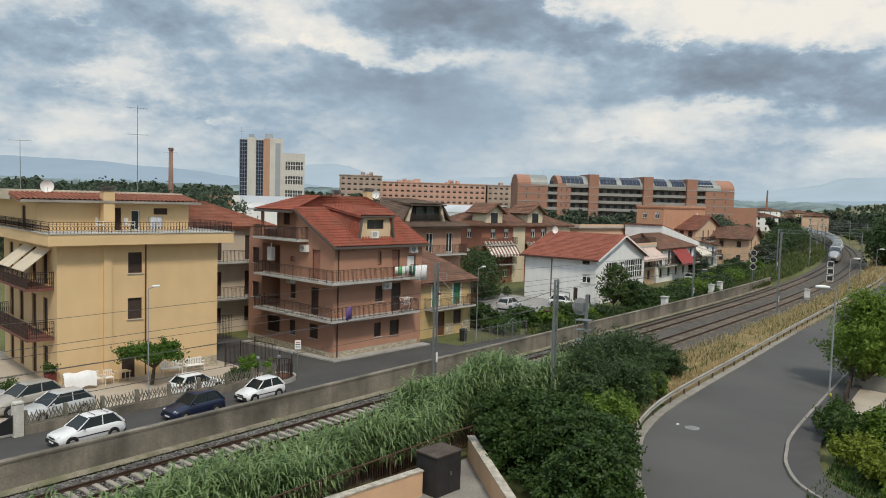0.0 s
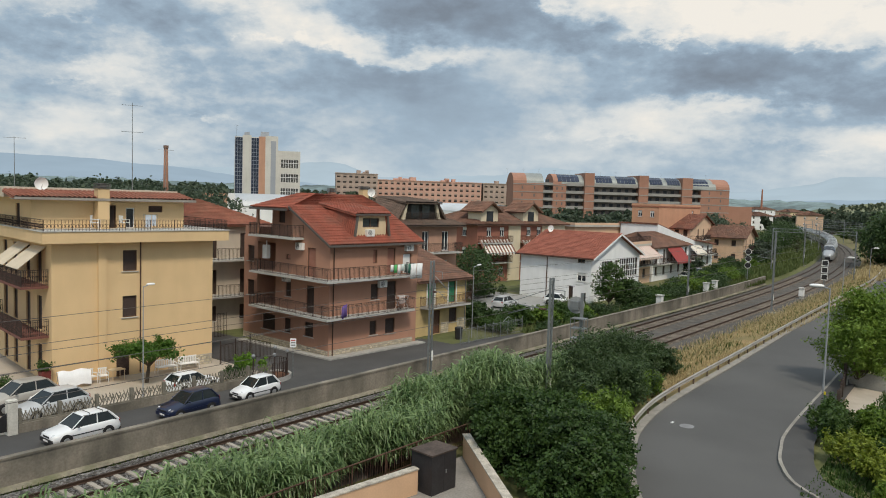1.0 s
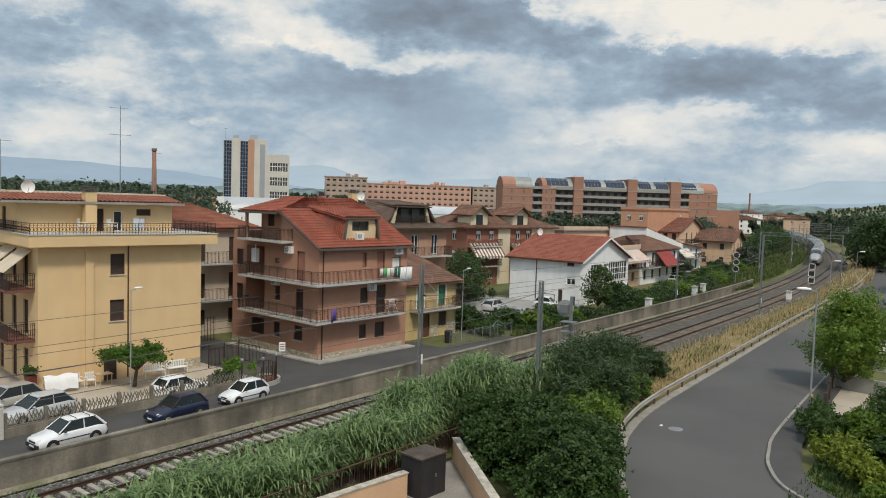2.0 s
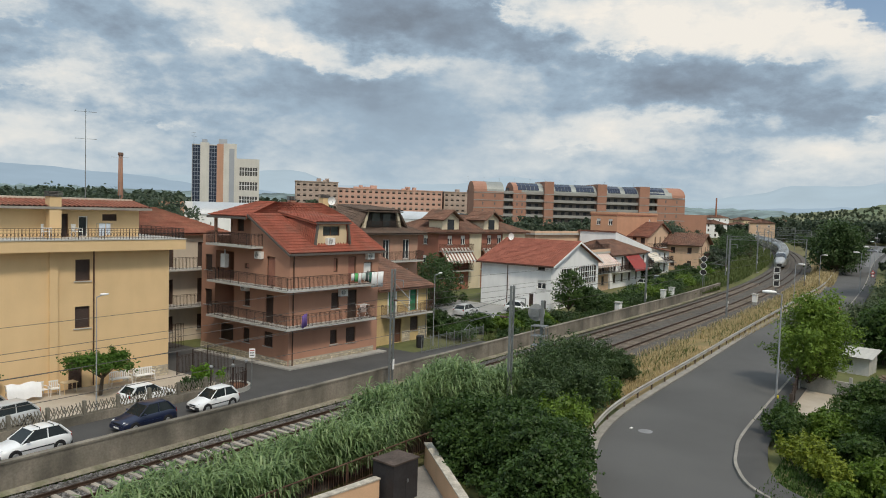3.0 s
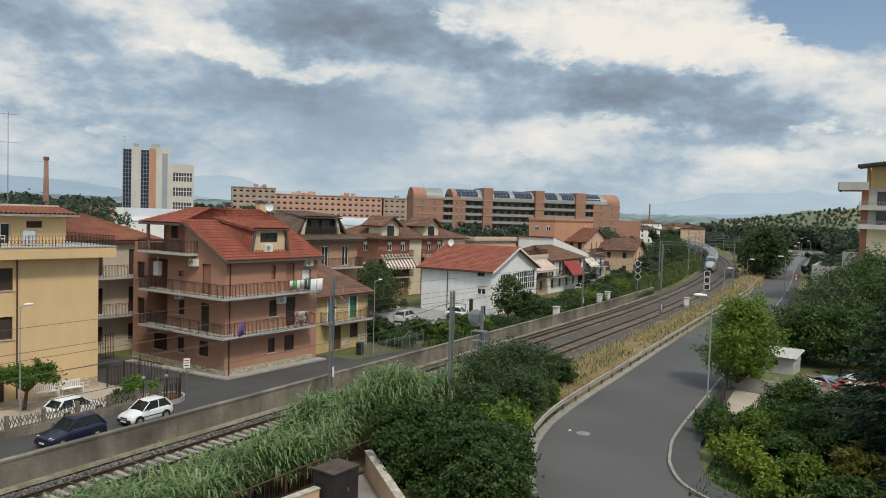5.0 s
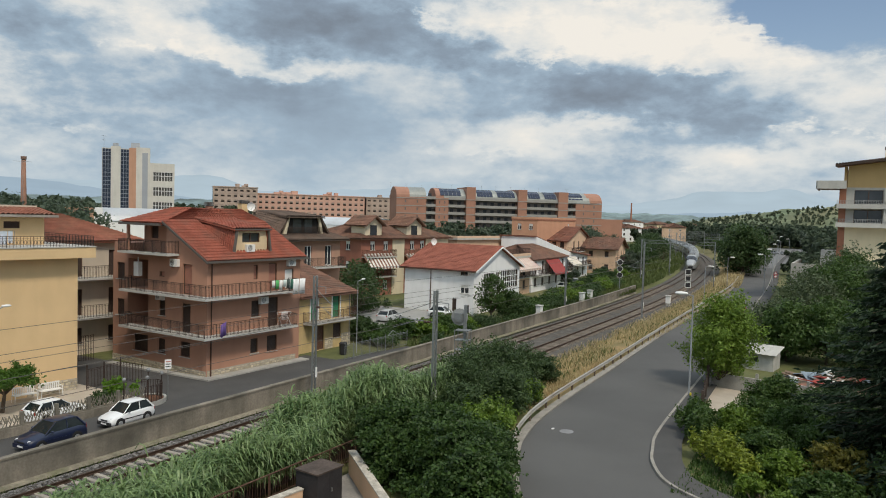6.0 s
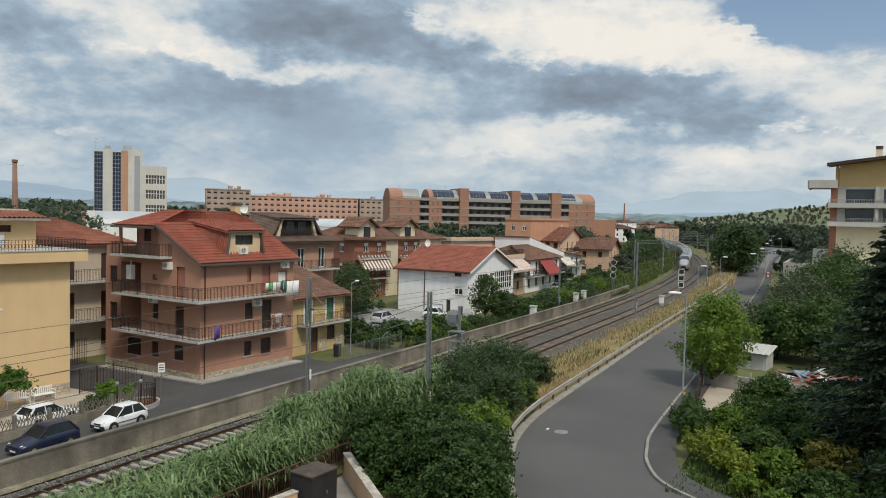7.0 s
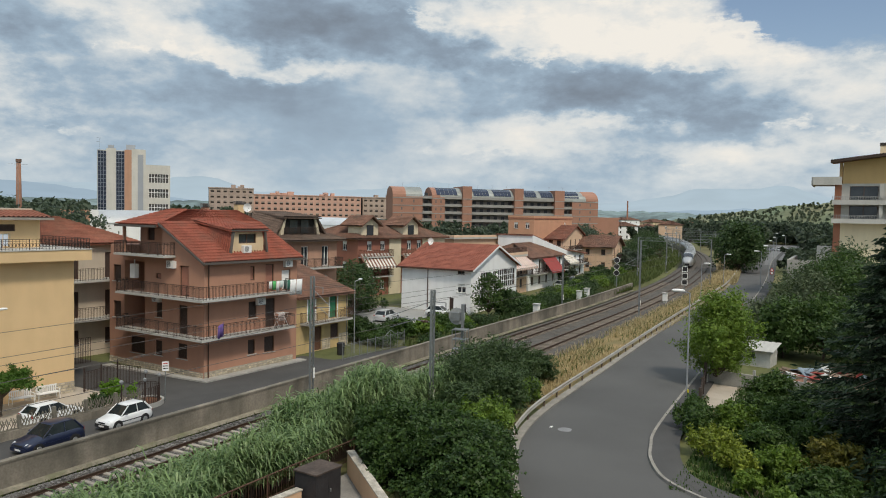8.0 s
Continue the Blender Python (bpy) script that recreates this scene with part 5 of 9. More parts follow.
# ---- office tower with glazed stair strips
def tower():
    h = thing("office_tower", pose(107.6, 150.4, 0, 0, 0, -38), "tall white office tower with dark glazed strips", "tower block")
    white = mat("tower_white", (0.58, 0.56, 0.51), 0.8, 0.06, 0.3, 6, 0.1, streak=0.2)
    grey = mat("tower_grey", (0.33, 0.35, 0.38), 0.8, 0.06, 0.3, 6, 0.1)
    H = 26.0
    glassy = mat("blue_tower_glass", (0.02, 0.028, 0.05), 0.12, 0.3, 0.6, 5, 0.0, spec=0.6)
    part("body", Geo().box(0.0, 10.2, 0.3, 12, 0, H - 0.4), white, h)
    for u0, u1 in ((0.1, 1.9), (3.9, 5.7)):
        part("glazed_strip", Geo().box(u0, u1, 0.05, 0.296, 0, H - 0.6), glassy, h, "dark blue glazing")
        g = Geo()
        for k in range(27):
            z = 0.2 + k * 0.94
            g.box(u0, u1, 0.0, 0.05, z, z + 0.09)
        for k in range(4):
            u = u0 + (u1 - u0 - 0.08) * k / 3
            g.box(u, u + 0.08, -0.02, 0.05, 0, H - 0.6)
        part("mullions", g, mat("mullion_grey", (0.22, 0.24, 0.28), 0.5, 0.1), h)
    part("pier", Geo().box(1.9, 3.9, -0.25, 0.296, 0, H), white, h)
    part("orange_pier", Geo().box(5.7, 7.2, -0.25, 0.296, 0, H - 0.2), STUCCO_ORANGE, h, "orange-rendered pier")
    part("pier", Geo().box(7.2, 10.2, -0.25, 0.296, 0, H), white, h)
    part("grey_strip", Geo().box(8.5, 9.7, -0.3, -0.25, 0, H - 1.2), grey, h)
    # lower wing with ribbon windows
    W = lambda u, o, z: (10.2 + u, 0.8 - o, z)
    holes = [(0.7, 5.0, 1.0 + 3.5 * k, 3.0 + 3.5 * k) for k in range(6)]
    part("wing_wall", wall_geo(W, 0, 5.4, 0, 22.6, holes), white, h)
    part("wing_core", Geo().box(10.2, 15.6, 1.12, 9, 0, 22.5), mat("office_interior", (0.10, 0.10, 0.095), 0.8), h)
    for q in holes:
        g = Geo()
        for k in range(8):
            u = q[0] + (q[1] - q[0]) * k / 7
            g.box(u - 0.05, u + 0.05, -0.2, -0.05, q[2], q[3], W)
        g.box(q[0], q[1], -0.2, -0.06, q[2] + 1.1, q[2] + 1.22, W)
        part("window", g, WHITE_PAINT, h)
    g = Geo().box(2.2, 3.4, 2, 4, H - 0.4, H + 0.9).box(6.0, 8.0, 4, 6, H - 0.4, H + 1.3)
    part("roof_hut", g, grey, h)
    tv_antenna(110.0, 153.0, 25.6, 3.0)


tower()


# ---- long apartment block with vaulted roofs
def apartments():
    h = thing("apartment_block", pose(251, 164, 0, 0, 0, -45.3), "long brick apartment block with vaulted metal roofs", "apartment block")
    metal = mat("vault_metal", (0.30, 0.315, 0.30), 0.6, 0.12, 0.2, 2, 0.1, metal=0.4, streak=0.2)
    band = mat("balcony_band", (0.30, 0.29, 0.275), 0.85, 0.1, 0.3, 4, 0.1)
    brick = mat("orange_brick", (0.36, 0.19, 0.135), 0.9, 0.08, 0.2, 3, 0.1, streak=0.1)
    solar = mat("solar_panel", (0.035, 0.045, 0.075), 0.15, 0.15, 0.5, 3, 0.0)

    def vault(u0, u1, y0, y1, z, rise):
        g = Geo()
        n = 12
        for i in range(n + 1):
            t = math.pi * i / n
            y = (y0 + y1) / 2 - (y1 - y0) / 2 * math.cos(t)
            zz = z + rise * math.sin(t)
            g.v += [(u0, y, zz), (u1, y, zz)]
        for i in range(n):
            g.f.append((2 * i, 2 * i + 1, 2 * i + 3, 2 * i + 2))
        g.f.append(tuple(range(0, 2 * n + 2, 2)))
        g.f.append(tuple(range(1, 2 * n + 2, 2))[::-1])
        return g

    # towers of brick with small windows
    for u0, u1, top, y0 in ((0, 12.5, 19.5, 0.0), (16.5, 22.0, 19.5, 0.0), (29.5, 33.5, 24.3, -0.8), (52.5, 56.5, 24.0, -0.8), (71, 75.5, 23.6, -0.8), (79.5, 92.0, 19.0, 0.0)):
        part("brick_tower", Geo().box(u0, u1, y0, 14, 0, top), brick, h)
        for k in range(7):
            part("string_course", Geo().box(u0 - 0.03, u1 + 0.03, y0 - 0.12, y0 - 0.003, 0.25 + 3.1 * k, 0.55 + 3.1 * k), band, h)
        if u1 - u0 > 5:
            for k in range(6):
                for f in (0.3, 0.7):
                    u = u0 + (u1 - u0) * f
                    part("window", Geo().box(u - 0.3, u + 0.3, y0 - 0.03, y0 - 0.003, 1.6 + 3.1 * k, 2.8 + 3.1 * k), mat("small_window", (0.16, 0.13, 0.12), 0.4), h)
    for u0, u1 in ((0, 12.5), (16.5, 29.5), (79.5, 92.0)):
        mid = {0: 5.5, 16.5: 20.0, 79.5: 85.0}[u0]
        part("vault_end", vault(u0, mid, 0, 14, 19.3, 4.4), brick if u0 < 70 else metal, h)
        part("vault_end", vault(mid, u1, 0, 14, 19.3, 4.4), metal if u0 < 70 else brick, h)
    part("vault_roof", vault(33.5, 52.5, 0, 14, 19.3, 4.3), metal, h)
    part("vault_roof", vault(56.5, 71, 0, 14, 19.2, 4.3), metal, h)
    part("vault_roof", vault(75.5, 86.0, -0.2, 14.2, 19.1, 4.5), metal, h)
    # panels on the vaults
    for u0, u1 in ((18.5, 27.5), (34.5, 41.5), (43.5, 51.5), (57.5, 63.0), (65.0, 70.5), (76.2, 83.0)):
        for k in range(5):
            a, b = u0 + (u1 - u0) * k / 5, u0 + (u1 - u0) * (k + 1) / 5 - 0.12
            for t0, t1 in ((0.28, 0.72), (0.74, 1.15)):
                y0, z0, y1, z1 = 7 - 7.15 * math.cos(t0), 19.3 + 4.55 * math.sin(t0), 7 - 7.15 * math.cos(t1), 19.3 + 4.55 * math.sin(t1)
                part("roof_panel", Geo().add([(a, y0, z0), (b, y0, z0), (b, y1, z1), (a, y1, z1), (a, y0 + 0.05, z0 - 0.1), (b, y0 + 0.05, z0 - 0.1), (b, y1 + 0.05, z1 - 0.1), (a, y1 + 0.05, z1 - 0.1)],
                                            [(0, 1, 2, 3), (0, 4, 5, 1), (1, 5, 6, 2), (2, 6, 7, 3), (3, 7, 4, 0)]), solar, h)
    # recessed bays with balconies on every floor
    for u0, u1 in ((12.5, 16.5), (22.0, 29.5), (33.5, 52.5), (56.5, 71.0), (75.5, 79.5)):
        # the shade behind the balconies is put into this wall's dark colour
        part("recessed_wall", Geo().box(u0, u1, 2.2, 13.9, 0, 19.3), mat("painted_bay_shade", (0.23, 0.20, 0.18), 0.9, 0.2, 0.3, 2, 0.0), h)
        for k in range(7):
            z = 0.2 + 3.1 * k
            part("balcony", Geo().box(u0 + 0.02, u1 - 0.02, 0.1, 2.2, z, z + 0.25).box(u0 + 0.02, u1 - 0.02, 0.0, 0.12, z, z + 1.15), band, h)
            u = u0 + 1.2
            while u < u1 - 1.5:
                part("window", Geo().box(u, u + 1.5, 2.15, 2.198, z + 0.25, z + 2.5), mat("bay_window", (0.05, 0.05, 0.055), 0.3), h)
                u += 3.2
    for k in range(14):
        tv_antenna(251 + 66 * k / 14 + 6, 164 - 66 * k / 14 + 7, 23.4, 2.0, 1)
    # low wing at the far end
    part("annex", Geo().box(92.0, 104, 3, 12, 0, 12.5), brick, h)


apartments()


def long_block(x, y, rot, W, D, H, storeys, n, wall_m, label):
    h = thing("terraced_block", pose(x, y, 0, 0, 0, rot), label, "apartment block", "far apartment blocks")
    S = sides(W, D)
    holes = []
    for k in range(storeys):
        for i in range(n):
            u = W * (i + 0.5) / n
            holes.append((u - 0.9, u + 0.9, k * H / storeys + 0.9, k * H / storeys + 2.5))
    part("wall", wall_geo(S["front"], 0, W, 0, H, holes), wall_m, h)
    part("wall", Geo().box(0, W, 1.4, D, 0, H - 0.05), mat("block_interior", (0.12, 0.10, 0.09), 0.9), h)
    part("wall", wall_geo(S["left"], 0.3, D, 0, H, []), wall_m, h)
    part("wall", wall_geo(S["right"], 0.3, D, 0, H, []), wall_m, h)
    g = Geo()
    for q in holes:
        g.box(q[0], q[1], -0.2, -0.1, q[2] + 0.9, q[3], S["front"])
    part("window_shutters", g, mat("pale_shutter", (0.36, 0.29, 0.25), 0.7), h, kind="stuff")
    g = Geo().box(-0.3, W + 0.3, -0.3, D, H + 0.003, H + 0.5)
    rng = random.Random(int(x))
    for i in range(n // 2):
        u = rng.uniform(1, W - 4)
        g.box(u, u + rng.uniform(1.5, 4), 2, 6, H + 0.503, H + rng.uniform(1.2, 2.4))
    part("roof", g, wall_m, h)
    return h


PINKISH = mat("pink_block_stucco", (0.54, 0.33, 0.26), 0.9, 0.07, 0.1, 2, 0.05)
TANNISH = mat("tan_block_stucco", (0.52, 0.41, 0.29), 0.9, 0.1, 0.1, 2, 0.05)
GREYISH = mat("grey_brown_block", (0.40, 0.31, 0.26), 0.9, 0.15, 0.15, 2, 0.05)
long_block(292, 312, -42, 24, 14, 24.5, 8, 7, GREYISH, "grey-brown apartment block with stepped balconies")
long_block(312, 298, -42, 62, 14, 21.5, 7, 18, PINKISH, "long pink apartment block with rows of windows")
long_block(362, 258, -42, 24, 14, 21.5, 7, 7, GREYISH, "grey-brown apartment block with stepped balconies")
long_block(380, 240, -42, 30, 14, 19.0, 6, 8, TANNISH, "tan apartment block behind trees")
long_block(404, 222, -42, 34, 14, 21.5, 7, 9, GREYISH, "grey-brown apartment block with stepped balconies")


# ---- brick stack, vaulted hall, glasshouse roofs
def stack():
    h = thing("brick_stack", pose(118, 198, 0), "tall slender brick factory chimney", "factory chimney")
    part("shaft", Geo().tube((0, 0, 0), (0, 0, 24.6), 0.95, 0.55, 14), mat("stack_brick", (0.30, 0.16, 0.11), 0.9, 0.15, 0.4, 3, 0.2, streak=0.2), h, smooth=True)
    part("crown", Geo().tube((0, 0, 24.3), (0, 0, 25.1), 0.72, 0.72, 14), mat("stack_crown", (0.2, 0.12, 0.09), 0.9), h)


def hall():
    h = thing("vaulted_hall", pose(86, 131, 0, 0, 0, -33), "workshop hall with a vaulted metal roof", "hall")
    metal = mat("hall_metal", (0.46, 0.48, 0.50), 0.55, 0.1, 0.2, 3, 0.1, metal=0.3)
    part("front_wall", Geo().box(0, 6.5, 0, 8, 0, 11.9), STUCCO_ORANGE, h)
    part("window", Geo().box(1.8, 4.2, -0.06, -0.003, 8.4, 11.4), GLASS, h)
    part("side_pier", Geo().box(5.0, 6.5, -0.5, -0.003, 4, 12.0), WHITE_PAINT, h)
    g = Geo()
    n = 10
    for i in range(n + 1):
        t = math.pi * i / n
        for x in (5.5, 26.0):
            g.v.append((x, 6 - 5.5 * math.cos(t), 9.4 + 2.6 * math.sin(t)))
    for i in range(n):
        g.f.append((2 * i, 2 * i + 2, 2 * i + 3, 2 * i + 1))
    part("vault_roof", g, metal, h, smooth=True)
    part("wall", Geo().box(6.5, 25.8, 0.7, 11.3, 0, 9.5), STUCCO_WHITE, h)


stack()
hall()
for k, (x, y, w) in enumerate(((159.1, 133.3, 25.6),)):
    g = Geo()
    n = 8
    for i in range(n + 1):
        t = math.pi * i / n
        g.v += [(0, -5 * math.cos(t), 9.0 + 2.0 * math.sin(t)), (w, -5 * math.cos(t), 9.0 + 2.0 * math.sin(t))]
    for i in range(n):
        g.f.append((2 * i, 2 * i + 2, 2 * i + 3, 2 * i + 1))
    ob = thing("warehouse", pose(x, y, 0, 0, 0, -89.7), "long warehouse with a pale curved metal roof", "warehouse", "warehouses")
    part("roof", g, mat("pale_metal_roof", (0.52, 0.55, 0.58), 0.5, 0.08, 0.2, 3, 0.1), ob, smooth=True)
    part("wall", Geo().box(0, w, -4.9, 4.9, 0, 9.0), STUCCO_WHITE, ob)


# ---- yellow and brick apartment house beyond the gardens
def corner_house():
    W, D = 26.0, 14.0
    h = thing("balcony_house", pose(130.0, 2.3, -4.56, 0, 0, -90) @ Matrix.Scale(1.368, 4), "yellow and brick apartment house with deep concrete balconies", "apartment house")
    S = sides(W, D)
    low = mat("pale_lemon_stucco", (0.76, 0.66, 0.46), 0.9, 0.06, 0.4, 12, 0.1, streak=0.2)
    yel = mat("ochre_stucco", (0.58, 0.40, 0.19), 0.9, 0.06, 0.4, 12, 0.1, streak=0.15)
    zs = [0.0, 8.9, 11.4, 14.0, 16.3, 19.4]
    part("wall", wall_geo(S["front"], 0.3, W, 0, 12.4, [(6.5, 8.0, 9.8, 11.4), (4.6, 5.6, 5.6, 7.6), (9, 10, 5.6, 7.6)]), low, h)
    part("brick_corner", Geo().box(-0.4, 0.297, 0.0, 6, 0, 16.75), BRICK_RED, h, "red brick corner")
    hol = [(1.1, 3.9, 12.7, 14.3), (4.8, 7.2, 12.7, 14.3), (1.1, 3.9, 14.8, 16.5), (4.8, 6.6, 14.8, 16.5), (9, 11, 12.7, 14.3), (9, 11, 14.8, 16.5)]
    part("recessed_wall", wall_geo(S["front"], 0.3, W, 12.4, 16.8, hol), SLAB_GREY, h)
    for q in hol:
        window(h, S["front"], *q, style="glass", sill=False, name="balcony_window")
    part("top_wall", wall_geo(S["front"], 0.4, W, 16.8, 19.2, [(7.3, 8.0, 17.7, 18.4)]), yel, h, "ochre rendered top storey")
    part("side_wall", wall_geo(S["left"], 0.35, D, 16.8, 19.2, []), yel, h)
    part("side_wall", wall_geo(S["left"], 6.05, D, 0, 16.8, [(8, 9.2, 12, 14), (8, 9.2, 14.6, 16)]), BRICK_RED, h)
    part("back_wall", wall_geo(S["back"], 0, W, 0, 19.2, []), yel, h)
    part("side_wall", wall_geo(S["right"], 0.35, D, 0, 19.2, []), yel, h)
    conc = mat("pale_balcony_concrete", (0.50, 0.49, 0.46), 0.9, 0.08, 0.5, 8, 0.1, streak=0.25)
    for z in (12.4, 14.5):
        part("balcony", Geo().box(-0.6, W, -1.2, -0.003, z, z + 0.15).box(-0.6, W, -1.28, -1.15, z - 0.1, z + 0.42), conc, h)
        part("railing", railing_geo([(-0.55, -1.21, z + 0.42), (14, -1.21, z + 0.42)], 0.4, 0.16, r=0.018), mat("grey_rail_paint", (0.34, 0.34, 0.33), 0.6), h)
    part("balcony", Geo().box(-2.6, -0.003, -1.4, 5.0, 16.7, 16.85).box(-2.75, -2.6, -1.4, 5.0, 16.6, 17.5).box(-2.6, 0.3, -1.5, -1.4, 16.6, 17.5), conc, h)
    part("balcony", Geo().box(5.6, 12, -1.4, -0.003, 8.5, 8.7).box(5.6, 12, -1.5, -1.4, 8.4, 9.5), conc, h)
    part("pier", Geo().box(4.0, 4.35, -1.1, -0.01, 12.56, 16.7), conc, h)
    part("roof", tile_slope((-0.9, -1.4, 19.3), (W, -1.4, 22.6), (W, 8, 23.0), (-0.9, 8, 19.7)), TILE_ORANGE, h)
    part("roof_edge", Geo().prism([(-0.9, -1.45, 19.1), (-0.9, -1.45, 19.3), (W, -1.45, 22.6), (W, -1.45, 22.4)], (0, 0, 0), (0, 1.4, 0)), DARK_WOOD, h)
    chimney(h, 4.2, 0.6, 19.6, 21.0, 0.6, low)
    part("top_gable", Geo().prism([(0.4, 0.0, 19.2), (W, 0.0, 19.2), (W, 0.0, 22.4)], (0, 0, 0), (0, 0.3, 0)), yel, h)
    part("terrace_wall", Geo().box(-4.6, 24, -6, -5.7, -0.6, 8.2).box(-4.6, -4.3, -5.7, 6, -0.6, 8.2).box(-4.3, 24, -5.7, -0.02, 7.0, 7.4), CONCRETE, h)
    part("stair_hut", Geo().box(-2.0, -0.5, 0.5, 3.0, 7.4, 9.6), SLAB_GREY, h)


corner_house()
tv_antenna(27.2, 50.0, 12.2, 6.2, 2)
tv_antenna(20.6, 53.0, 12.2, 3.4, 1)
tv_antenna(36.0, 60.5, 11.2, 4.8, 1)
dish(pose(18.6, 52.5, 12.1, 0, 0, 30), 0.48)
dish(pose(21.2, 50.5, 12.0, 0, 0, -10), 0.42)


# ---------------------------------------------------------------- hills and mountains
def ridge(name, pts, z_base, material, label, jag, scale, seed):
    """A range of hills: rows of azimuth (degrees), distance and crest height."""
    g = Geo()
    n = 160
    a0, a1 = pts[0][0], pts[-1][0]
    for i in range(n + 1):
        a = a0 + (a1 - a0) * i / n
        for (p, dist, hp), (q, dist2, hq) in zip(pts[:-1], pts[1:]):
            lo, hi = min(p, q), max(p, q)
            if lo <= a <= hi:
                t = (a - p) / (q - p)
                t2 = t * t * (3 - 2 * t)
                hgt, dd = hp + (hq - hp) * t2, dist + (dist2 - dist) * t
                break
        hgt += jag * (noise_at(a, 0, scale, seed) + 0.5 * noise_at(a, 3, scale * 2.3, seed) + 0.25 * noise_at(a, 7, scale * 5.1, seed))
        r = math.radians(a)
        for k, (f, zz) in enumerate(((0.78, z_base), (0.88, hgt * 0.45), (1.0, hgt), (1.15, z_base))):
            g.v.append((dd * f * math.cos(r), dd * f * math.sin(r), zz))
    for i in range(n):
        for k in range(3):
            c = i * 4 + k
            g.f.append((c, c + 4, c + 5, c + 1))
    return single(name, g, material, label, "hills", "", "structure", smooth=True)


# Self-lit backdrop surface; the haze of distance is mixed into its colour.
def haze_glow_mat(name, col):
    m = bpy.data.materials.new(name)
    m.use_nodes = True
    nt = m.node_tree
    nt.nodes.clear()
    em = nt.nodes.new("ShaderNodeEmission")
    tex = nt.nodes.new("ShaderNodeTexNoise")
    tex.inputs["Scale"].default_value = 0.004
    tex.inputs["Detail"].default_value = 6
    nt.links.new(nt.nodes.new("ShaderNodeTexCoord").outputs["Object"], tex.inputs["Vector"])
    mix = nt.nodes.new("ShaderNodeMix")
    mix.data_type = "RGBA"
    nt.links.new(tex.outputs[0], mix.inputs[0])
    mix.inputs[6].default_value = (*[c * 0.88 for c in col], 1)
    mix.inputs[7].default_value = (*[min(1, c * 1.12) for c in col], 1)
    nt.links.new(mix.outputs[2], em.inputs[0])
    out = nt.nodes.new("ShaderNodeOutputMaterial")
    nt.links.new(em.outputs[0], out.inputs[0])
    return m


# blue air between here and the ranges, painted as glowing tones
MOUNTAIN = haze_glow_mat("hazy_blue_mountain", (0.335, 0.45, 0.565))
MOUNTAIN_2 = haze_glow_mat("painted_haze_mountain", (0.42, 0.54, 0.64))
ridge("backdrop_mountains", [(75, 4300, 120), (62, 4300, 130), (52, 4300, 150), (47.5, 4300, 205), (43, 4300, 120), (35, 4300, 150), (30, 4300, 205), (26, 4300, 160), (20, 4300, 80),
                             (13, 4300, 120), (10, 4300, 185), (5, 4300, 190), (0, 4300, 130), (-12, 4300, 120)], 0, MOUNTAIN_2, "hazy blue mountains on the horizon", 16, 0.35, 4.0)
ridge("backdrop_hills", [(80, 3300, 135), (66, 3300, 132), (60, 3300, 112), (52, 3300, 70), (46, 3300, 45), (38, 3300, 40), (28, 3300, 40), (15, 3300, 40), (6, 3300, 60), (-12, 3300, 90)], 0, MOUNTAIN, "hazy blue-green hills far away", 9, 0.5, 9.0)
HILL = mat("wooded_hillside", (0.105, 0.135, 0.075), 0.95, 0.45, 0.02, 0.12, 0.0, dirt=(0.30, 0.27, 0.15), dirt_amount=0.5)
ridge("hillside", [(14, 900, 5), (11, 850, 13), (8, 800, 20), (4, 760, 27), (0, 720, 31), (-5, 700, 33), (-14, 700, 34)], 0, HILL, "green hillside with scrub and bare patches", 2, 1.2, 2.0)
# the plain's grey-blue tone has the distance haze painted in
ridge("wooded_plain", [(82, 900, 24), (66, 1000, 24), (55, 1100, 24), (45, 1200, 26), (30, 1400, 26), (15, 1400, 25), (8, 1100, 20)], 0, mat("painted_haze_woods", (0.15, 0.20, 0.20), 0.95, 0.45, 0.012, 0.09, 0.0), "hazy wooded plain beyond the town", 4, 1.6, 6.0)

# ---------------------------------------------------------------- plants
def leaf_quads(rng, centres, radii, n, size, up=0.5, hollow=0.35, aspect=0.45, shoot=0.34, lean=0.7, reach=1.55):
    """n pointed leaves scattered through clumps (ellipsoids), denser towards their skins."""
    centres, radii = np.asarray(centres, float), np.asarray(radii, float)
    w = (radii.prod(1)) ** (2 / 3)
    k = rng.choice(len(centres), n, p=w / w.sum())
    d = rng.normal(size=(n, 3))
    d /= np.linalg.norm(d, axis=1, keepdims=True)
    r = (hollow + (1 - hollow) * rng.random((n, 1)) ** 0.6) * (0.86 + 0.28 * rng.random((n, 1)))
    # young shoots stick out of every clump and break its outline
    shoots = rng.normal(size=(len(centres), 7, 3)) + np.array([0, 0, lean])
    shoots /= np.linalg.norm(shoots, axis=2, keepdims=True)
    out = rng.random(n) < shoot
    d = np.where(out[:, None], shoots[k, rng.integers(0, 7, n)] + d * 0.22, d)
    r = np.where(out[:, None], rng.uniform(0.6, reach, (n, 1)), r)
    pos = centres[k] + d * radii[k] * r
    nrm = d * (1 - up) + np.array([0, 0, 1]) * up + rng.normal(size=(n, 3)) * 0.7
    nrm /= np.linalg.norm(nrm, axis=1, keepdims=True)
    a = rng.normal(size=(n, 3))
    a -= nrm * (a * nrm).sum(1, keepdims=True)
    a /= np.linalg.norm(a, axis=1, keepdims=True)
    b = np.cross(nrm, a)
    s = size * rng.uniform(0.6, 1.4, (n, 1))
    droop = nrm * s * -0.18
    return np.stack([pos - a * s, pos + b * s * aspect, pos + a * s + droop, pos - b * s * aspect], 1)


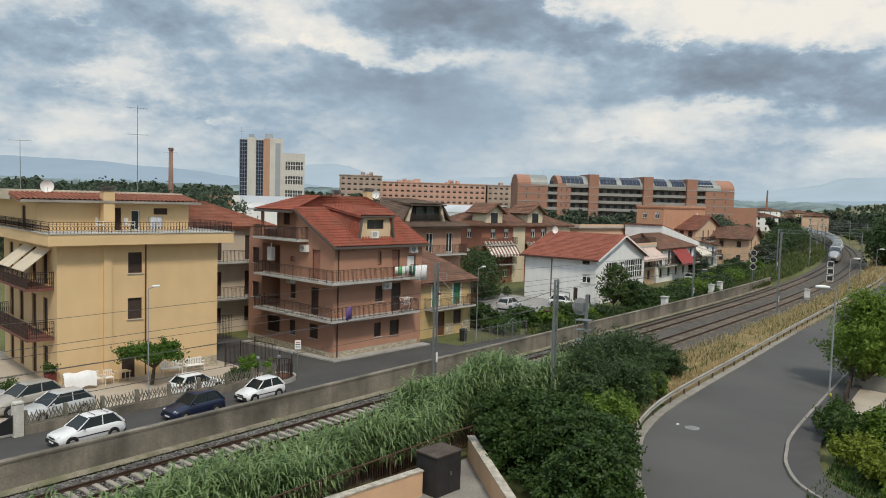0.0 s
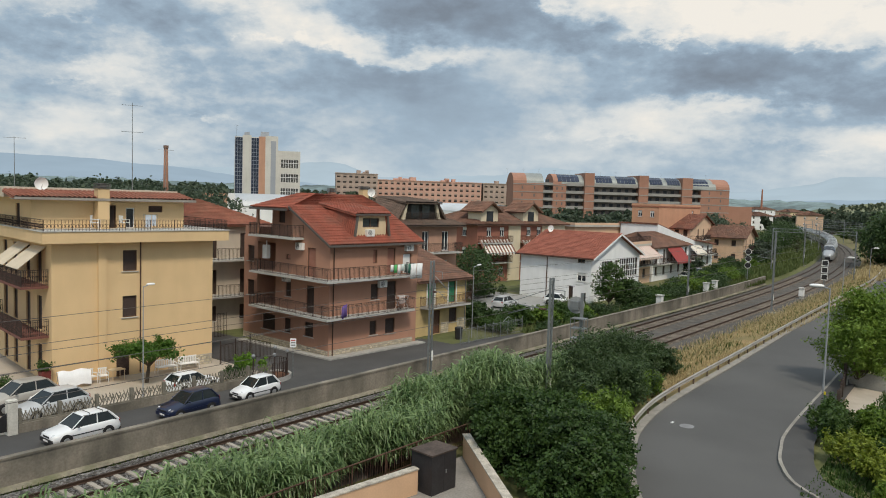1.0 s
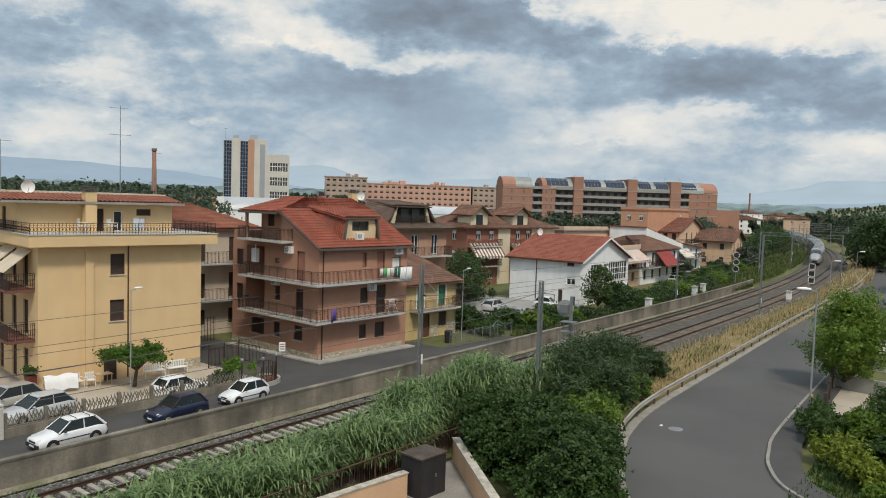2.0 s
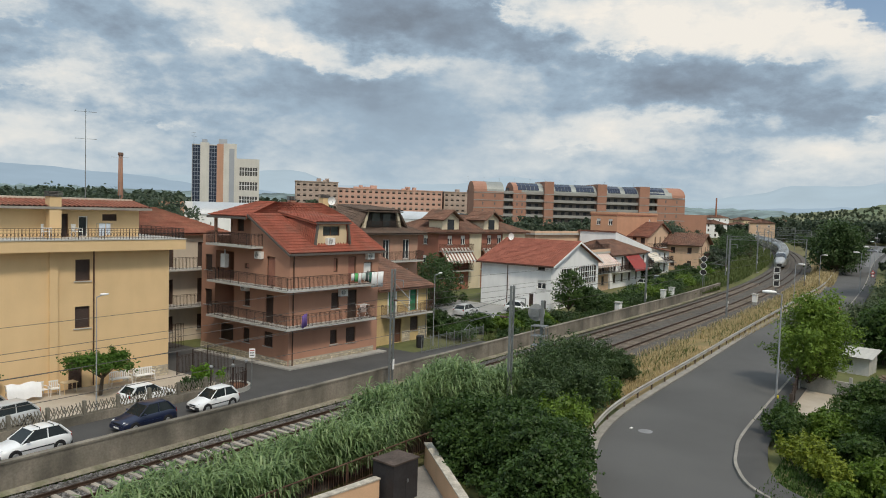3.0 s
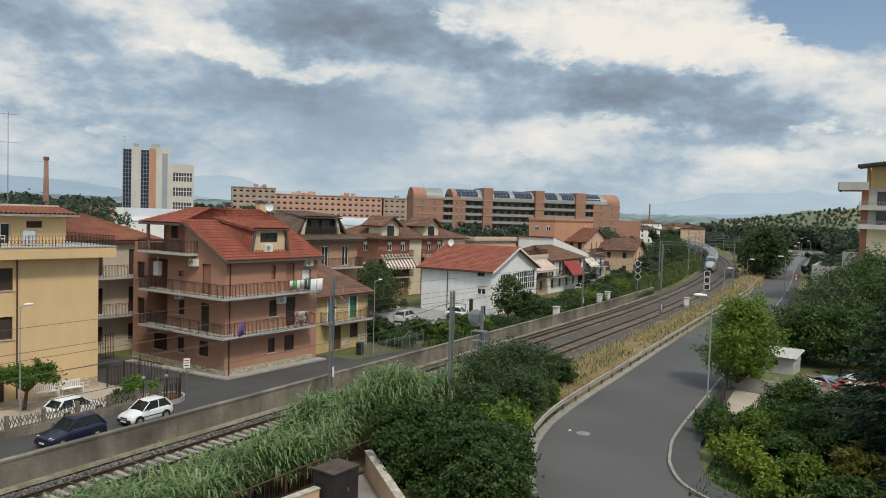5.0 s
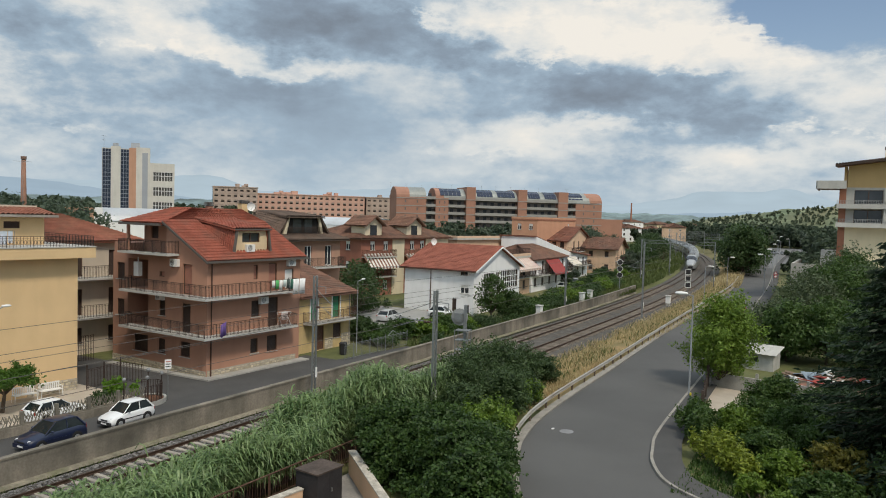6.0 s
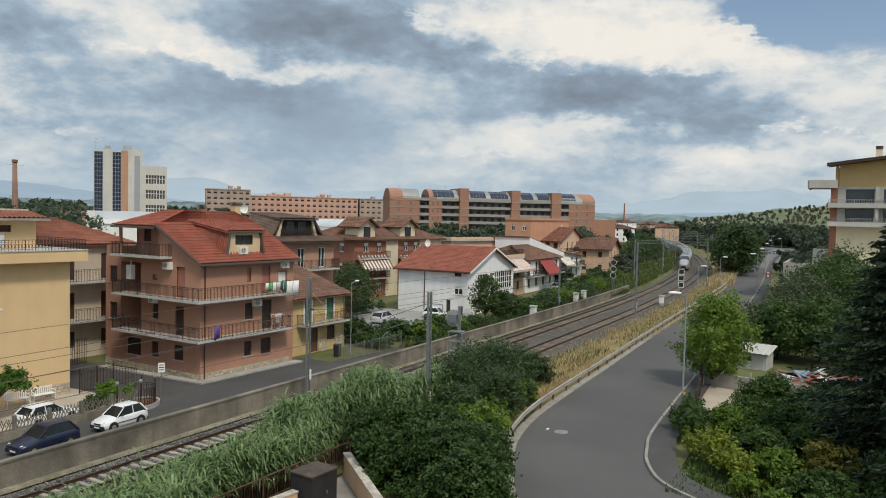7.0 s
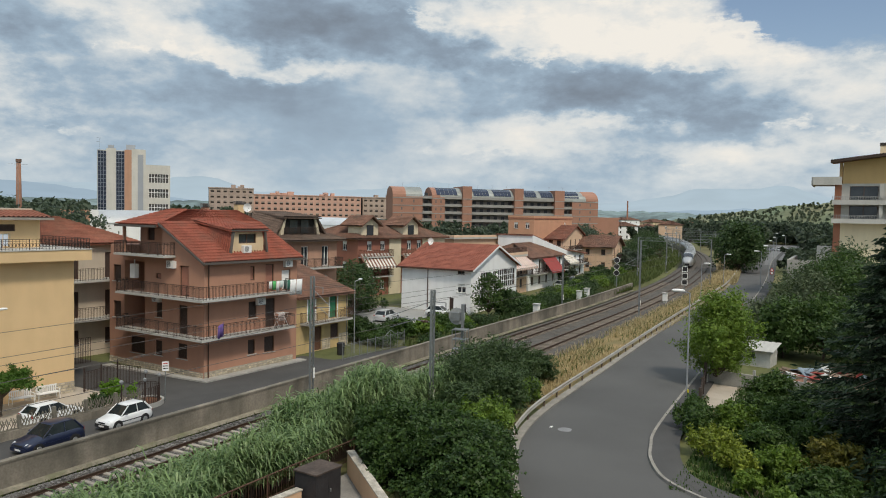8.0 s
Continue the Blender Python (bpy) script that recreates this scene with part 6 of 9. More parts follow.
BARK = mat("grey_brown_bark", (0.10, 0.075, 0.055), 0.95, 0.3, 2, 16, 0.6)
L_DARK = leaf_mat("dark_green_leaves", (0.022, 0.048, 0.014), (0.075, 0.125, 0.040))
L_MID = leaf_mat("mid_green_leaves", (0.030, 0.066, 0.014), (0.088, 0.15, 0.036))
L_BRIGHT = leaf_mat("bright_green_leaves", (0.07, 0.13, 0.016), (0.17, 0.26, 0.04))
L_ACACIA = leaf_mat("acacia_leaves", (0.08, 0.15, 0.018), (0.21, 0.31, 0.05))
L_YELLOW = leaf_mat("yellow_green_leaves", (0.12, 0.17, 0.02), (0.30, 0.35, 0.05))
L_OLIVE = leaf_mat("grey_green_leaves", (0.055, 0.080, 0.037), (0.125, 0.16, 0.08))
L_REED = leaf_mat("reed_blades", (0.042, 0.098, 0.026), (0.30, 0.41, 0.18), 0.4)
L_CONIFER = leaf_mat("conifer_needles", (0.011, 0.024, 0.012), (0.030, 0.055, 0.026))
L_THICKET = leaf_mat("thicket_leaves", (0.030, 0.055, 0.020), (0.085, 0.135, 0.050))
# lifted, bluish greens: aerial haze is painted into these leaves
L_FAR_HAZED = leaf_mat("hazed_far_leaves", (0.042, 0.064, 0.042), (0.088, 0.118, 0.070))


def tree(name, x, y, h, w, leaves_m, n, size, label, trunk_h=0.35, seed=1, clumps=14, base=0.0, shape=1.0, group="trees", aspect=0.45, up=0.45, shoot=0.4, lean=0.7, reach=1.55):
    """Tapered trunk with limbs that carry clumps of leaves."""
    rng = np.random.default_rng(seed)
    ob = thing(name, pose(x, y, base), label, "tree" if "tree" in name else "bush", group)
    g = Geo()
    th = h * trunk_h
    r0 = max(0.05, h * 0.022)
    bend = Vector((rng.uniform(-0.04, 0.04) * h, rng.uniform(-0.04, 0.04) * h, th))
    g.tube((0, 0, -0.3), bend, r0, r0 * 0.75, 8)
    cs, rs = [], []
    clumps = int(clumps * 1.5)
    for i in range(clumps):
        t = (i + 0.5) / clumps
        ang = i * 2.4 + rng.uniform(-0.4, 0.4)
        zc = th + (h - th) * (0.10 + 0.78 * t)
        prof = math.sin(math.pi * (0.16 + 0.72 * t) ** shape)
        rad = w / 2 * prof * rng.uniform(0.3, 0.95)
        c = Vector((rad * math.cos(ang), rad * math.sin(ang), zc))
        q = rng.uniform(0.7, 1.25)
        cr = np.array([w * 0.2, w * 0.2, min(w * 0.16, (h - th) * 0.18)]) * q * rng.uniform(0.75, 1.25)
        cs.append(tuple(c)), rs.append(tuple(cr))
        mid = bend.lerp(c, 0.5) + Vector((0, 0, -0.04 * h))
        g.tube(bend * 0.95, mid, r0 * 0.45, r0 * 0.28, 5)
        g.tube(mid, c, r0 * 0.28, r0 * 0.08, 5)
    part("trunk", g, BARK, ob)
    crown = quads_object("crown", leaf_quads(rng, cs, rs, n, size, up, aspect=aspect, shoot=shoot, lean=lean, reach=reach), leaves_m)
    crown.parent = ob
    return ob


def bush(x, y, w, d, h, leaves_m, n, size, label, seed=1, base=0.0, group="bushes", name="bush", up=0.45, rot=0.0, aspect=0.45):
    rng = np.random.default_rng(seed)
    ob = thing(name, pose(x, y, base, 0, 0, rot), label, "hedge" if name == "hedge" else "bush", group)
    g = Geo()
    cs, rs = [], []
    k = max(6, int(w * d * 1.3))
    for i in range(k):
        px, py = rng.uniform(-w / 2, w / 2) * 0.82, rng.uniform(-d / 2, d / 2) * 0.82
        f = 1 - 0.45 * ((2 * px / w) ** 2 + (2 * py / d) ** 2) / 2
        hz = h * f * rng.uniform(0.72, 1.0)
        c = (px, py, hz * 0.62)
        q = max(0.35, min(w, d) * 0.22)
        cs.append(c), rs.append((q * rng.uniform(0.8, 1.3), q * rng.uniform(0.8, 1.3), hz * 0.4))
        g.tube((px * 0.5, py * 0.5, -0.2), c, 0.03, 0.012, 4)
    part("stem", g, BARK, ob)
    crown = quads_object("crown", leaf_quads(rng, cs, rs, n, size, up, aspect=aspect), leaves_m)
    crown.parent = ob
    return ob


def reeds():
    """A thicket of giant reeds: upright stems with long arching blades."""
    rng = np.random.default_rng(11)
    quads = []
    n = 5600
    x = np.concatenate([rng.uniform(9.5, 47.5, 4200), rng.uniform(28.5, 38.5, 1400)])
    y = rng.uniform(21.9, 25.5, n) + 0.5 * np.sin(x * 0.9) - np.where(x > 36, (x - 36) * 0.08, 0)
    h = np.where(x < 27, 1.85, 2.1) + 0.4 * np.sin(x * 0.7 + 1.0) * np.sin(y * 1.3) + rng.normal(0, 0.25, n)
    h += 1.25 * np.exp(-((x - 33.5) / 4.6) ** 2) - np.where(x > 43, (x - 43) * 0.25, 0) - np.clip(y - 25.6, 0, 1) * 0.8
    gz = np.where(y > 23.3, -0.6, -0.1)
    for k in range(9):
        t = 0.28 + 0.72 * k / 8 + rng.uniform(-0.04, 0.04, n)
        p0 = np.stack([x, y, gz + h * t * 0.93 + 0.16 * np.sin(x * 5.1) * np.cos(y * 4.3)], 1)
        ang = rng.uniform(0, 2 * math.pi, n)
        out = np.stack([np.cos(ang), np.sin(ang), np.zeros(n)], 1)
        side = np.stack([-np.sin(ang), np.cos(ang), np.zeros(n)], 1)
        L = rng.uniform(0.5, 0.95, n)[:, None]
        w = 0.030 + 0.018 * rng.random((n, 1))
        a = p0
        b = p0 + out * L * 0.30 + np.array([0, 0, 1]) * L * 0.46
        c = p0 + out * L * 0.64 + np.array([0, 0, 1]) * L * 0.52
        d = p0 + out * L * 0.98 + np.array([0, 0, 1]) * L * rng.uniform(0.0, 0.4, (n, 1))
        for p, q, w0, w1 in ((a, b, 0.7, 1.0), (b, c, 1.0, 0.75), (c, d, 0.75, 0.08)):
            quads.append(np.stack([p - side * w * w0, p + side * w * w0, q + side * w * w1, q - side * w * w1], 1))
    ob = quads_object("reeds", np.concatenate(quads), L_REED)
    tagged(ob, "dense thicket of tall green reeds beside the track", "reeds", kind="stuff")


reeds()

# shrubs and young trees between the yard, the reeds and the road bend
for i, (x, y, h, w, b) in enumerate(((27.2, 14.4, 3.5, 4.6, -0.05), (29.6, 16.6, 3.4, 4.6, -0.05), (30.2, 14.9, 2.7, 3.2, -0.05), (32.6, 17.9, 2.5, 3.2, -0.05), (30.6, 19.4, 3.1, 4.0, -0.05), (25.0, 12.6, 3.3, 3.8, -0.05), (27.9, 18.2, 2.6, 2.8, -0.05))):
    tree("fig_tree", x, y, h, w, leaf_mat("fig_leaves", (0.015, 0.036, 0.009), (0.072, 0.132, 0.031)), 21000, 0.085, "broad-leaved fig tree growing over the yard wall", 0.12, 20 + i, 18, b, 0.8, "shrubs by the road bend", 0.6, 0.5, 0.45, 0.9, 1.4)
for i, (x, y, h, w) in enumerate(((40.2, 20.8, 3.3, 4.2), (43.4, 21.6, 3.6, 4.4), (46.6, 21.6, 3.5, 4.2), (41.4, 18.9, 2.6, 3.4), (49.6, 21.4, 2.9, 3.6), (38.0, 19.6, 2.6, 3.2), (45.4, 19.6, 2.3, 3.2), (51.8, 20.6, 2.1, 2.8))):
    tree("small_tree", x, y, h, w, L_THICKET, 9500, 0.10, "dark green bushy tree beside the railway", 0.12, 40 + i, 20, -0.3, 0.8, "trees beside the railway", 0.38, 0.3, 0.62, 1.9, 1.95)
bush(36.5, 17.6, 5.0, 2.6, 2.2, L_BRIGHT, 6000, 0.12, "light green climbing shrub behind the crash barrier", 61, -0.05)
bush(43.5, 18.6, 6.0, 1.6, 1.7, L_BRIGHT, 4500, 0.12, "light green climbing shrub behind the crash barrier", 62, -0.05)

# gardens on the inner side of the road
tree("acacia_tree", 58.6, 8.5, 7.0, 5.0, L_ACACIA, 24000, 0.12, "light green acacia tree at the roadside", 0.07, 70, 30, 0, 0.62, "trees", 0.38, 0.5, 0.45, 1.2, 1.55)
bush(44.4, 7.7, 6.0, 2.0, 1.9, L_MID, 9000, 0.09, "clipped green garden hedge along the pavement", 71, name="hedge", rot=14)
bush(38.9, 5.2, 6.0, 2.1, 1.7, L_YELLOW, 9000, 0.09, "yellow-green garden hedge along the pavement", 72, name="hedge", rot=33)
bush(34.2, 2.6, 5.0, 1.6, 1.3, L_BRIGHT, 5000, 0.10, "bright green garden hedge along the pavement", 73, name="hedge", rot=50)
for i, (x, y, h, w, m) in enumerate(((46.0, 2.6, 2.0, 3.0, L_MID), (42.0, 1.2, 2.4, 3.2, L_MID), (51.0, 2.0, 1.9, 3.2, L_DARK), (38.5, 0.2, 2.2, 3.0, leaf_mat("ochre_leaves", (0.09, 0.10, 0.02), (0.20, 0.17, 0.03))),
                                     (54.5, 0.6, 1.8, 3.4, L_DARK), (37.0, -3.0, 2.6, 4.0, L_MID), (57.5, -3.5, 3.0, 4.0, L_MID), (40.5, 3.6, 1.9, 2.8, L_MID), (44.5, 5.6, 1.8, 2.6, L_BRIGHT), (48.5, 4.6, 1.7, 2.6, L_MID), (37.5, 2.6, 1.6, 2.6, L_BRIGHT), (47.5, -1.6, 3.0, 4.4, L_MID), (53.0, 4.4, 2.2, 3.0, L_MID), (35.0, 0.6, 1.8, 3.0, L_MID))):
    tree("shrub", x, y, h, w, m, 6500, 0.11, "dense green shrub in the gardens", 0.1, 80 + i, 14, 0, 0.8, "garden shrubs")
for i, (x, y, h, w, m) in enumerate(((73.5, 5.2, 5.0, 5.0, L_MID), (75.0, 9.4, 4.0, 4.4, L_OLIVE), (78.0, 7.0, 4.6, 6.5, L_OLIVE), (74.0, 2.0, 5.6, 6.5, L_MID), (84.0, 4.0, 7.2, 7.0, L_OLIVE), (68.0, -1.0, 5.6, 6.5, L_DARK),
                                     (90.0, 4.0, 6.0, 6.5, L_DARK), (97.0, 4.2, 6.0, 6.0, L_OLIVE), (80.0, -3.0, 7.0, 7.0, L_DARK), (86.0, 0.5, 7.6, 6.0, L_MID), (100.0, 1.2, 8.6, 8.0, L_MID), (104.0, 0.5, 9.4, 8.0, L_DARK), (112.0, 1.0, 9.2, 8.0, L_OLIVE), (97.0, -4.0, 9.0, 8.0, L_DARK), (90.0, -1.5, 8.4, 7.0, L_OLIVE), (70.0, -5.0, 6.5, 6.0, L_MID), (105, 4.5, 7.0, 6.0, L_DARK), (76.0, -6.0, 6.0, 7.0, L_DARK))):
    tree("garden_tree", x, y, h, w, m, 7000, 0.17, "round grey-green olive tree in the gardens" if m is L_OLIVE else "dense dark green garden tree", 0.15, 100 + i, 16, 0, 0.8, "garden trees")


def conifer(x, y, h, w, n, seed, label="tall dark conifer with drooping branches"):
    rng = np.random.default_rng(seed)
    ob = thing("conifer", pose(x, y, 0), label, "tree", "conifers")
    g = Geo().tube((0, 0, -0.2), (0, 0, h), h * 0.02, 0.03, 8)
    pos, drc = [], []
    for i in range(120):
        t = (i + 1) / 120
        z = h * (0.06 + 0.93 * t)
        L = w / 2 * (1 - t) ** 0.8 * rng.uniform(0.7, 1.1) + 0.15
        ang = i * 2.399
        d = Vector((math.cos(ang), math.sin(ang), -0.12))
        g.tube((0, 0, z), Vector((0, 0, z)) + d * L, 0.035 * (1.2 - t), 0.01, 4)
        for k in range(max(4, int(n / 120 * (1.4 - t)))):
            f = rng.uniform(0.15, 1.0)
            p = Vector((0, 0, z)) + d * L * f
            pos.append((p.x + rng.normal(0, 0.16 * L * f + 0.03), p.y + rng.normal(0, 0.16 * L * f + 0.03), p.z - abs(rng.normal(0, 0.14))))
            drc.append((d.x + rng.normal(0, 0.5), d.y + rng.normal(0, 0.5), -0.35 + rng.normal(0, 0.25)))
    pos, drc = np.array(pos), np.array(drc)
    drc /= np.linalg.norm(drc, axis=1, keepdims=True)
    sd = np.cross(drc, rng.normal(size=drc.shape))
    sd /= np.linalg.norm(sd, axis=1, keepdims=True)
    s = rng.uniform(0.14, 0.34, (len(pos), 1))
    part("trunk", g, BARK, ob)
    c = quads_object("crown", np.stack([pos - drc * s * 0.5, pos + sd * s * 0.22, pos + drc * s, pos - sd * s * 0.22], 1), L_CONIFER)
    c.parent = ob


conifer(41.5, -2.0, 13.0, 8.6, 30000, 1)
conifer(49.0, -5.2, 12.0, 8.5, 20000, 2)
conifer(36.0, -4.6, 11.0, 8.0, 16000, 3)

# trees of the town side
SMALL = [  # x, y, height, width, kind
    (71.5, 52.0, 6.8, 7.0, 0), (66.0, 54.0, 6.2, 6.5, 0), (76.5, 55.0, 6.0, 6.0, 0), (60.5, 55.5, 6.5, 6.0, 0), (79.4, 37.8, 5.6, 4.0, 1), (81.0, 36.4, 3.4, 4.0, 0), (85.0, 37.2, 2.8, 4.2, 0),
    (61.0, 38.8, 1.9, 2.6, 1), (63.5, 37.4, 1.7, 2.8, 2), (66.5, 37.6, 2.0, 2.8, 1), (69.5, 36.6, 1.6, 2.6, 2), (57.8, 41.6, 2.4, 2.6, 0), (58.5, 44.8, 2.6, 3.2, 0), (62.0, 50.0, 2.2, 6.0, 0),
    (92.0, 37.6, 2.6, 4.4, 1), (97.0, 37.2, 3.0, 4.6, 2), (102.0, 38.4, 3.2, 4.8, 0), (107.0, 38.0, 2.6, 4.2, 1), (112.0, 39.2, 3.4, 4.6, 0), (118.0, 40.0, 3.0, 4.6, 2), (124.0, 41.2, 3.2, 4.8, 0),
    (131.0, 42.0, 3.6, 5.0, 0), (138.0, 43.0, 3.4, 5.0, 1), (146.0, 44.2, 3.6, 5.0, 0), (154.0, 43.5, 3.4, 5.0, 2), (163.0, 45.2, 4.0, 5.4, 0), (172, 47.2, 4.2, 6.0, 1), (182, 49.0, 4.4, 6.0, 0), (193, 51.5, 4.2, 6.0, 2),
    (170, 56, 8.5, 7, 0), (180, 59, 9.0, 8, 0), (192, 63, 9.5, 9, 0), (204, 66, 9.5, 9, 0), (215, 72, 9.5, 9, 0), (226, 66, 7.5, 8, 0), (240, 78, 9, 9, 0), (185, 72, 10.5, 9, 0), (205, 82, 11, 10, 0), (232, 88, 11, 10, 0)]
for i, (x, y, h, w, k) in enumerate(SMALL):
    far = x > 168
    if 90 < x < 168:
        h, w = h * 0.62, w * 0.8
    tree("garden_tree" if h > 3.9 else "shrub", x, y, h, w, (L_DARK, L_MID, L_BRIGHT)[k] if not far else L_FAR_HAZED, 2600 if not far else 2200, 0.17 if not far else 0.3,
         ("dark green tree between the houses", "green garden shrub along the railway wall", "light green garden shrub along the railway wall")[k], 0.14, 200 + i, 12, 0, 0.8, "town trees" if h > 3.9 else "garden shrubs")
for i in range(34):
    x = 128 + 6.4 * i
    r3 = random.Random(i)
    far_h = r3.uniform(3.0, 6.0) if i % 3 else r3.uniform(5.5, 8.0)
    if x < 178:
        far_h *= 0.36
    tree("garden_tree", x, track_y(x) + 9 + r3.uniform(0, 9), far_h, far_h * 1.1, (L_DARK, L_MID, L_FAR_HAZED)[i % 3], 1500, 0.24, "green tree in the gardens along the railway", 0.12, 500 + i, 9, 0, 0.8, "trees along the line")
for i in range(16):
    x = 215 + 11 * i
    tree("garden_tree", x, track_y(x) - 13 - 3 * (i % 3), 3.5 + (i % 4), 6.0, L_FAR_HAZED if i % 2 else L_MID, 1300, 0.3, "green tree on the far side of the railway", 0.12, 600 + i, 9, 0, 0.8, "trees along the line")
bush(62.0, 40.2, 8.0, 3.2, 1.7, L_DARK, 5200, 0.13, "dark unclipped hedge between street and parking area", 401, name="hedge")
bush(69.5, 38.2, 9.0, 3.4, 1.8, leaf_mat("mixed_leaves", (0.05, 0.08, 0.025), (0.16, 0.19, 0.07)), 6000, 0.13, "flowering shrubs along the parking area", 402)
bush(72.5, 53.5, 15.0, 2.2, 1.9, L_DARK, 6000, 0.14, "dark hedge behind the parking area", 403, name="hedge", rot=-6)
bush(57.2, 38.6, 3.0, 4.0, 1.5, L_MID, 2600, 0.12, "green shrubs in the small front garden", 404)
for i in range(9):
    bush(60.5 + 6.2 * i, 34.9 + 0.25 * (i % 3), 4.6, 2.2, 1.0 + 0.35 * (i % 3), (L_DARK, L_MID, L_THICKET)[i % 3], 2600, 0.12, "overgrown shrubs along the railway wall", 430 + i)
for i in range(7):
    bush(88 + 7.5 * i, 36.0 + 0.5 * i, 7.0, 3.4, 1.7 + 0.3 * (i % 3), (L_MID, L_DARK, L_BRIGHT)[i % 3], 3600, 0.15, "overgrown garden shrubs behind the railway wall", 410 + i)
tree("roadside_tree", 186.0, 23.6, 11.6, 12.0, L_DARK, 9000, 0.34, "large dark green tree beside the road", 0.12, 301, 26, 0, 0.85, "roadside trees")
tree("roadside_tree", 197.0, 25.0, 11.6, 11.0, L_DARK, 8000, 0.34, "large dark green tree beside the road", 0.12, 302, 26, 0, 0.85, "roadside trees")
tree("roadside_tree", 211.0, 27.2, 10.8, 9.0, L_DARK, 6000, 0.34, "large dark green tree beside the road", 0.12, 303, 22, 0, 0.85, "roadside trees")

# umbrella tree in the yard
rng = np.random.default_rng(8)
ut = thing("yard_tree", pose(24.6, 43.4, 0), "small flat-crowned tree in the paved yard", "tree")
g = Geo().tube((0, 0, 0), (0.15, 0, 1.1), 0.13, 0.1, 8)
cs, rs = [], []
for i in range(11):
    a = i * 2.4
    r = 1.65 * math.sqrt((i + 0.5) / 11)
    c = (r * math.cos(a), r * math.sin(a), 2.15 + 0.12 * math.sin(i * 1.7))
    g.tube((0.15, 0, 1.05), (c[0] * 0.6, c[1] * 0.6, 1.85), 0.05, 0.035, 5)
    g.tube((c[0] * 0.6, c[1] * 0.6, 1.85), c, 0.035, 0.012, 5)
    cs.append(c), rs.append((0.62, 0.62, 0.42))
part("trunk", g, BARK, ut)
cr = quads_object("crown", leaf_quads(rng, cs, rs, 6500, 0.085, 0.5), leaf_mat("yard_tree_leaves", (0.035, 0.085, 0.012), (0.10, 0.20, 0.03)))
cr.parent = ut
bush(30.6, 40.7, 1.9, 1.6, 1.5, leaf_mat("lime_leaves", (0.07, 0.16, 0.012), (0.16, 0.30, 0.03)), 2500, 0.09, "bright green bush in the planter", 90)
bush(28.9, 39.9, 1.6, 1.2, 1.0, L_DARK, 1500, 0.09, "low dark bush in the planter", 91)
bush(17.2, 46.0, 1.2, 0.8, 1.3, L_MID, 1200, 0.09, "potted plant beside the house wall", 92)


def woods(name, label, rows, material, size, seed, per=60, rise=None):
    """Far woods: many crowns in one sheet of leaf clumps. Rows: azimuth from, to, distance from, to, crown tops from, to, trees."""
    rng = np.random.default_rng(seed)
    out = []
    for a0, a1, d0, d1, h0, h1, n in rows:
        for _ in range(n):
            a, d = math.radians(rng.uniform(a0, a1)), rng.uniform(d0, d1)
            h = rng.uniform(h0, h1)
            w = h * rng.uniform(0.28, 0.45)
            c = np.array([d * math.cos(a), d * math.sin(a), rise(a, d) if rise else 0.0])
            cs = [c + np.array([rng.normal(0, w * 0.36), rng.normal(0, w * 0.36), h * f]) for f in (0.3, 0.5, 0.62, 0.74, 0.84)]
            rs = [(w * 0.55 * q, w * 0.55 * q, h * 0.17 * q) for q in (1.1, 1.1, 1.0, 0.85, 0.65)]
            out.append(leaf_quads(rng, cs, rs, per, size * d / 200, 0.4, 0.6, 0.75, 0.0))
    ob = quads_object(name, np.concatenate(out), material)
    tagged(ob, label, "woods", kind="stuff")


woods("far_woods", "dark green woods behind the houses", [(55, 80, 115, 330, 11, 15.5, 330), (73, 78, 120, 150, 15.5, 17.5, 7), (44, 56, 240, 420, 10, 15, 90), (55, 80, 400, 800, 13, 20, 160), (28, 55, 600, 950, 11, 18, 160)], L_FAR_HAZED, 0.46, 1, 420)
woods("far_woods", "dark trees between the apartment blocks", [(18, 46, 225, 290, 7, 11, 120), (34, 47, 150, 230, 6, 8.5, 50), (22, 36, 140, 200, 6, 8.5, 40), (10, 20, 420, 620, 5, 9, 120), (8, 26, 620, 900, 8, 13, 130)], L_FAR_HAZED, 0.46, 2, 300)
woods("far_woods", "dark pines and trees beyond the road", [(-4, 3.0, 240, 420, 8, 12.0, 90), (-4, 9, 405, 480, 8, 13.0, 110), (-12, 1.0, 125, 240, 8, 12, 60), (-4, 11, 420, 570, 7, 13, 150), (1.5, 4.5, 150, 215, 4, 7, 18)], L_FAR_HAZED, 0.46, 3, 300)
# scrub greens are paled in the colour itself to give distance haze
woods("hillside_scrub", "dark scrub and trees scattered over the hillside", [(-12, 11, 600, 735, 2, 5.0, 800)], leaf_mat("hazed_hill_scrub", (0.095, 0.125, 0.080), (0.155, 0.18, 0.11)), 0.2, 4, 50, lambda a, d: max(0.0, (d - 585) / 145) * max(4.0, 30 - max(0.0, math.degrees(a)) * 1.7))


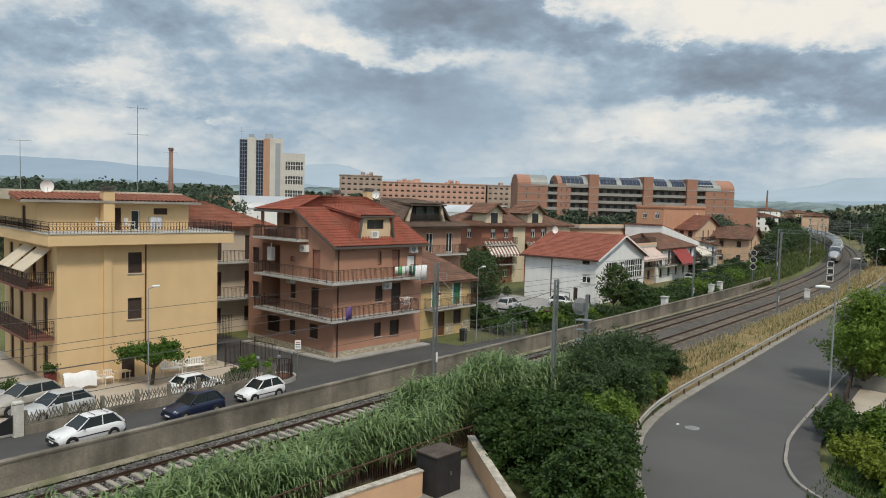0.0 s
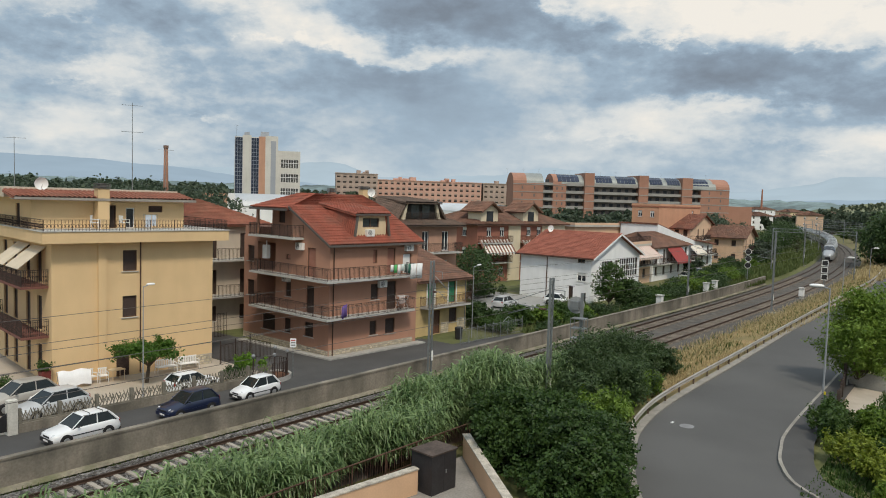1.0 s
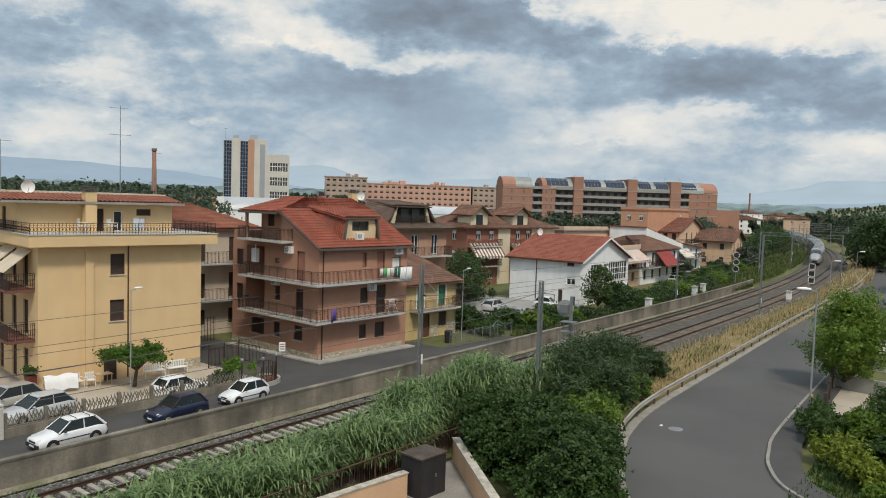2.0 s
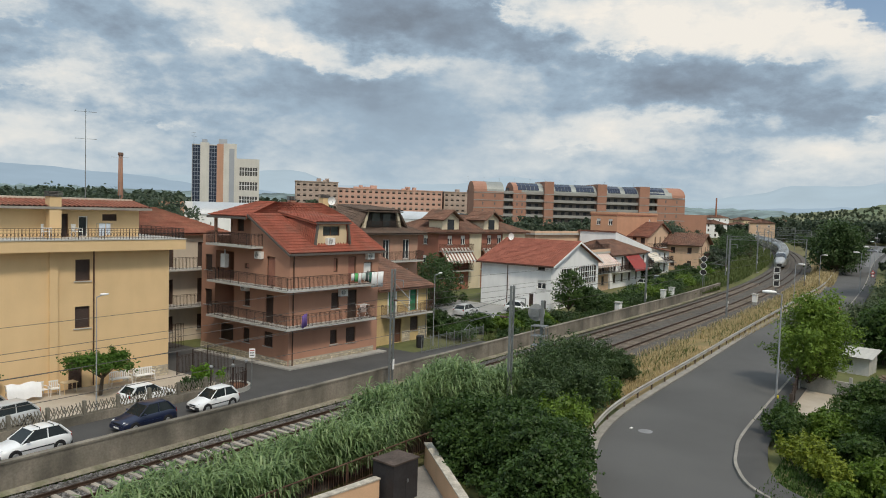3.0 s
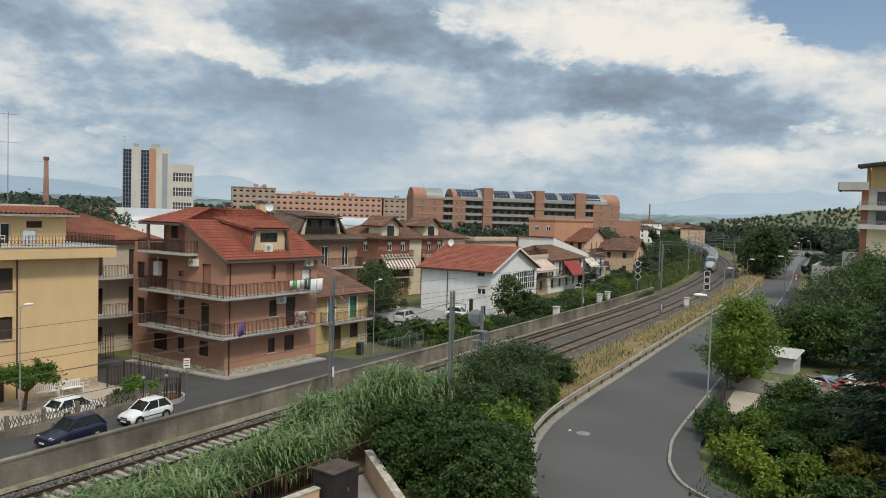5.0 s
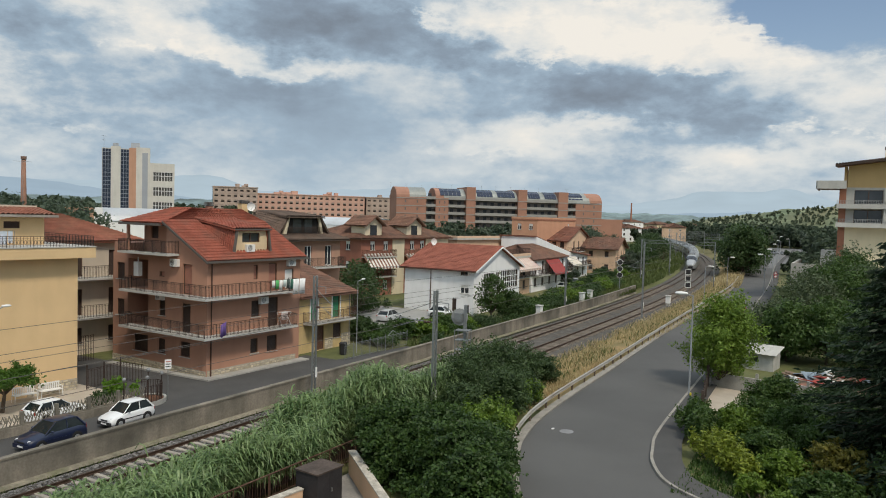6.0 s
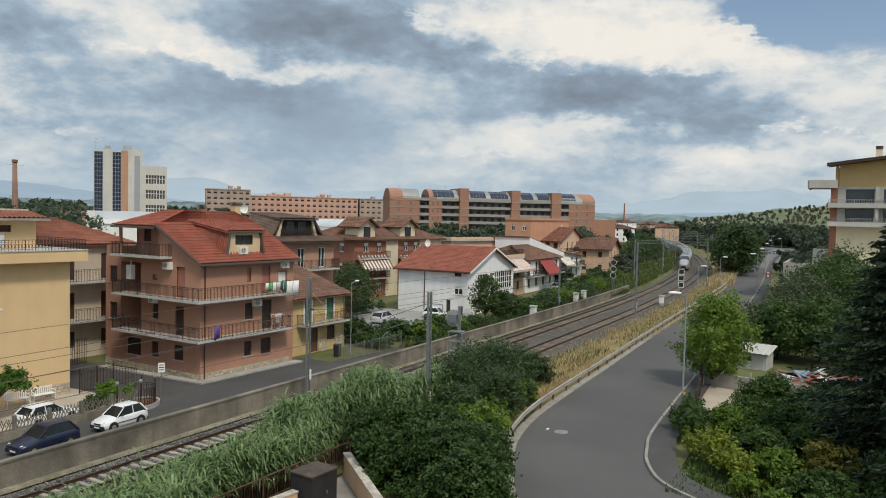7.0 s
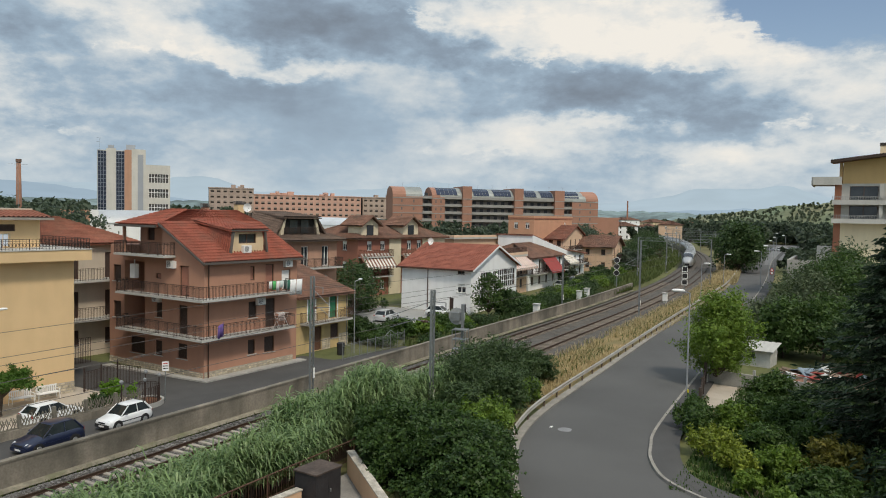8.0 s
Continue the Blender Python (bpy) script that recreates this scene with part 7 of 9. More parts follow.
def grass(name, label, n, region, h0, h1, material, seed, tuft=0.12):
    """Tufts of narrow blades; region(rng, n) gives their feet."""
    rng = np.random.default_rng(seed)
    p = region(rng, n)
    n = len(p)
    ang = rng.uniform(0, 6.28, n)
    lean = np.stack([np.cos(ang), np.sin(ang), np.zeros(n)], 1) * rng.uniform(0.1, 0.7, (n, 1))
    side = np.stack([-np.sin(ang), np.cos(ang), np.zeros(n)], 1)
    h = rng.uniform(h0, h1, (n, 1))
    w = tuft * rng.uniform(0.3, 1.0, (n, 1))
    top = p + (lean + np.array([0, 0, 1])) * h
    ob = quads_object(name, np.stack([p - side * w, p + side * w, top + side * w * 0.25, top - side * w * 0.25], 1), material)
    tagged(ob, label, "grass", kind="stuff")


def verge(lo, hi, x0, x1, bias=1.0):
    def f(rng, n):
        x = x0 + (x1 - x0) * rng.random(n) ** bias
        d = rng.uniform(lo, hi, n)
        y = np.array([track_y(v) for v in x]) + d
        z = np.array([ground_z(a, b) for a, b in zip(x, d)])
        # patchy growth
        keep = np.array([noise_at(a, b, 0.35, 2.0) + noise_at(a, b, 0.09, 5.0) for a, b in zip(x, d)]) > rng.uniform(-0.6, 0.5, n)
        return np.stack([x, y, z - 0.02], 1)[keep]
    return f


L_STRAW = leaf_mat("dry_straw", (0.32, 0.245, 0.12), (0.60, 0.50, 0.29), 0.8)
L_WEED = leaf_mat("verge_weeds", (0.06, 0.09, 0.025), (0.14, 0.17, 0.055), 0.7)
grass("dry_grass", "dry yellow grass between the railway and the road", 70000, verge(-12.2, -7.2, 46, 180, 1.6), 0.06, 0.42, L_STRAW, 1, 0.05)
grass("dry_grass", "taller dry grass in clumps along the ballast", 13000, verge(-9.2, -6.3, 48, 190, 1.5), 0.2, 0.7, L_STRAW, 8, 0.05)
grass("verge_weeds", "green weeds along the ballast", 13000, verge(-11.0, -6.4, 48, 190, 1.6), 0.08, 0.5, L_WEED, 2, 0.08)
grass("dry_grass", "tall dry grass at the far roadside", 9000, verge(-13.0, -8.0, 150, 260), 0.4, 1.3, L_STRAW, 3, 0.16)
grass("verge_weeds", "green weeds at the foot of the wall", 3500, lambda r, n: np.stack([r.uniform(8, 70, n), 32.72 - r.random(n) ** 2 * 0.55, np.full(n, -0.6)], 1), 0.06, 0.3, L_WEED, 4, 0.05)
grass("verge_weeds", "tall weeds behind the railway wall", 9000, lambda r, n: np.stack([r.uniform(58, 128, n), 33.3 + r.random(n) ** 1.4 * 3.6, np.full(n, -0.02)], 1), 0.2, 0.8, L_WEED, 6, 0.09)
grass("verge_weeds", "rank weeds along the far stretch of the line", 14000, verge(2.9, 13.0, 128, 300, 1.2), 0.3, 1.2, L_WEED, 7, 0.22)
grass("lawn", "green garden grass", 30000, lambda r, n: np.stack([r.uniform(34, 62, n), r.uniform(-8, 7.0, n), np.full(n, -0.07)], 1), 0.08, 0.3, L_MID, 5, 0.08)

# ---------------------------------------------------------------- paved areas and walls
def sheet(name, pts, z, material, label, category):
    g = Geo()
    g.v = [(x, y, z) for x, y in pts]
    g.f = [tuple(range(len(pts)))]
    return single(name, g, material, label, category, kind="structure")


sheet("road_side_street", [(-30, 33.05), (58, 33.05), (58, 36.4), (49.0, 37.6), (49.0, 41.0), (37.8, 41.8), (37.6, 70), (31.6, 70), (31.6, 38.9), (-30, 38.9)], 0.012, ASPHALT_DARK, "dark patched asphalt side street along the railway wall", "street")
sheet("pavement_yard", [(-6, 38.95), (31.55, 38.95), (31.55, 60), (-6, 60)], 0.02, PAVING, "beige paved front yard of the yellow house", "yard")
sheet("pavement_parking", [(64.5, 44.5), (81.4, 41.0), (81.4, 56), (64.5, 56)], 0.02, mat("pale_parking_asphalt", (0.30, 0.295, 0.28), 0.9, 0.1, 0.4, 12, 0.2), "pale asphalt parking area beside the white house", "parking area")
sheet("pavement_forecourt", [(225, 4), (420, 4), (420, 52), (300, 36), (225, 26)], 0.035, mat("forecourt_asphalt", (0.16, 0.16, 0.16), 0.9, 0.1, 0.2, 6, 0.1), "grey forecourt at the end of the road", "forecourt")
sheet("pavement_courtyard", [(4, 9), (18.5, 9), (22.2, 13.6), (28.2, 20.6), (4, 20.6)], 0.0, mat("courtyard_concrete", (0.27, 0.25, 0.225), 0.92, 0.2, 0.6, 10, 0.2, dirt=(0.12, 0.11, 0.10), dirt_amount=0.7), "pale concrete courtyard floor", "courtyard")
g = Geo()
g.add([(37.2, 40.0, 0.013), (47.6, 39.4, 0.013), (47.6, 40.3, 0.013), (37.8, 40.85, 0.013), (36.9, 51, 0.013), (37.6, 51, 0.013),
       (37.2, 40.0, 0.12), (47.6, 39.4, 0.12), (47.6, 40.3, 0.12), (37.8, 40.85, 0.12), (36.9, 51, 0.12), (37.6, 51, 0.12)],
      [(6, 7, 8, 9), (6, 9, 11, 10), (0, 1, 7, 6), (0, 6, 10, 4), (1, 2, 8, 7)])
single("pavement_apron", g, CONCRETE, "pale concrete apron round the salmon house", "pavement", kind="structure")


def railway_wall():
    g = Geo()
    xs = [-30, -10, 0, 10, 20, 30, 40, 50, 60, 70, 80, 90, 100, 110, 120, 130]
    ribbon(g, xs, [(2.6, -0.64), (2.6, 0.86), (2.56, 0.87), (2.56, 0.97), (2.9, 0.97), (2.9, 0.87), (2.86, 0.86), (2.86, -0.2)])
    single("railway_wall", g, CONCRETE_WALL, "stained grey concrete wall between street and railway", "wall", kind="structure")
    g = Geo()
    ribbon(g, xs[1:], [(2.597, -0.66), (2.597, -0.27), (2.38, -0.3), (2.3, -0.42)])
    single("ground_strip", g, mat("pale_duct", (0.24, 0.215, 0.165), 0.95, 0.25, 1.4, 7, 0.4, dirt=(0.12, 0.13, 0.06), dirt_amount=0.7), "pale stony strip at the foot of the wall", "ground strip", kind="structure")


railway_wall()
g = Geo()
xs = list(range(44, 232, 4))
base = len(g.v)
for x in xs:
    p, d, s = track_frame(x)
    edge = min(ROAD_LEFT, key=lambda q: abs(q.x - x))
    lim = edge.y + 0.45 + (x - edge.x) * 0.05 - p.y
    for k in range(6):
        o = -7.25 + (lim + 7.25) * k / 5
        g.v.append((p.x, p.y + o, ground_z(x, o) + 0.05 + 0.05 * noise_at(x, k, 0.4)))
for i in range(len(xs) - 1):
    for k in range(5):
        a = i * 6 + k
        g.f.append((a, a + 6, a + 7, a + 1))
single("ground_verge", g, mat("dry_verge_soil", (0.27, 0.185, 0.085), 0.95, 0.22, 0.35, 6, 0.5, dirt=(0.16, 0.15, 0.06), dirt_amount=0.6), "dry tan verge between railway and road", "verge", kind="structure", smooth=True)

LATTICE = mat("mossy_cast_concrete", (0.175, 0.16, 0.13), 0.95, 0.2, 1.5, 12, 0.3, streak=0.3)


def yard_fence():
    f = thing("yard_fence", pose(15.1, 38.75, 0, 0, 0, -1.0), "low yard wall topped by branch-patterned cast concrete panels", "fence")
    part("base_wall", Geo().box(0, 15.6, -0.12, 0.12, -0.05, 0.48), CONCRETE_WALL, f)
    rng = random.Random(4)
    for k in range(8):
        u0 = 0.1 + 1.94 * k
        part("post", Geo().box(u0 - 0.1, u0 + 0.06, -0.1, 0.1, 0.48, 1.25), LATTICE, f)
        g = Geo()
        g.box(u0 + 0.06, u0 + 1.84, -0.05, 0.05, 0.48, 0.56)
        for i in range(9):
            a = u0 + 0.1 + 0.195 * i
            j = rng.uniform(-0.04, 0.04)
            p, q, r2 = (a, 0, 0.55), (a + 0.1 + j, 0, 0.8), (a - 0.02 + j, 0, 1.15 + rng.uniform(-0.05, 0.06))
            g.tube(p, q, 0.035, 0.03, 5).tube(q, r2, 0.03, 0.026, 5).tube(q, (a + 0.22 + j, 0, 1.1 + rng.uniform(-0.06, 0.06)), 0.028, 0.024, 5)
            g.tube((a + 0.02, 0, 0.72), (a - 0.09, 0, 0.95), 0.024, 0.02, 5)
        part("panel", g, LATTICE, f)
    # curved gate wing at the street corner
    g = Geo()
    n = 10
    top = [(-2.6 + 2.6 * i / n, 1.55 - 0.75 * math.sin(math.pi * i / n)) for i in range(n + 1)]
    for (a, za), (b, zb) in zip(top[:-1], top[1:]):
        g.add([(a, -0.03, 0.2), (b, -0.03, 0.2), (b, -0.03, zb), (a, -0.03, za), (a, 0.03, 0.2), (b, 0.03, 0.2), (b, 0.03, zb), (a, 0.03, za)],
              [(0, 1, 2, 3), (7, 6, 5, 4), (3, 2, 6, 7)])
    part("gate", g, mat("black_sheet_metal", (0.02, 0.02, 0.022), 0.5, 0.1), f, "black sheet-metal gate with a dipped top")
    part("gate_post", Geo().box(-0.5, -0.05, -0.2, 0.2, -0.05, 1.75), mat("worn_white_plaster", (0.55, 0.53, 0.48), 0.9, 0.15, 1, 10, 0.2, streak=0.3), f)
    part("gate_post", Geo().box(-3.0, -2.6, -0.2, 0.2, -0.05, 1.75), mat("worn_white_plaster", (0.55, 0.53, 0.48)), f)
    # planter with iron railing at the side street
    p = thing("planter", pose(30.6, 37.9, 0), "curved planter wall with black iron railing and globe lamps", "planter")
    g = Geo()
    ring = [(1.7 * math.cos(t), 1.25 * math.sin(t) + 0.9) for t in [math.radians(a) for a in range(-110, 61, 17)]]
    for x0, y0 in ring:
        g.v += [(x0, y0, 0), (x0, y0, 0.32), (x0 * 0.86, y0 * 0.86, 0.32), (x0 * 0.86, y0 * 0.86, 0)]
    for i in range(len(ring) - 1):
        for j in range(3):
            c = 4 * i + j
            g.f.append((c, c + 4, c + 5, c + 1))
    part("planter_wall", g, CONCRETE, p)
    part("soil", Geo().add([(x * 0.85, y * 0.85, 0.25) for x, y in ring], [tuple(range(len(ring)))]), mat("planter_soil", (0.13, 0.06, 0.035), 0.95, 0.3), p)
    part("railing", railing_geo([(x * 0.78, y * 0.78 + 0.1, 0.2) for x, y in ring], 1.1, 0.16, r=0.016), IRON, p, kind="stuff")
    for x, y in ((-1.6, 0.4), (1.0, 0.2), (-0.4, -0.2), (1.1, 1.6)):
        g = Geo().tube((x, y, 0), (x, y, 1.75), 0.04, n=6)
        ob = part("lamp_post", g, IRON, p)
        part("globe", Geo().ball((x, y, 1.88), 0.13), mat("clear_globe", (0.24, 0.25, 0.26), 0.15, 0.05, spec=0.6), ob, smooth=True)
    # iron gate between the houses
    q = thing("iron_gate", pose(30.9, 44.6, 0, 0, 0, 10), "black iron gate and railing beside the yellow house", "gate")
    part("railing", railing_geo([(0, 0, 0.05), (3.0, 0, 0.05), (3.0, -2.0, 0.05)], 1.3, 0.13, r=0.016), IRON, q, kind="stuff")
    for x in (0, 1.5, 3.0):
        part("post", Geo().tube((x, 0, 0), (x, 0, 1.7), 0.05), IRON, q)
    q = thing("iron_gate", pose(33.2, 53.2, 0, 0, 0, -5), "black iron gate with yellow trim behind the houses", "gate")
    part("railing", railing_geo([(0, 0, 0.05), (4.0, 0, 0.05)], 2.0, 0.14, r=0.02), IRON, q, kind="stuff")
    part("gate_post", Geo().box(0.8, 1.1, -0.15, 0.15, 0, 2.3).box(2.2, 2.5, -0.15, 0.15, 0, 2.3), mat("yellow_gate_paint", (0.55, 0.45, 0.05), 0.6), q)


yard_fence()

# ---------------------------------------------------------------- yard furniture
def plastic_chair(m, w=0.55, label="white plastic garden chair", name="garden_chair"):
    ob = thing(name, m, label + " in the yard", "bench" if w > 1 else "chair", "yard seats")
    part("seat", Geo().box(-w / 2, w / 2, -0.25, 0.25, 0.42, 0.46), WHITE_PLASTIC, ob)
    g = Geo().box(-w / 2, w / 2, 0.22, 0.26, 0.82, 0.9)
    n = max(4, round(w / 0.12))
    for i in range(n):
        u = -w / 2 + w * (i + 0.5) / n
        g.box(u - 0.03, u + 0.03, 0.225, 0.255, 0.46, 0.82)
    part("backrest", g, WHITE_PLASTIC, ob)
    for x in (-w / 2 + 0.03, w / 2 - 0.03):
        for y in (-0.22, 0.22):
            part("leg", Geo().tube((x, y, 0.43), (x * 1.05, y * 1.1, 0), 0.025, 0.02, 5), WHITE_PLASTIC, ob)
        part("armrest", Geo().box(x - 0.03, x + 0.03, -0.25, 0.24, 0.63, 0.66).box(x - 0.02, x + 0.02, -0.25, -0.21, 0.46, 0.63), WHITE_PLASTIC, ob)
    return ob


for x, y, w, r in ((22.1, 45.55, 0.55, 8), (22.75, 45.35, 0.55, -12), (26.85, 44.9, 1.35, -7), (28.45, 44.75, 1.35, -7)):
    plastic_chair(pose(x, y, 0.02, 0, 0, r), w, "white plastic garden bench" if w > 1 else "white plastic garden chair", "garden_bench" if w > 1 else "garden_chair")
tb = thing("garden_table", pose(23.6, 45.3, 0.02), "small cream plastic table in the yard", "table")
part("tabletop", Geo().box(-0.45, 0.45, -0.35, 0.35, 0.68, 0.72), STUCCO_CREAM, tb)
for x in (-0.38, 0.38):
    for y in (-0.28, 0.28):
        part("leg", Geo().tube((x, y, 0), (x, y, 0.68), 0.025), STUCCO_CREAM, tb)
rk = thing("drying_rack", pose(20.9, 45.4, 0.02, 0, 0, -6), "drying rack draped with a white sheet", "drying rack")
g = Geo()
for x in (-0.9, 0.9):
    g.tube((x, -0.35, 0), (x, 0.2, 1.05), 0.014).tube((x, 0.35, 0), (x, -0.2, 1.05), 0.014)
part("rack", g, STEEL, rk)
g = Geo()
for i in range(13):
    for k, (y, z) in enumerate(((-0.42, 0.2), (-0.36, 0.65), (-0.2, 1.08), (0.1, 1.06))):
        g.v.append((-0.95 + 1.9 * i / 12, y + 0.03 * math.sin(i * 1.7 + k), z + 0.05 * math.sin(i * 0.9)))
for i in range(12):
    for k in range(3):
        a = i * 4 + k
        g.f.append((a, a + 4, a + 5, a + 1))
part("sheet", g, mat("white_sheet", (0.78, 0.78, 0.79), 0.9, 0.05), rk, smooth=True)
pt = thing("planter_pot", pose(19.6, 46.3, 0.02), "tall dark red planter with a plant", "planter")
part("pot", Geo().tube((0, 0, 0), (0, 0, 1.1), 0.34, 0.38, 4), mat("dark_red_pot", (0.16, 0.035, 0.03), 0.6), pt)
cr = quads_object("plant", leaf_quads(np.random.default_rng(3), [(0, 0, 1.3)], [(0.4, 0.4, 0.3)], 500, 0.08), L_MID)
cr.parent = pt
# potted trellis beside the door
tr = thing("trellis_screen", pose(24.0, 45.75, 0.02, 0, 0, -7), "dark lattice screen beside the house door", "screen")
g = Geo()
for i in range(9):
    g.tube((-0.1 + 0.0 * i, -0.06, 0.1 + 0.24 * i), (0.35, -0.06, 0.34 + 0.22 * i), 0.014, n=4).tube((0.35, -0.06, 0.1 + 0.24 * i), (-0.1, -0.06, 0.34 + 0.22 * i), 0.014, n=4)
part("lattice", g, IRON, tr)
# chairs and laundry on the roof terrace
M = YELLOW.matrix_basis
for u in (2.9, 4.75):
    plastic_chair(M @ pose(u, 0.9, 9.66, 0, 0, 20 * u), 0.55, "white plastic garden chair", "garden_chair")
ch = thing("clothes_rail", M @ pose(6.5, 0.9, 9.66), "white cloths drying on the roof terrace", "laundry")
part("cloth", Geo().box(-0.35, 0.05, -0.02, 0.0, 0.1, 0.95).box(0.12, 0.4, 0.02, 0.04, 0.2, 0.95), mat("pale_blue_cloth", (0.5, 0.55, 0.62), 0.9, 0.15, 3), ch)
part("bar", Geo().tube((-0.5, 0, 0.97), (0.5, 0, 0.97), 0.012).tube((-0.5, 0, 0), (-0.5, 0, 0.97), 0.012).tube((0.5, 0, 0), (0.5, 0, 0.97), 0.012), STEEL, ch)

# ---------------------------------------------------------------- cars
TYRE = mat("tyre_rubber", (0.018, 0.018, 0.019), 0.85, 0.2, 4, 20, 0.1)
RIM = mat("grey_wheel_rim", (0.38, 0.39, 0.40), 0.4, 0.1, 4, 20, 0.0, metal=0.6)
CARGLASS = mat("car_glass", (0.016, 0.022, 0.024), 0.05, 0.2, 1, 9, 0.0, spec=0.35)
BLACK_TRIM = mat("black_trim", (0.025, 0.025, 0.027), 0.6, 0.1, 3, 20, 0.05)
HEADLIGHT = mat("headlight_glass", (0.62, 0.64, 0.66), 0.12, 0.05, 3, 20, 0.0, spec=0.7)
TAILLIGHT = mat("tail_light_red", (0.32, 0.018, 0.015), 0.2, 0.1, 3, 20, 0.0, spec=0.6)


def loft(rings, cap=True):
    g = Geo()
    n = len(rings[0])
    for r in rings:
        g.v += [tuple(p) for p in r]
    for i in range(len(rings) - 1):
        for j in range(n):
            a, b = i * n + j, i * n + (j + 1) % n
            g.f.append((a, b, b + n, a + n))
    if cap:
        g.f.append(tuple(range(n))[::-1])
        g.f.append(tuple(range((len(rings) - 1) * n, len(rings) * n)))
    return g


def paint(name, col):
    return mat(name, col, 0.28, 0.03, 0.8, 6, 0.0, spec=0.6, dirt=tuple(c * 0.8 for c in col), dirt_amount=0.3)


def car(m, L, W, H, colour, label, bumper=None, roof=None, suv=False, rack=False):
    """A hatchback: nose towards -x."""
    ob = thing("car", m @ Matrix.Scale(0.88, 4), label, "car", "parked cars")
    hw = W / 2
    k = L / 3.8
    belt = H * (0.62 if not suv else 0.66)
    st = [(0.0, 0.30, belt * 0.62, 0.80), (0.06, 0.22, belt * 0.72, 0.88), (0.35, 0.20, belt * 0.80, 0.97), (0.95, 0.19, belt * 0.93, 1.0), (1.3, 0.19, belt, 1.0),
          (2.4, 0.19, belt * 1.02, 1.0), (3.3, 0.2, belt * 1.04, 0.99), (3.68, 0.24, belt * 1.02, 0.95), (3.8, 0.32, belt * 0.85, 0.90)]
    rings = []
    for x, zb, zt, f in st:
        w = hw * f
        x = x * k - L / 2
        rings.append([(x, -w * 0.90, zb), (x, -w * 0.99, zb + 0.12), (x, -w, (zb + zt) / 2), (x, -w * 0.97, zt - 0.10), (x, -w * 0.86, zt), (x, 0, zt + 0.03),
                      (x, w * 0.86, zt), (x, w * 0.97, zt - 0.10), (x, w, (zb + zt) / 2), (x, w * 0.99, zb + 0.12), (x, w * 0.90, zb)])
    body = part("body", loft(rings), colour, ob, smooth=True)
    # glasshouse and roof
    gl = [(1.02, 1.0, belt * 0.93), (1.78, 0.0, H - 0.05), (3.18, 0.0, H - 0.05), (3.70, 1.0, belt * 0.98)]
    x0, x1, x2, x3 = (v[0] * k - L / 2 for v in gl)
    wb, wt = hw * 0.90, hw * 0.70
    g = Geo().add([(x0, -wb, belt * 0.92), (x3, -wb, belt * 0.96), (x3, wb, belt * 0.96), (x0, wb, belt * 0.92), (x1, -wt, H - 0.05), (x2, -wt, H - 0.05), (x2, wt, H - 0.05), (x1, wt, H - 0.05)],
                  [(0, 1, 5, 4), (1, 2, 6, 5), (2, 3, 7, 6), (3, 0, 4, 7), (4, 5, 6, 7)])
    part("glass", g, CARGLASS, ob)
    rr = []
    for x, w, z in ((x1 - 0.05, wt * 0.96, H - 0.06), (x1 + 0.2, wt * 1.02, H - 0.012), ((x1 + x2) / 2, wt * 1.03, H), (x2 - 0.1, wt * 1.02, H - 0.015), (x2 + 0.1, wt * 0.98, H - 0.07)):
        rr.append([(x, -w, z - 0.04), (x, -w * 0.8, z), (x, 0, z + 0.012), (x, w * 0.8, z), (x, w, z - 0.04)])
    part("roof", loft(rr), roof or colour, ob, smooth=True)
    for s in (-1, 1):
        for a, b, r in (((x0, wb), (x1, wt), 0.035), ((x3, wb), (x2, wt), 0.07), (((x1 + x2) / 2 - 0.02, wb), ((x1 + x2) / 2 + 0.02, wt), 0.035)):
            part("pillar", Geo().tube((a[0], s * a[1] * 1.003, belt * 0.94), (b[0], s * b[1] * 1.003, H - 0.06), r, r * 0.8, 6), colour, ob)
        part("mirror", Geo().ball((x0 + 0.32, s * (hw + 0.07), belt + 0.07), 0.09, 8, 5, 0.75), colour if not bumper else BLACK_TRIM, ob, smooth=True)
        part("headlight", Geo().ball((-L / 2 + 0.17, s * hw * 0.66, belt * 0.66), 0.15, 8, 5, 0.7), HEADLIGHT, ob, smooth=True)
        part("tail_light", Geo().box(L / 2 - 0.16, L / 2 - 0.01, s * hw * 0.80 - 0.07, s * hw * 0.80 + 0.07, belt * 0.72, belt * 1.02), TAILLIGHT, ob)
        part("side_strip", Geo().box(-L / 2 + 0.95 * k, L / 2 - 1.05 * k, s * (hw + 0.004) - 0.012, s * (hw + 0.004) + 0.012, belt * 0.55, belt * 0.61), bumper or colour, ob)
    rw = 0.29 if not suv else 0.34
    for x in (-L / 2 + 0.72 * k, L / 2 - 0.74 * k):
        for s in (-1, 1):
            y = s * (hw - 0.10)
            part("wheel_arch", Geo().tube((x, y - s * 0.02, rw + 0.02), (x, s * (hw + 0.006), rw + 0.02), rw + 0.07, rw + 0.06, 16), BLACK_TRIM, ob)
            wh = part("wheel", Geo().tube((x, y - s * 0.08, rw), (x, s * (hw + 0.015), rw), rw, rw * 0.96, 18), TYRE, ob)
            part("rim", Geo().tube((x, s * (hw + 0.01), rw), (x, s * (hw + 0.022), rw), rw * 0.64, rw * 0.6, 14), RIM, wh)
    part("front_bumper", Geo().box(-L / 2 - 0.03, -L / 2 + 0.16, -hw * 0.84, hw * 0.84, 0.24, 0.46), bumper or colour, ob)
    part("rear_bumper", Geo().box(L / 2 - 0.14, L / 2 + 0.03, -hw * 0.88, hw * 0.88, 0.26, 0.5), bumper or colour, ob)
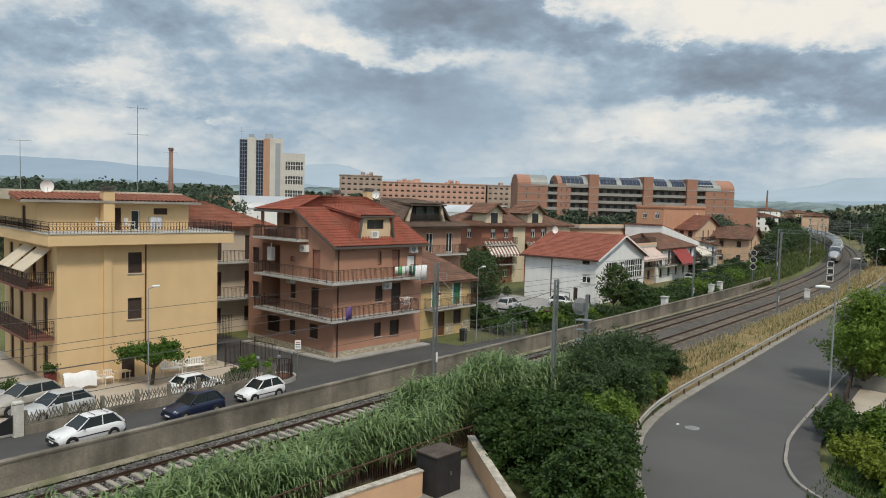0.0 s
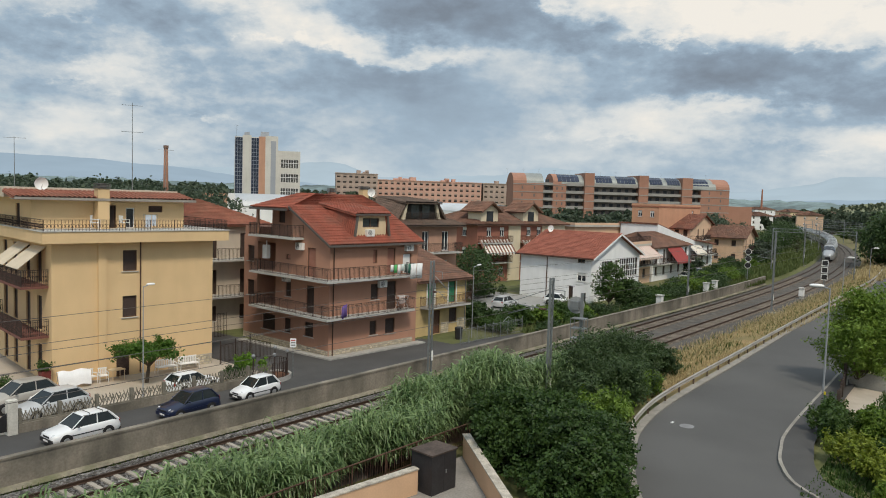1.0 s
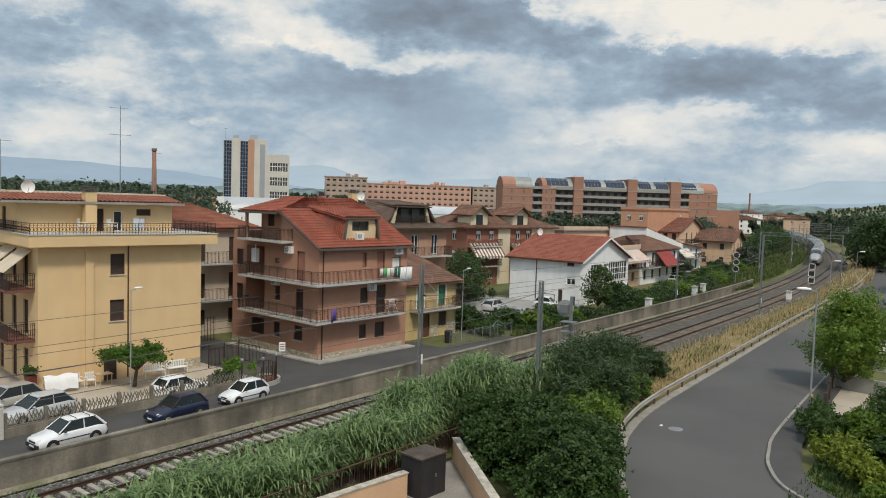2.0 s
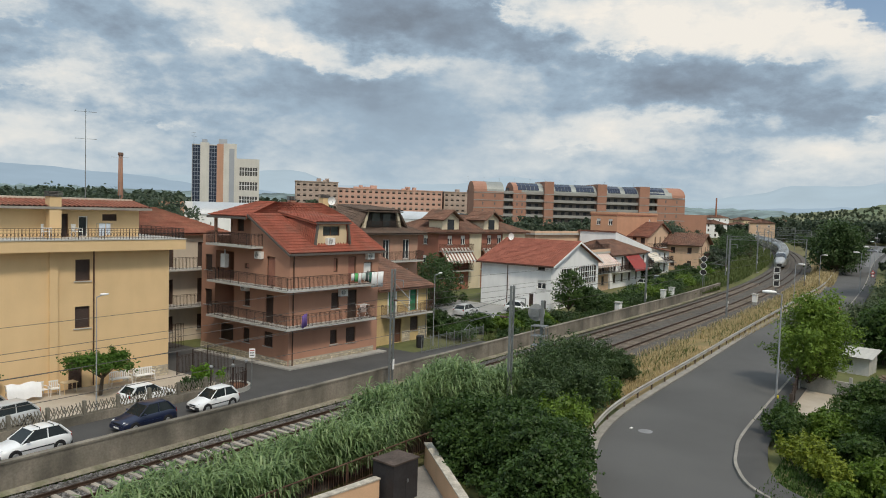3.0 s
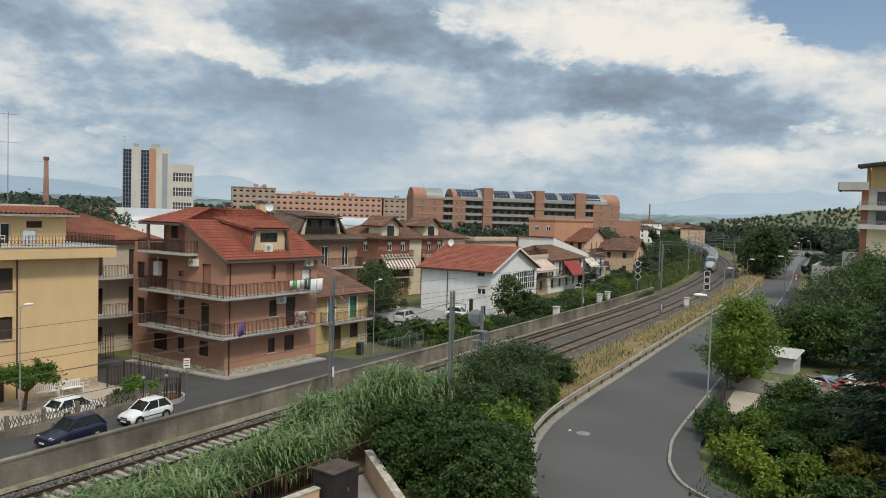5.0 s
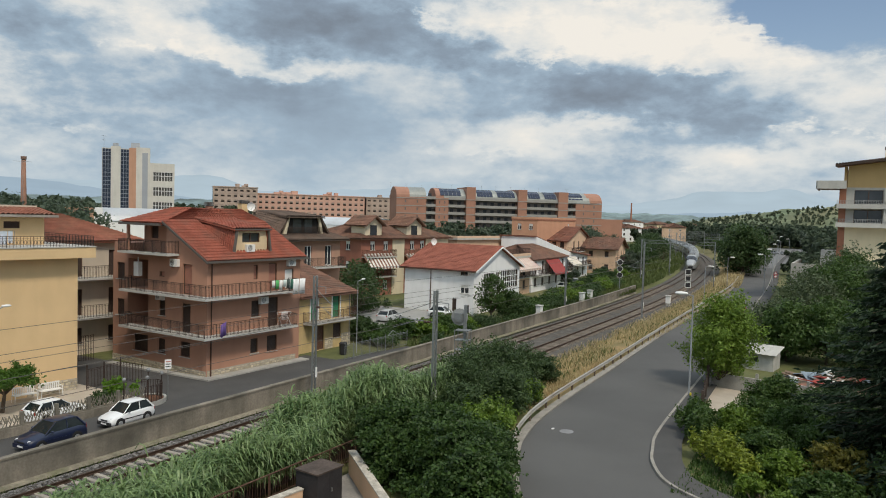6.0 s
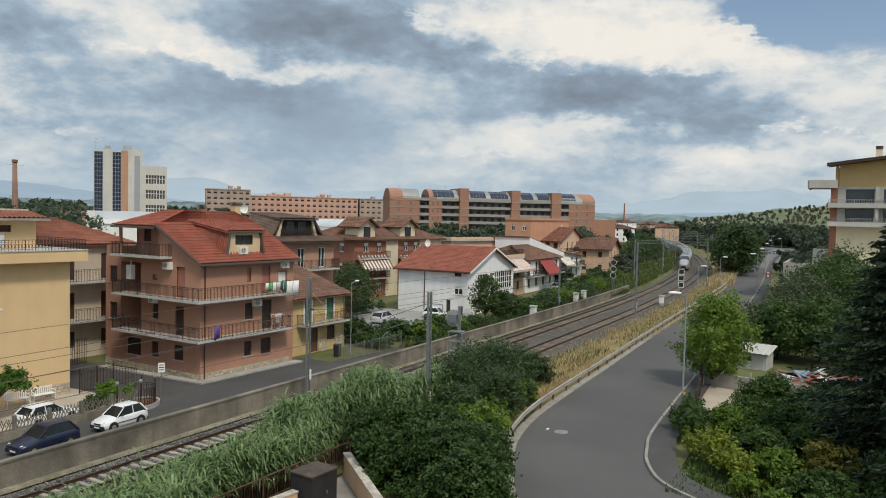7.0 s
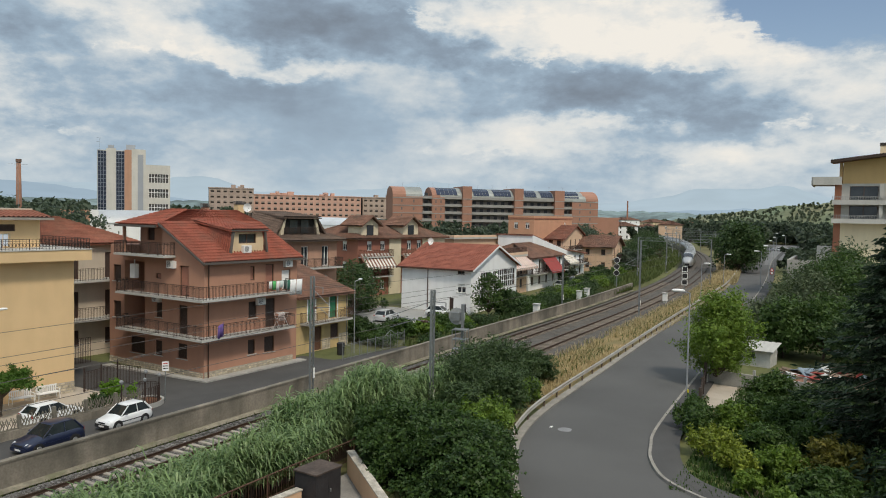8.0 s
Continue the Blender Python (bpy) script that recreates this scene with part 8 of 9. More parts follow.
    part("grille", Geo().box(-L / 2 - 0.012, -L / 2 + 0.05, -hw * 0.4, hw * 0.4, belt * 0.56, belt * 0.66), BLACK_TRIM, ob)
    part("number_plate", Geo().box(-L / 2 - 0.045, -L / 2 - 0.032, -0.24, 0.24, 0.30, 0.40), WHITE_PLASTIC, ob)
    if rack:
        g = Geo()
        for x in (x1 + 0.3, x2 - 0.35):
            g.tube((x, -wt, H + 0.06), (x, wt, H + 0.06), 0.018, n=4).tube((x, -wt, H - 0.03), (x, -wt, H + 0.06), 0.018, n=4).tube((x, wt, H - 0.03), (x, wt, H + 0.06), 0.018, n=4)
        part("roof_rack", g, BLACK_TRIM, ob)
    return ob


P_WHITE, P_BLUE, P_SILVER = paint("white_car_paint", (0.74, 0.75, 0.76)), paint("navy_car_paint", (0.010, 0.016, 0.045)), paint("silver_car_paint", (0.45, 0.46, 0.47))
P_SAND, P_GREY = paint("sand_grey_car_paint", (0.36, 0.335, 0.30)), paint("grey_car_paint", (0.24, 0.25, 0.27))
car(pose(16.85, 35.8, 0.012, 0, 0, 1.5), 3.8, 1.63, 1.47, P_WHITE, "small white hatchback with black bumpers and a roof rack", BLACK_TRIM, rack=True)
car(pose(22.75, 35.75, 0.012, 0, 0, 2), 3.65, 1.66, 1.5, P_BLUE, "dark blue small hatchback parked by the wall")
car(pose(27.4, 35.95, 0.012, 0, 0, 2), 3.35, 1.5, 1.44, P_WHITE, "tiny white hatchback with a black front bumper", BLACK_TRIM)
car(pose(25.6, 39.85, 0.02, 0, 0, 181), 3.7, 1.64, 1.40, P_WHITE, "white crossover parked nose-in in the yard")
car(pose(17.6, 40.9, 0.02, 0, 0, 6), 4.3, 1.78, 1.5, P_SILVER, "silver hatchback parked inside the yard fence")
car(pose(16.9, 43.1, 0.02, 0, 0, 6), 4.3, 1.8, 1.75, P_SAND, "sand-grey off-road car parked in the yard", BLACK_TRIM, suv=True)
car(pose(14.9, 45.2, 0.02, 0, 0, 186), 4.4, 1.8, 1.65, P_SILVER, "silver estate car parked in the yard", None, suv=True)
car(pose(70.8, 46.8, 0.02, 0, 0, 186), 4.5, 1.76, 1.5, P_SILVER, "silver estate car in the parking area")
car(pose(77.6, 43.6, 0.02, 0, 0, 100), 3.9, 1.66, 1.5, P_WHITE, "white hatchback in the parking area", None)
car(pose(20.4, 15.6, 0.004, 0, 0, -62), 4.2, 1.75, 1.47, paint("black_car_paint", (0.012, 0.012, 0.014)), "black car parked in the courtyard")
for i, (x, y, r, p) in enumerate(((330, 22, 80, P_WHITE), (333, 26, 80, P_SILVER), (336, 30, 82, P_GREY), (339, 34, 80, P_WHITE), (300, 15, 20, P_WHITE), (270, 15.5, 20, P_GREY), (250, 15.2, 20, P_SILVER), (342, 38, 80, P_SILVER), (130, 45.0, 10, P_GREY), (121, 43.4, 95, P_SILVER))):
    car(pose(x, y, 0.04, 0, 0, r), 4.1, 1.7, 1.48, p, "car parked at the end of the road" if x > 200 else "car parked in a garden drive")

# ---------------------------------------------------------------- the train
TRAIN_SILVER = mat("train_silver", (0.40, 0.41, 0.42), 0.35, 0.05, 0.5, 5, 0.0, metal=0.35, spec=0.5)
TRAIN_GREY = mat("train_grey", (0.13, 0.135, 0.145), 0.4, 0.05, 0.5, 5, 0.0, metal=0.3, spec=0.5)
TRAIN_ROOF = mat("train_roof", (0.27, 0.28, 0.285), 0.45, 0.1, 0.5, 5, 0.05, metal=0.2)
TRAIN_GLASS = mat("train_window_band", (0.018, 0.022, 0.03), 0.08, 0.1, 1, 9, 0.0, spec=0.6)


def train_ring(x, w, zb, zt, sh):
    return [(x, -w * 0.86, zb), (x, -w, zb + 0.35), (x, -w, zb + (zt - zb) * 0.45), (x, -w * 0.97, zt - sh), (x, -w * 0.78, zt - sh * 0.3), (x, -w * 0.4, zt), (x, w * 0.4, zt),
            (x, w * 0.78, zt - sh * 0.3), (x, w * 0.97, zt - sh), (x, w, zb + (zt - zb) * 0.45), (x, w, zb + 0.35), (x, w * 0.86, zb)]


def train_car(m, L, nose, t):
    w, zb, zt = 1.4, 0.35, 3.85
    if nose:
        st = [(0.0, 0.55, 0.75, 1.45), (0.25, 0.85, 0.55, 1.75), (1.0, 1.12, 0.42, 2.1), (2.2, 1.27, 0.37, 2.45), (3.2, 1.33, 0.35, 2.75), (4.4, 1.37, 0.35, 3.35), (5.6, 1.4, 0.35, 3.72), (7.0, 1.4, 0.35, 3.85), (L, 1.4, 0.35, 3.85)]
    else:
        st = [(0.0, 1.4, 0.35, 3.85), (L, 1.4, 0.35, 3.85)]
    rings = [train_ring(x - L / 2, a, b, c, min(0.8, (c - b) * 0.3)) for x, a, b, c in st]
    car_ob = part("carriage", loft(rings), TRAIN_SILVER, t, smooth=False)
    car_ob.matrix_basis = m
    x0 = (7.6 if nose else 0.9) - L / 2
    for s in (-1, 1):
        part("window_band", Geo().box(x0 + 1.4, L / 2 - 1.0, s * 1.405 - 0.012, s * 1.405 + 0.012, 1.95, 2.75), TRAIN_GLASS, car_ob)
        part("skirt", Geo().box(x0 - 1.0, L / 2 - 0.1, s * 1.40 - 0.012, s * 1.40 + 0.012, 0.5, 1.85), TRAIN_GREY, car_ob)
        for x in (x0 + 0.2, L / 2 - 0.9):
            dr = part("door", Geo().box(x, x + 0.85, s * 1.412 - 0.014, s * 1.412 + 0.014, 0.75, 2.85), TRAIN_SILVER, car_ob)
    g = Geo().box(x0, L / 2 - 0.6, -0.9, 0.9, 3.82, 3.98)
    for k in range(4):
        u = x0 + 2 + k * (L - 10) / 4
        g.box(u, u + 2.2, -0.7, 0.7, 3.98, 4.12)
    part("roof_equipment", g, TRAIN_ROOF, car_ob)
    for bx in ((4.6 if nose else 3.6) - L / 2, L / 2 - 3.6):
        g = Geo().box(bx - 1.5, bx + 1.5, -1.05, 1.05, 0.2, 0.6)
        for d in (-1.1, 1.1):
            for s in (-1, 1):
                g.tube((bx + d, s * 0.70, 0.46), (bx + d, s * 0.84, 0.46), 0.46, n=14)
        part("bogie", g, BLACK_TRIM, car_ob)
    if nose:
        q = [train_ring(x - L / 2, a * 1.015, b, c + 0.03, min(0.8, (c - b) * 0.3))[3:9] for x, a, b, c in ((3.2, 1.33, 0.35, 2.75), (4.4, 1.37, 0.35, 3.35), (5.3, 1.39, 0.35, 3.62))]
        g = Geo()
        for r in q:
            g.v += r
        for i in range(2):
            for j in range(5):
                k = i * 6 + j
                g.f.append((k, k + 1, k + 7, k + 6))
        part("windscreen", g, TRAIN_GLASS, car_ob)
        part("coupler_hatch", Geo().box(-L / 2 - 0.03, -L / 2 + 0.4, -0.55, 0.55, 0.62, 1.15), BLACK_TRIM, car_ob)
        for s in (-1, 1):
            part("headlamp", Geo().ball((-L / 2 + 0.42, s * 0.82, 1.62), 0.16, 8, 5, 0.6), HEADLIGHT, car_ob, smooth=True)
            part("cab_window", Geo().box(4.6 - L / 2, 6.2 - L / 2, s * 1.37 - 0.02, s * 1.37 + 0.04 * (s > 0) + 0.02, 2.1, 2.7), TRAIN_GLASS, car_ob)
    else:
        part("gangway", Geo().box(-L / 2 - 0.55, -L / 2, -1.1, 1.1, 0.6, 3.6), BLACK_TRIM, car_ob)


def train():
    t = thing("train", pose(0, 0, 0), "silver-grey high-speed train on the far track", "train")
    x = 197.0
    for k in range(8):
        L = 27.0 if k == 0 else 25.0
        xc = x + L / 2 * math.cos(math.atan((x + L / 2 - 90) / 780))
        p, d, s = track_frame(xc)
        train_car(pose(p.x, p.y, RAIL_TOP - 0.05, 0, 0, math.degrees(math.atan2(d.y, d.x))), L, k == 0, t)
        x += (L + 0.55) * d.x


train()


# ---------------------------------------------------------------- railway masts, wires, signals
def mast(x, y, h, arm=0.0, arm_z=5.6, base=-0.5, label="grey lattice steel mast beside the railway"):
    ob = thing("catenary_mast", pose(x, y, base), label, "mast", "catenary masts")
    h -= base
    for s in (-1, 1):
        part("upright", Geo().box(s * 0.17 - 0.028, s * 0.17 + 0.028, -0.07, 0.07, 0, h), STEEL, ob)
    g = Geo()
    n = int(h / 0.42)
    for i in range(n):
        a, b = (-0.15, 0.15) if i % 2 else (0.15, -0.15)
        for yy in (-0.09, 0.09):
            g.tube((a, yy, h * i / n), (b, yy, h * (i + 1) / n), 0.016, n=4)
    part("lacing", g, STEEL, ob, kind="stuff")
    part("foundation", Geo().box(-0.45, 0.45, -0.4, 0.4, -0.3, 0.12), CONCRETE, ob)
    part("marker_plate", Geo().box(0.02, 0.2, -0.13, -0.105, 1.6, 2.3), WHITE_PAINT, ob)
    if arm:
        z = arm_z - base
        g = Geo().tube((0, 0, z), (0, arm, z + 0.15), 0.03).tube((0, 0, z + 1.3), (0, arm * 0.96, z + 0.2), 0.022).tube((0, arm * 0.4, z + 0.06), (0, arm, z - 0.55), 0.02)
        part("bracket_arm", g, STEEL, ob)
        g = Geo()
        for k in range(5):
            f = 0.10 + 0.035 * k
            g.tube((0, arm * f, z + 0.02), (0, arm * (f + 0.015), z + 0.02), 0.075, n=8)
        part("insulator", g, mat("brown_insulator", (0.10, 0.05, 0.04), 0.3), ob)
        part("suspension", Geo().tube((0, -0.15, h - 0.7), (0, -0.9, h - 0.7), 0.025).tube((0, -0.9, h - 0.7), (0, -0.9, h - 1.15), 0.03), STEEL, ob)
    return ob


mast(39.0, 31.85, 8.05, -1.6, 5.9)
mast(38.1, 21.9, 7.85, 3.0, 5.9)
mast(95.4, 23.95, 9.6, 2.0, 6.2)
mast(95.0, 34.3, 7.2, -4.0, 6.0)
for x in (150, 205, 262, 320):
    p, d, s = track_frame(x)
    for o in (5.6, -8.4):
        q = p + s * o
        mast(q.x, q.y, 8.6, 0, base=-0.5 if o < 0 else 0.0)
    a, b = p + s * 5.6, p + s * -8.4
    g = Geo()
    for z in (7.9, 8.5):
        g.tube((a.x, a.y, z), (b.x, b.y, z), 0.05, n=4)
    for i in range(14):
        u, v = a.lerp(b, i / 14), a.lerp(b, (i + 1) / 14)
        g.tube((u.x, u.y, 7.9 if i % 2 else 8.5), (v.x, v.y, 8.5 if i % 2 else 7.9), 0.03, n=4)
    single("portal_beam", g, STEEL, "grey lattice beam spanning the railway between masts", "portal beam", "portal beams")
for x in (178, 232, 290, 345):
    p, d, s = track_frame(x)
    q = p + s * 3.4
    mast(q.x, q.y, 8.0, -2.0, 5.6, 0.0)

XW = [-40, 39, 95, 150, 178, 205, 232, 262, 290, 320, 345]
for off, z, sag, label in ((0.0, 5.15, 0.0, "contact wire over the track"), (0.0, 6.45, 0.35, "catenary wire over the track"), (-4.2, 5.15, 0.0, "contact wire over the second track"), (-4.2, 6.45, 0.35, "catenary wire over the second track"),
                           (1.4, 7.2, 0.3, "feeder wire along the masts"), (1.0, 5.75, 0.15, "feeder wire along the masts")):
    g = Geo()
    pts = []
    for a, b in zip(XW[:-1], XW[1:]):
        for i in range(6):
            t = i / 6
            x = a + (b - a) * t
            p, d, s = track_frame(x)
            q = p + s * off
            pts.append((q.x, q.y, z - sag * 4 * t * (1 - t)))
    for p, q in zip(pts[:-1], pts[1:]):
        g.tube(p, q, 0.014, n=4)
    single("overhead_wire", g, mat("dark_wire", (0.10, 0.09, 0.085), 0.6), "thin dark " + label, "wire", "overhead wires")


def signal(x, y, base, z0, z1, square, rot, label):
    ob = thing("railway_signal", pose(x, y, base, 0, 0, rot), label, "signal", "railway signals")
    part("pole", Geo().tube((0, 0, -0.2), (0, 0, z1), 0.09, n=8), STEEL, ob)
    n = 3
    hgt = (z1 - z0) / n
    for i in range(n):
        zc = z0 + hgt * (i + 0.5)
        r = hgt * 0.42
        if square:
            part("lamp_board", Geo().box(-r, r, -0.2, -0.1, zc - r, zc + r), BLACK_TRIM, ob)
            g = Geo()
            for a, b, c, d in ((-r, r, -r, -r + 0.09), (-r, r, r - 0.09, r), (-r, -r + 0.09, -r, r), (r - 0.09, r, -r, r)):
                g.box(a, b, -0.225, -0.2, zc + c, zc + d)
            part("board_rim", g, WHITE_PAINT, ob)
        else:
            g = Geo().tube((0, -0.25, zc), (0, -0.12, zc), r, n=18)
            part("lamp_disc", g, BLACK_TRIM, ob)
            ring = [Vector((r * math.cos(q * math.pi / 9), -0.26, zc + r * math.sin(q * math.pi / 9))) for q in range(18)]
            g = Geo()
            for q in range(18):
                g.tube(ring[q], ring[(q + 1) % 18], 0.04, n=4)
            part("disc_rim", g, WHITE_PAINT, ob)
    part("ladder", Geo().tube((0.3, 0.2, 0), (0.12, 0.15, z1), 0.02).tube((-0.3, 0.2, 0), (-0.12, 0.15, z1), 0.02), STEEL, ob)


signal(130.5, 25.1, -0.6, 1.6, 5.0, True, -78, "railway signal with three black square lamp boards")
signal(127.0, 36.0, 0.0, 2.2, 5.6, False, -75, "railway signal with three round black lamp discs")
# back of a signal with its cage ladder near the reeds
sg = thing("railway_signal", pose(47.2, 24.6, -0.5, 0, 0, 100), "back of a grey railway signal on a caged ladder", "signal", "railway signals")
part("pole", Geo().box(-0.1, 0.1, -0.1, 0.1, 0, 6.4), STEEL, sg)
part("lamp_disc", Geo().tube((0.45, -0.1, 5.5), (0.45, 0.05, 5.5), 0.62, n=18), mat("grey_signal_back", (0.30, 0.31, 0.31), 0.6), sg)
part("lamp_box", Geo().box(0.15, 0.75, 0.05, 0.4, 5.2, 5.8), STEEL, sg)
g = Geo()
for z in (3.2, 3.9, 4.6):
    g.box(-0.5, 0.5, 0.1, 0.9, z, z + 0.06)
for x, y in ((-0.5, 0.1), (0.5, 0.1), (-0.5, 0.9), (0.5, 0.9)):
    g.tube((x * 0.8, y, 0), (x, y, 4.7), 0.03, n=4)
part("cage", g, STEEL, sg)
for x, y, b in ((103.0, 34.6, 0.0), (107.5, 34.9, 0.0), (113.5, 24.6, -0.5), (84.0, 33.6, 0.0)):
    cb = thing("trackside_cabinet", pose(x, y, b), "pale grey trackside equipment cabinet", "cabinet", "trackside cabinets")
    part("box", Geo().box(-0.4, 0.4, -0.3, 0.3, 0.5, 1.6), WHITE_PAINT, cb)
    part("roof", Geo().box(-0.5, 0.5, -0.4, 0.4, 1.6, 1.7), SLAB_GREY, cb)
    part("plinth", Geo().box(-0.35, 0.35, -0.25, 0.25, -0.1, 0.5), CONCRETE, cb)


# ---------------------------------------------------------------- street furniture
def guard_rail():
    gr = thing("crash_barrier", pose(0, 0, 0), "galvanised steel crash barrier along the road", "crash barrier")
    pts = [p for p in ROAD_LEFT if p.x > 29.5 and p.x < 300]
    path, acc = [], 0.0
    dense = []
    for p, q in zip(pts[:-1], pts[1:]):
        n = max(1, int((q - p).length / 0.5))
        dense += [p.lerp(q, i / n) for i in range(n)]
    g = Geo()
    prof = [(0.0, 0.42), (-0.06, 0.47), (-0.06, 0.53), (0.0, 0.58), (-0.06, 0.63), (-0.06, 0.69), (0.0, 0.74), (0.03, 0.74), (0.03, 0.42)]
    n = len(prof)
    for i, p in enumerate(dense):
        d = (dense[min(i + 1, len(dense) - 1)] - dense[max(i - 1, 0)]).normalized()
        s = Vector((-d.y, d.x, 0))
        for o, z in prof:
            q = p + s * (0.36 + o)
            g.v.append((q.x, q.y, z + 0.08))
    for i in range(len(dense) - 1):
        for j in range(n):
            a, b = i * n + j, i * n + (j + 1) % n
            g.f.append((a, a + n, b + n, b))
    part("beam", g, mat("weathered_barrier_steel", (0.40, 0.385, 0.35), 0.6, 0.14, 0.6, 8, 0.1, metal=0.3, dirt=(0.28, 0.22, 0.16), dirt_amount=0.5), gr)
    me = None
    for i in range(0, len(dense), 5):
        p = dense[i]
        d = (dense[min(i + 1, len(dense) - 1)] - dense[max(i - 1, 0)]).normalized()
        q = p + Vector((-d.y, d.x, 0)) * 0.46
        if q.x > 150:
            break
        if me is None:
            b = Geo().box(-0.05, 0.05, -0.05, 0.05, -0.2, 0.72)
            me = mesh_of("post", b.v, b.f, mat("rusty_post", (0.12, 0.085, 0.06), 0.8, 0.2))
        ob = new("post", me)
        ob.parent = gr
        ob.matrix_basis = pose(q.x, q.y, 0.08, 0, 0, math.degrees(math.atan2(d.y, d.x)))


guard_rail()


def street_lamp(x, y, h, rot, arm=0.5, label="grey street lamp with a white flat head", r=0.07):
    ob = thing("street_lamp", pose(x, y, 0, 0, 0, rot), label, "street lamp", "street lamps")
    part("pole", Geo().tube((0, 0, -0.1), (0, 0, h), r, r * 0.6, 10), mat("grey_lamp_pole", (0.30, 0.315, 0.33), 0.5, 0.06), ob)
    part("arm", Geo().tube((0, 0, h - 0.05), (arm, 0, h + 0.08), 0.035), mat("grey_lamp_pole", (0.30, 0.315, 0.33)), ob)
    rings = []
    for u, w, t in ((0.0, 0.06, 0.05), (0.1, 0.15, 0.1), (0.45, 0.2, 0.13), (0.8, 0.17, 0.1), (0.9, 0.08, 0.05)):
        u, w, t = u * r / 0.07, w * r / 0.07, t * r / 0.07
        xx = arm - 0.15 + u
        rings.append([(xx, w * math.cos(a), h + 0.1 + t * math.sin(a)) for a in [k * math.pi / 5 for k in range(10)]])
    part("head", loft(rings), WHITE_PAINT, ob, smooth=True)


street_lamp(54.1, 10.0, 7.2, 95)
for x, y in ((139.0, 13.9), (169.5, 15.4), (215.0, 18.6), (262.0, 21.8), (300.0, 22)):
    street_lamp(x, y, 7.0, 95)
for x, y in ((118.0, 20.2), (153.0, 22.0), (196.0, 25.4), (330, 36), (352, 30)):
    street_lamp(x, y, 5.6 if x < 160 else 7.0, -85)
street_lamp(22.5, 40.1, 6.7, 0, 0.35, "thin grey lamp pole in the yard", 0.04)
street_lamp(52.6, 38.2, 6.4, 0, 0.7, "thin grey lamp pole beside the ochre house", 0.04)


def road_sign(x, y, h, rot, shape, label, bars=True):
    ob = thing("road_sign", pose(x, y, 0, 0, 0, rot), label, "sign", "signs")
    part("pole", Geo().tube((0, 0, 0), (0, 0, h), 0.03), STEEL, ob)
    if shape == "plate":
        pl = part("plate", Geo().box(-0.2, 0.2, -0.045, -0.031, h - 0.62, h), WHITE_PAINT, ob)
        for k in range(3):
            part("writing_bar", Geo().box(-0.15, 0.15, -0.05, -0.0455, h - 0.17 - 0.16 * k, h - 0.11 - 0.16 * k), mat("red_print" if k == 0 else "black_print", (0.4, 0.05, 0.04) if k == 0 else (0.05, 0.05, 0.05), 0.6), pl)
    else:
        g = Geo().prism([(-0.42, -0.05, h - 0.7), (0.42, -0.05, h - 0.7), (0, -0.05, h)], (0, 0, 0), (0, 0.02, 0))
        part("triangle", g, mat("red_sign", (0.45, 0.04, 0.04), 0.5), ob)
        part("field", Geo().prism([(-0.24, -0.058, h - 0.6), (0.24, -0.058, h - 0.6), (0, -0.058, h - 0.2)], (0, 0, 0), (0, 0.006, 0)), WHITE_PAINT, ob)
        part("disc", Geo().tube((0, -0.06, h - 1.1), (0, -0.03, h - 1.1), 0.3, n=18), mat("red_sign", (0.45, 0.04, 0.04)), ob)
        part("disc_field", Geo().tube((0, -0.068, h - 1.1), (0, -0.06, h - 1.1), 0.2, n=18), WHITE_PAINT, ob)


road_sign(32.3, 38.35, 2.6, -40, "plate", "white notice board with unreadable print on a pole")
road_sign(93.0, 11.2, 2.6, -90, "triangle", "red and white triangular road sign with a round one")
road_sign(165.0, 14.4, 2.8, -90, "triangle", "red and white triangular road sign with a round one")
mk = thing("hazard_marker", pose(49.2, 9.0, 0), "green post with a yellow top at the hedge", "marker post")
part("post", Geo().tube((0, 0, 0), (0, 0, 1.15), 0.05), mat("green_post", (0.03, 0.09, 0.04), 0.6), mk)
part("cap", Geo().tube((0, 0, 1.15), (0, 0, 1.32), 0.06), mat("yellow_cap", (0.6, 0.5, 0.03), 0.5), mk)
# manhole patch and litter on the asphalt
g = Geo().tube((40.4, 14.2, 0.02), (40.4, 14.2, 0.045), 0.42, n=20)
single("manhole_cover", g, mat("pale_patch", (0.22, 0.22, 0.225), 0.8), "pale round manhole cover in the asphalt", "manhole cover")
single("litter", Geo().box(40.3, 40.55, 15.0, 15.12, 0.04, 0.08), WHITE_PLASTIC, "scrap of white litter on the road", "litter")

gf = thing("garden_fence", pose(49.2, 36.9, 0, 0, 0, -2), "grey metal garden fence and gate by the ochre house", "fence")
for k in range(9):
    part("post", Geo().tube((1.15 * k, 0, 0), (1.15 * k, 0, 1.5), 0.03), STEEL, gf)
part("mesh_panel", railing_geo([(0, 0, 0.05), (9.2, 0, 0.05)], 1.25, 0.16, r=0.008), STEEL, gf)
part("gate_arch", Geo().tube((6.0, -0.05, 1.3), (6.8, -0.05, 1.75), 0.03).tube((6.8, -0.05, 1.75), (7.6, -0.05, 1.3), 0.03), STEEL, gf)
bn = thing("waste_bin", pose(51.2, 38.6, 0), "dark waste bin beside the house door", "bin")
part("body", Geo().tube((0, 0, 0), (0, 0, 1.0), 0.3, 0.36, 8), BLACK_TRIM, bn)
part("lid", Geo().tube((0, 0, 1.0), (0, 0, 1.08), 0.38, 0.3, 8), BLACK_TRIM, bn)

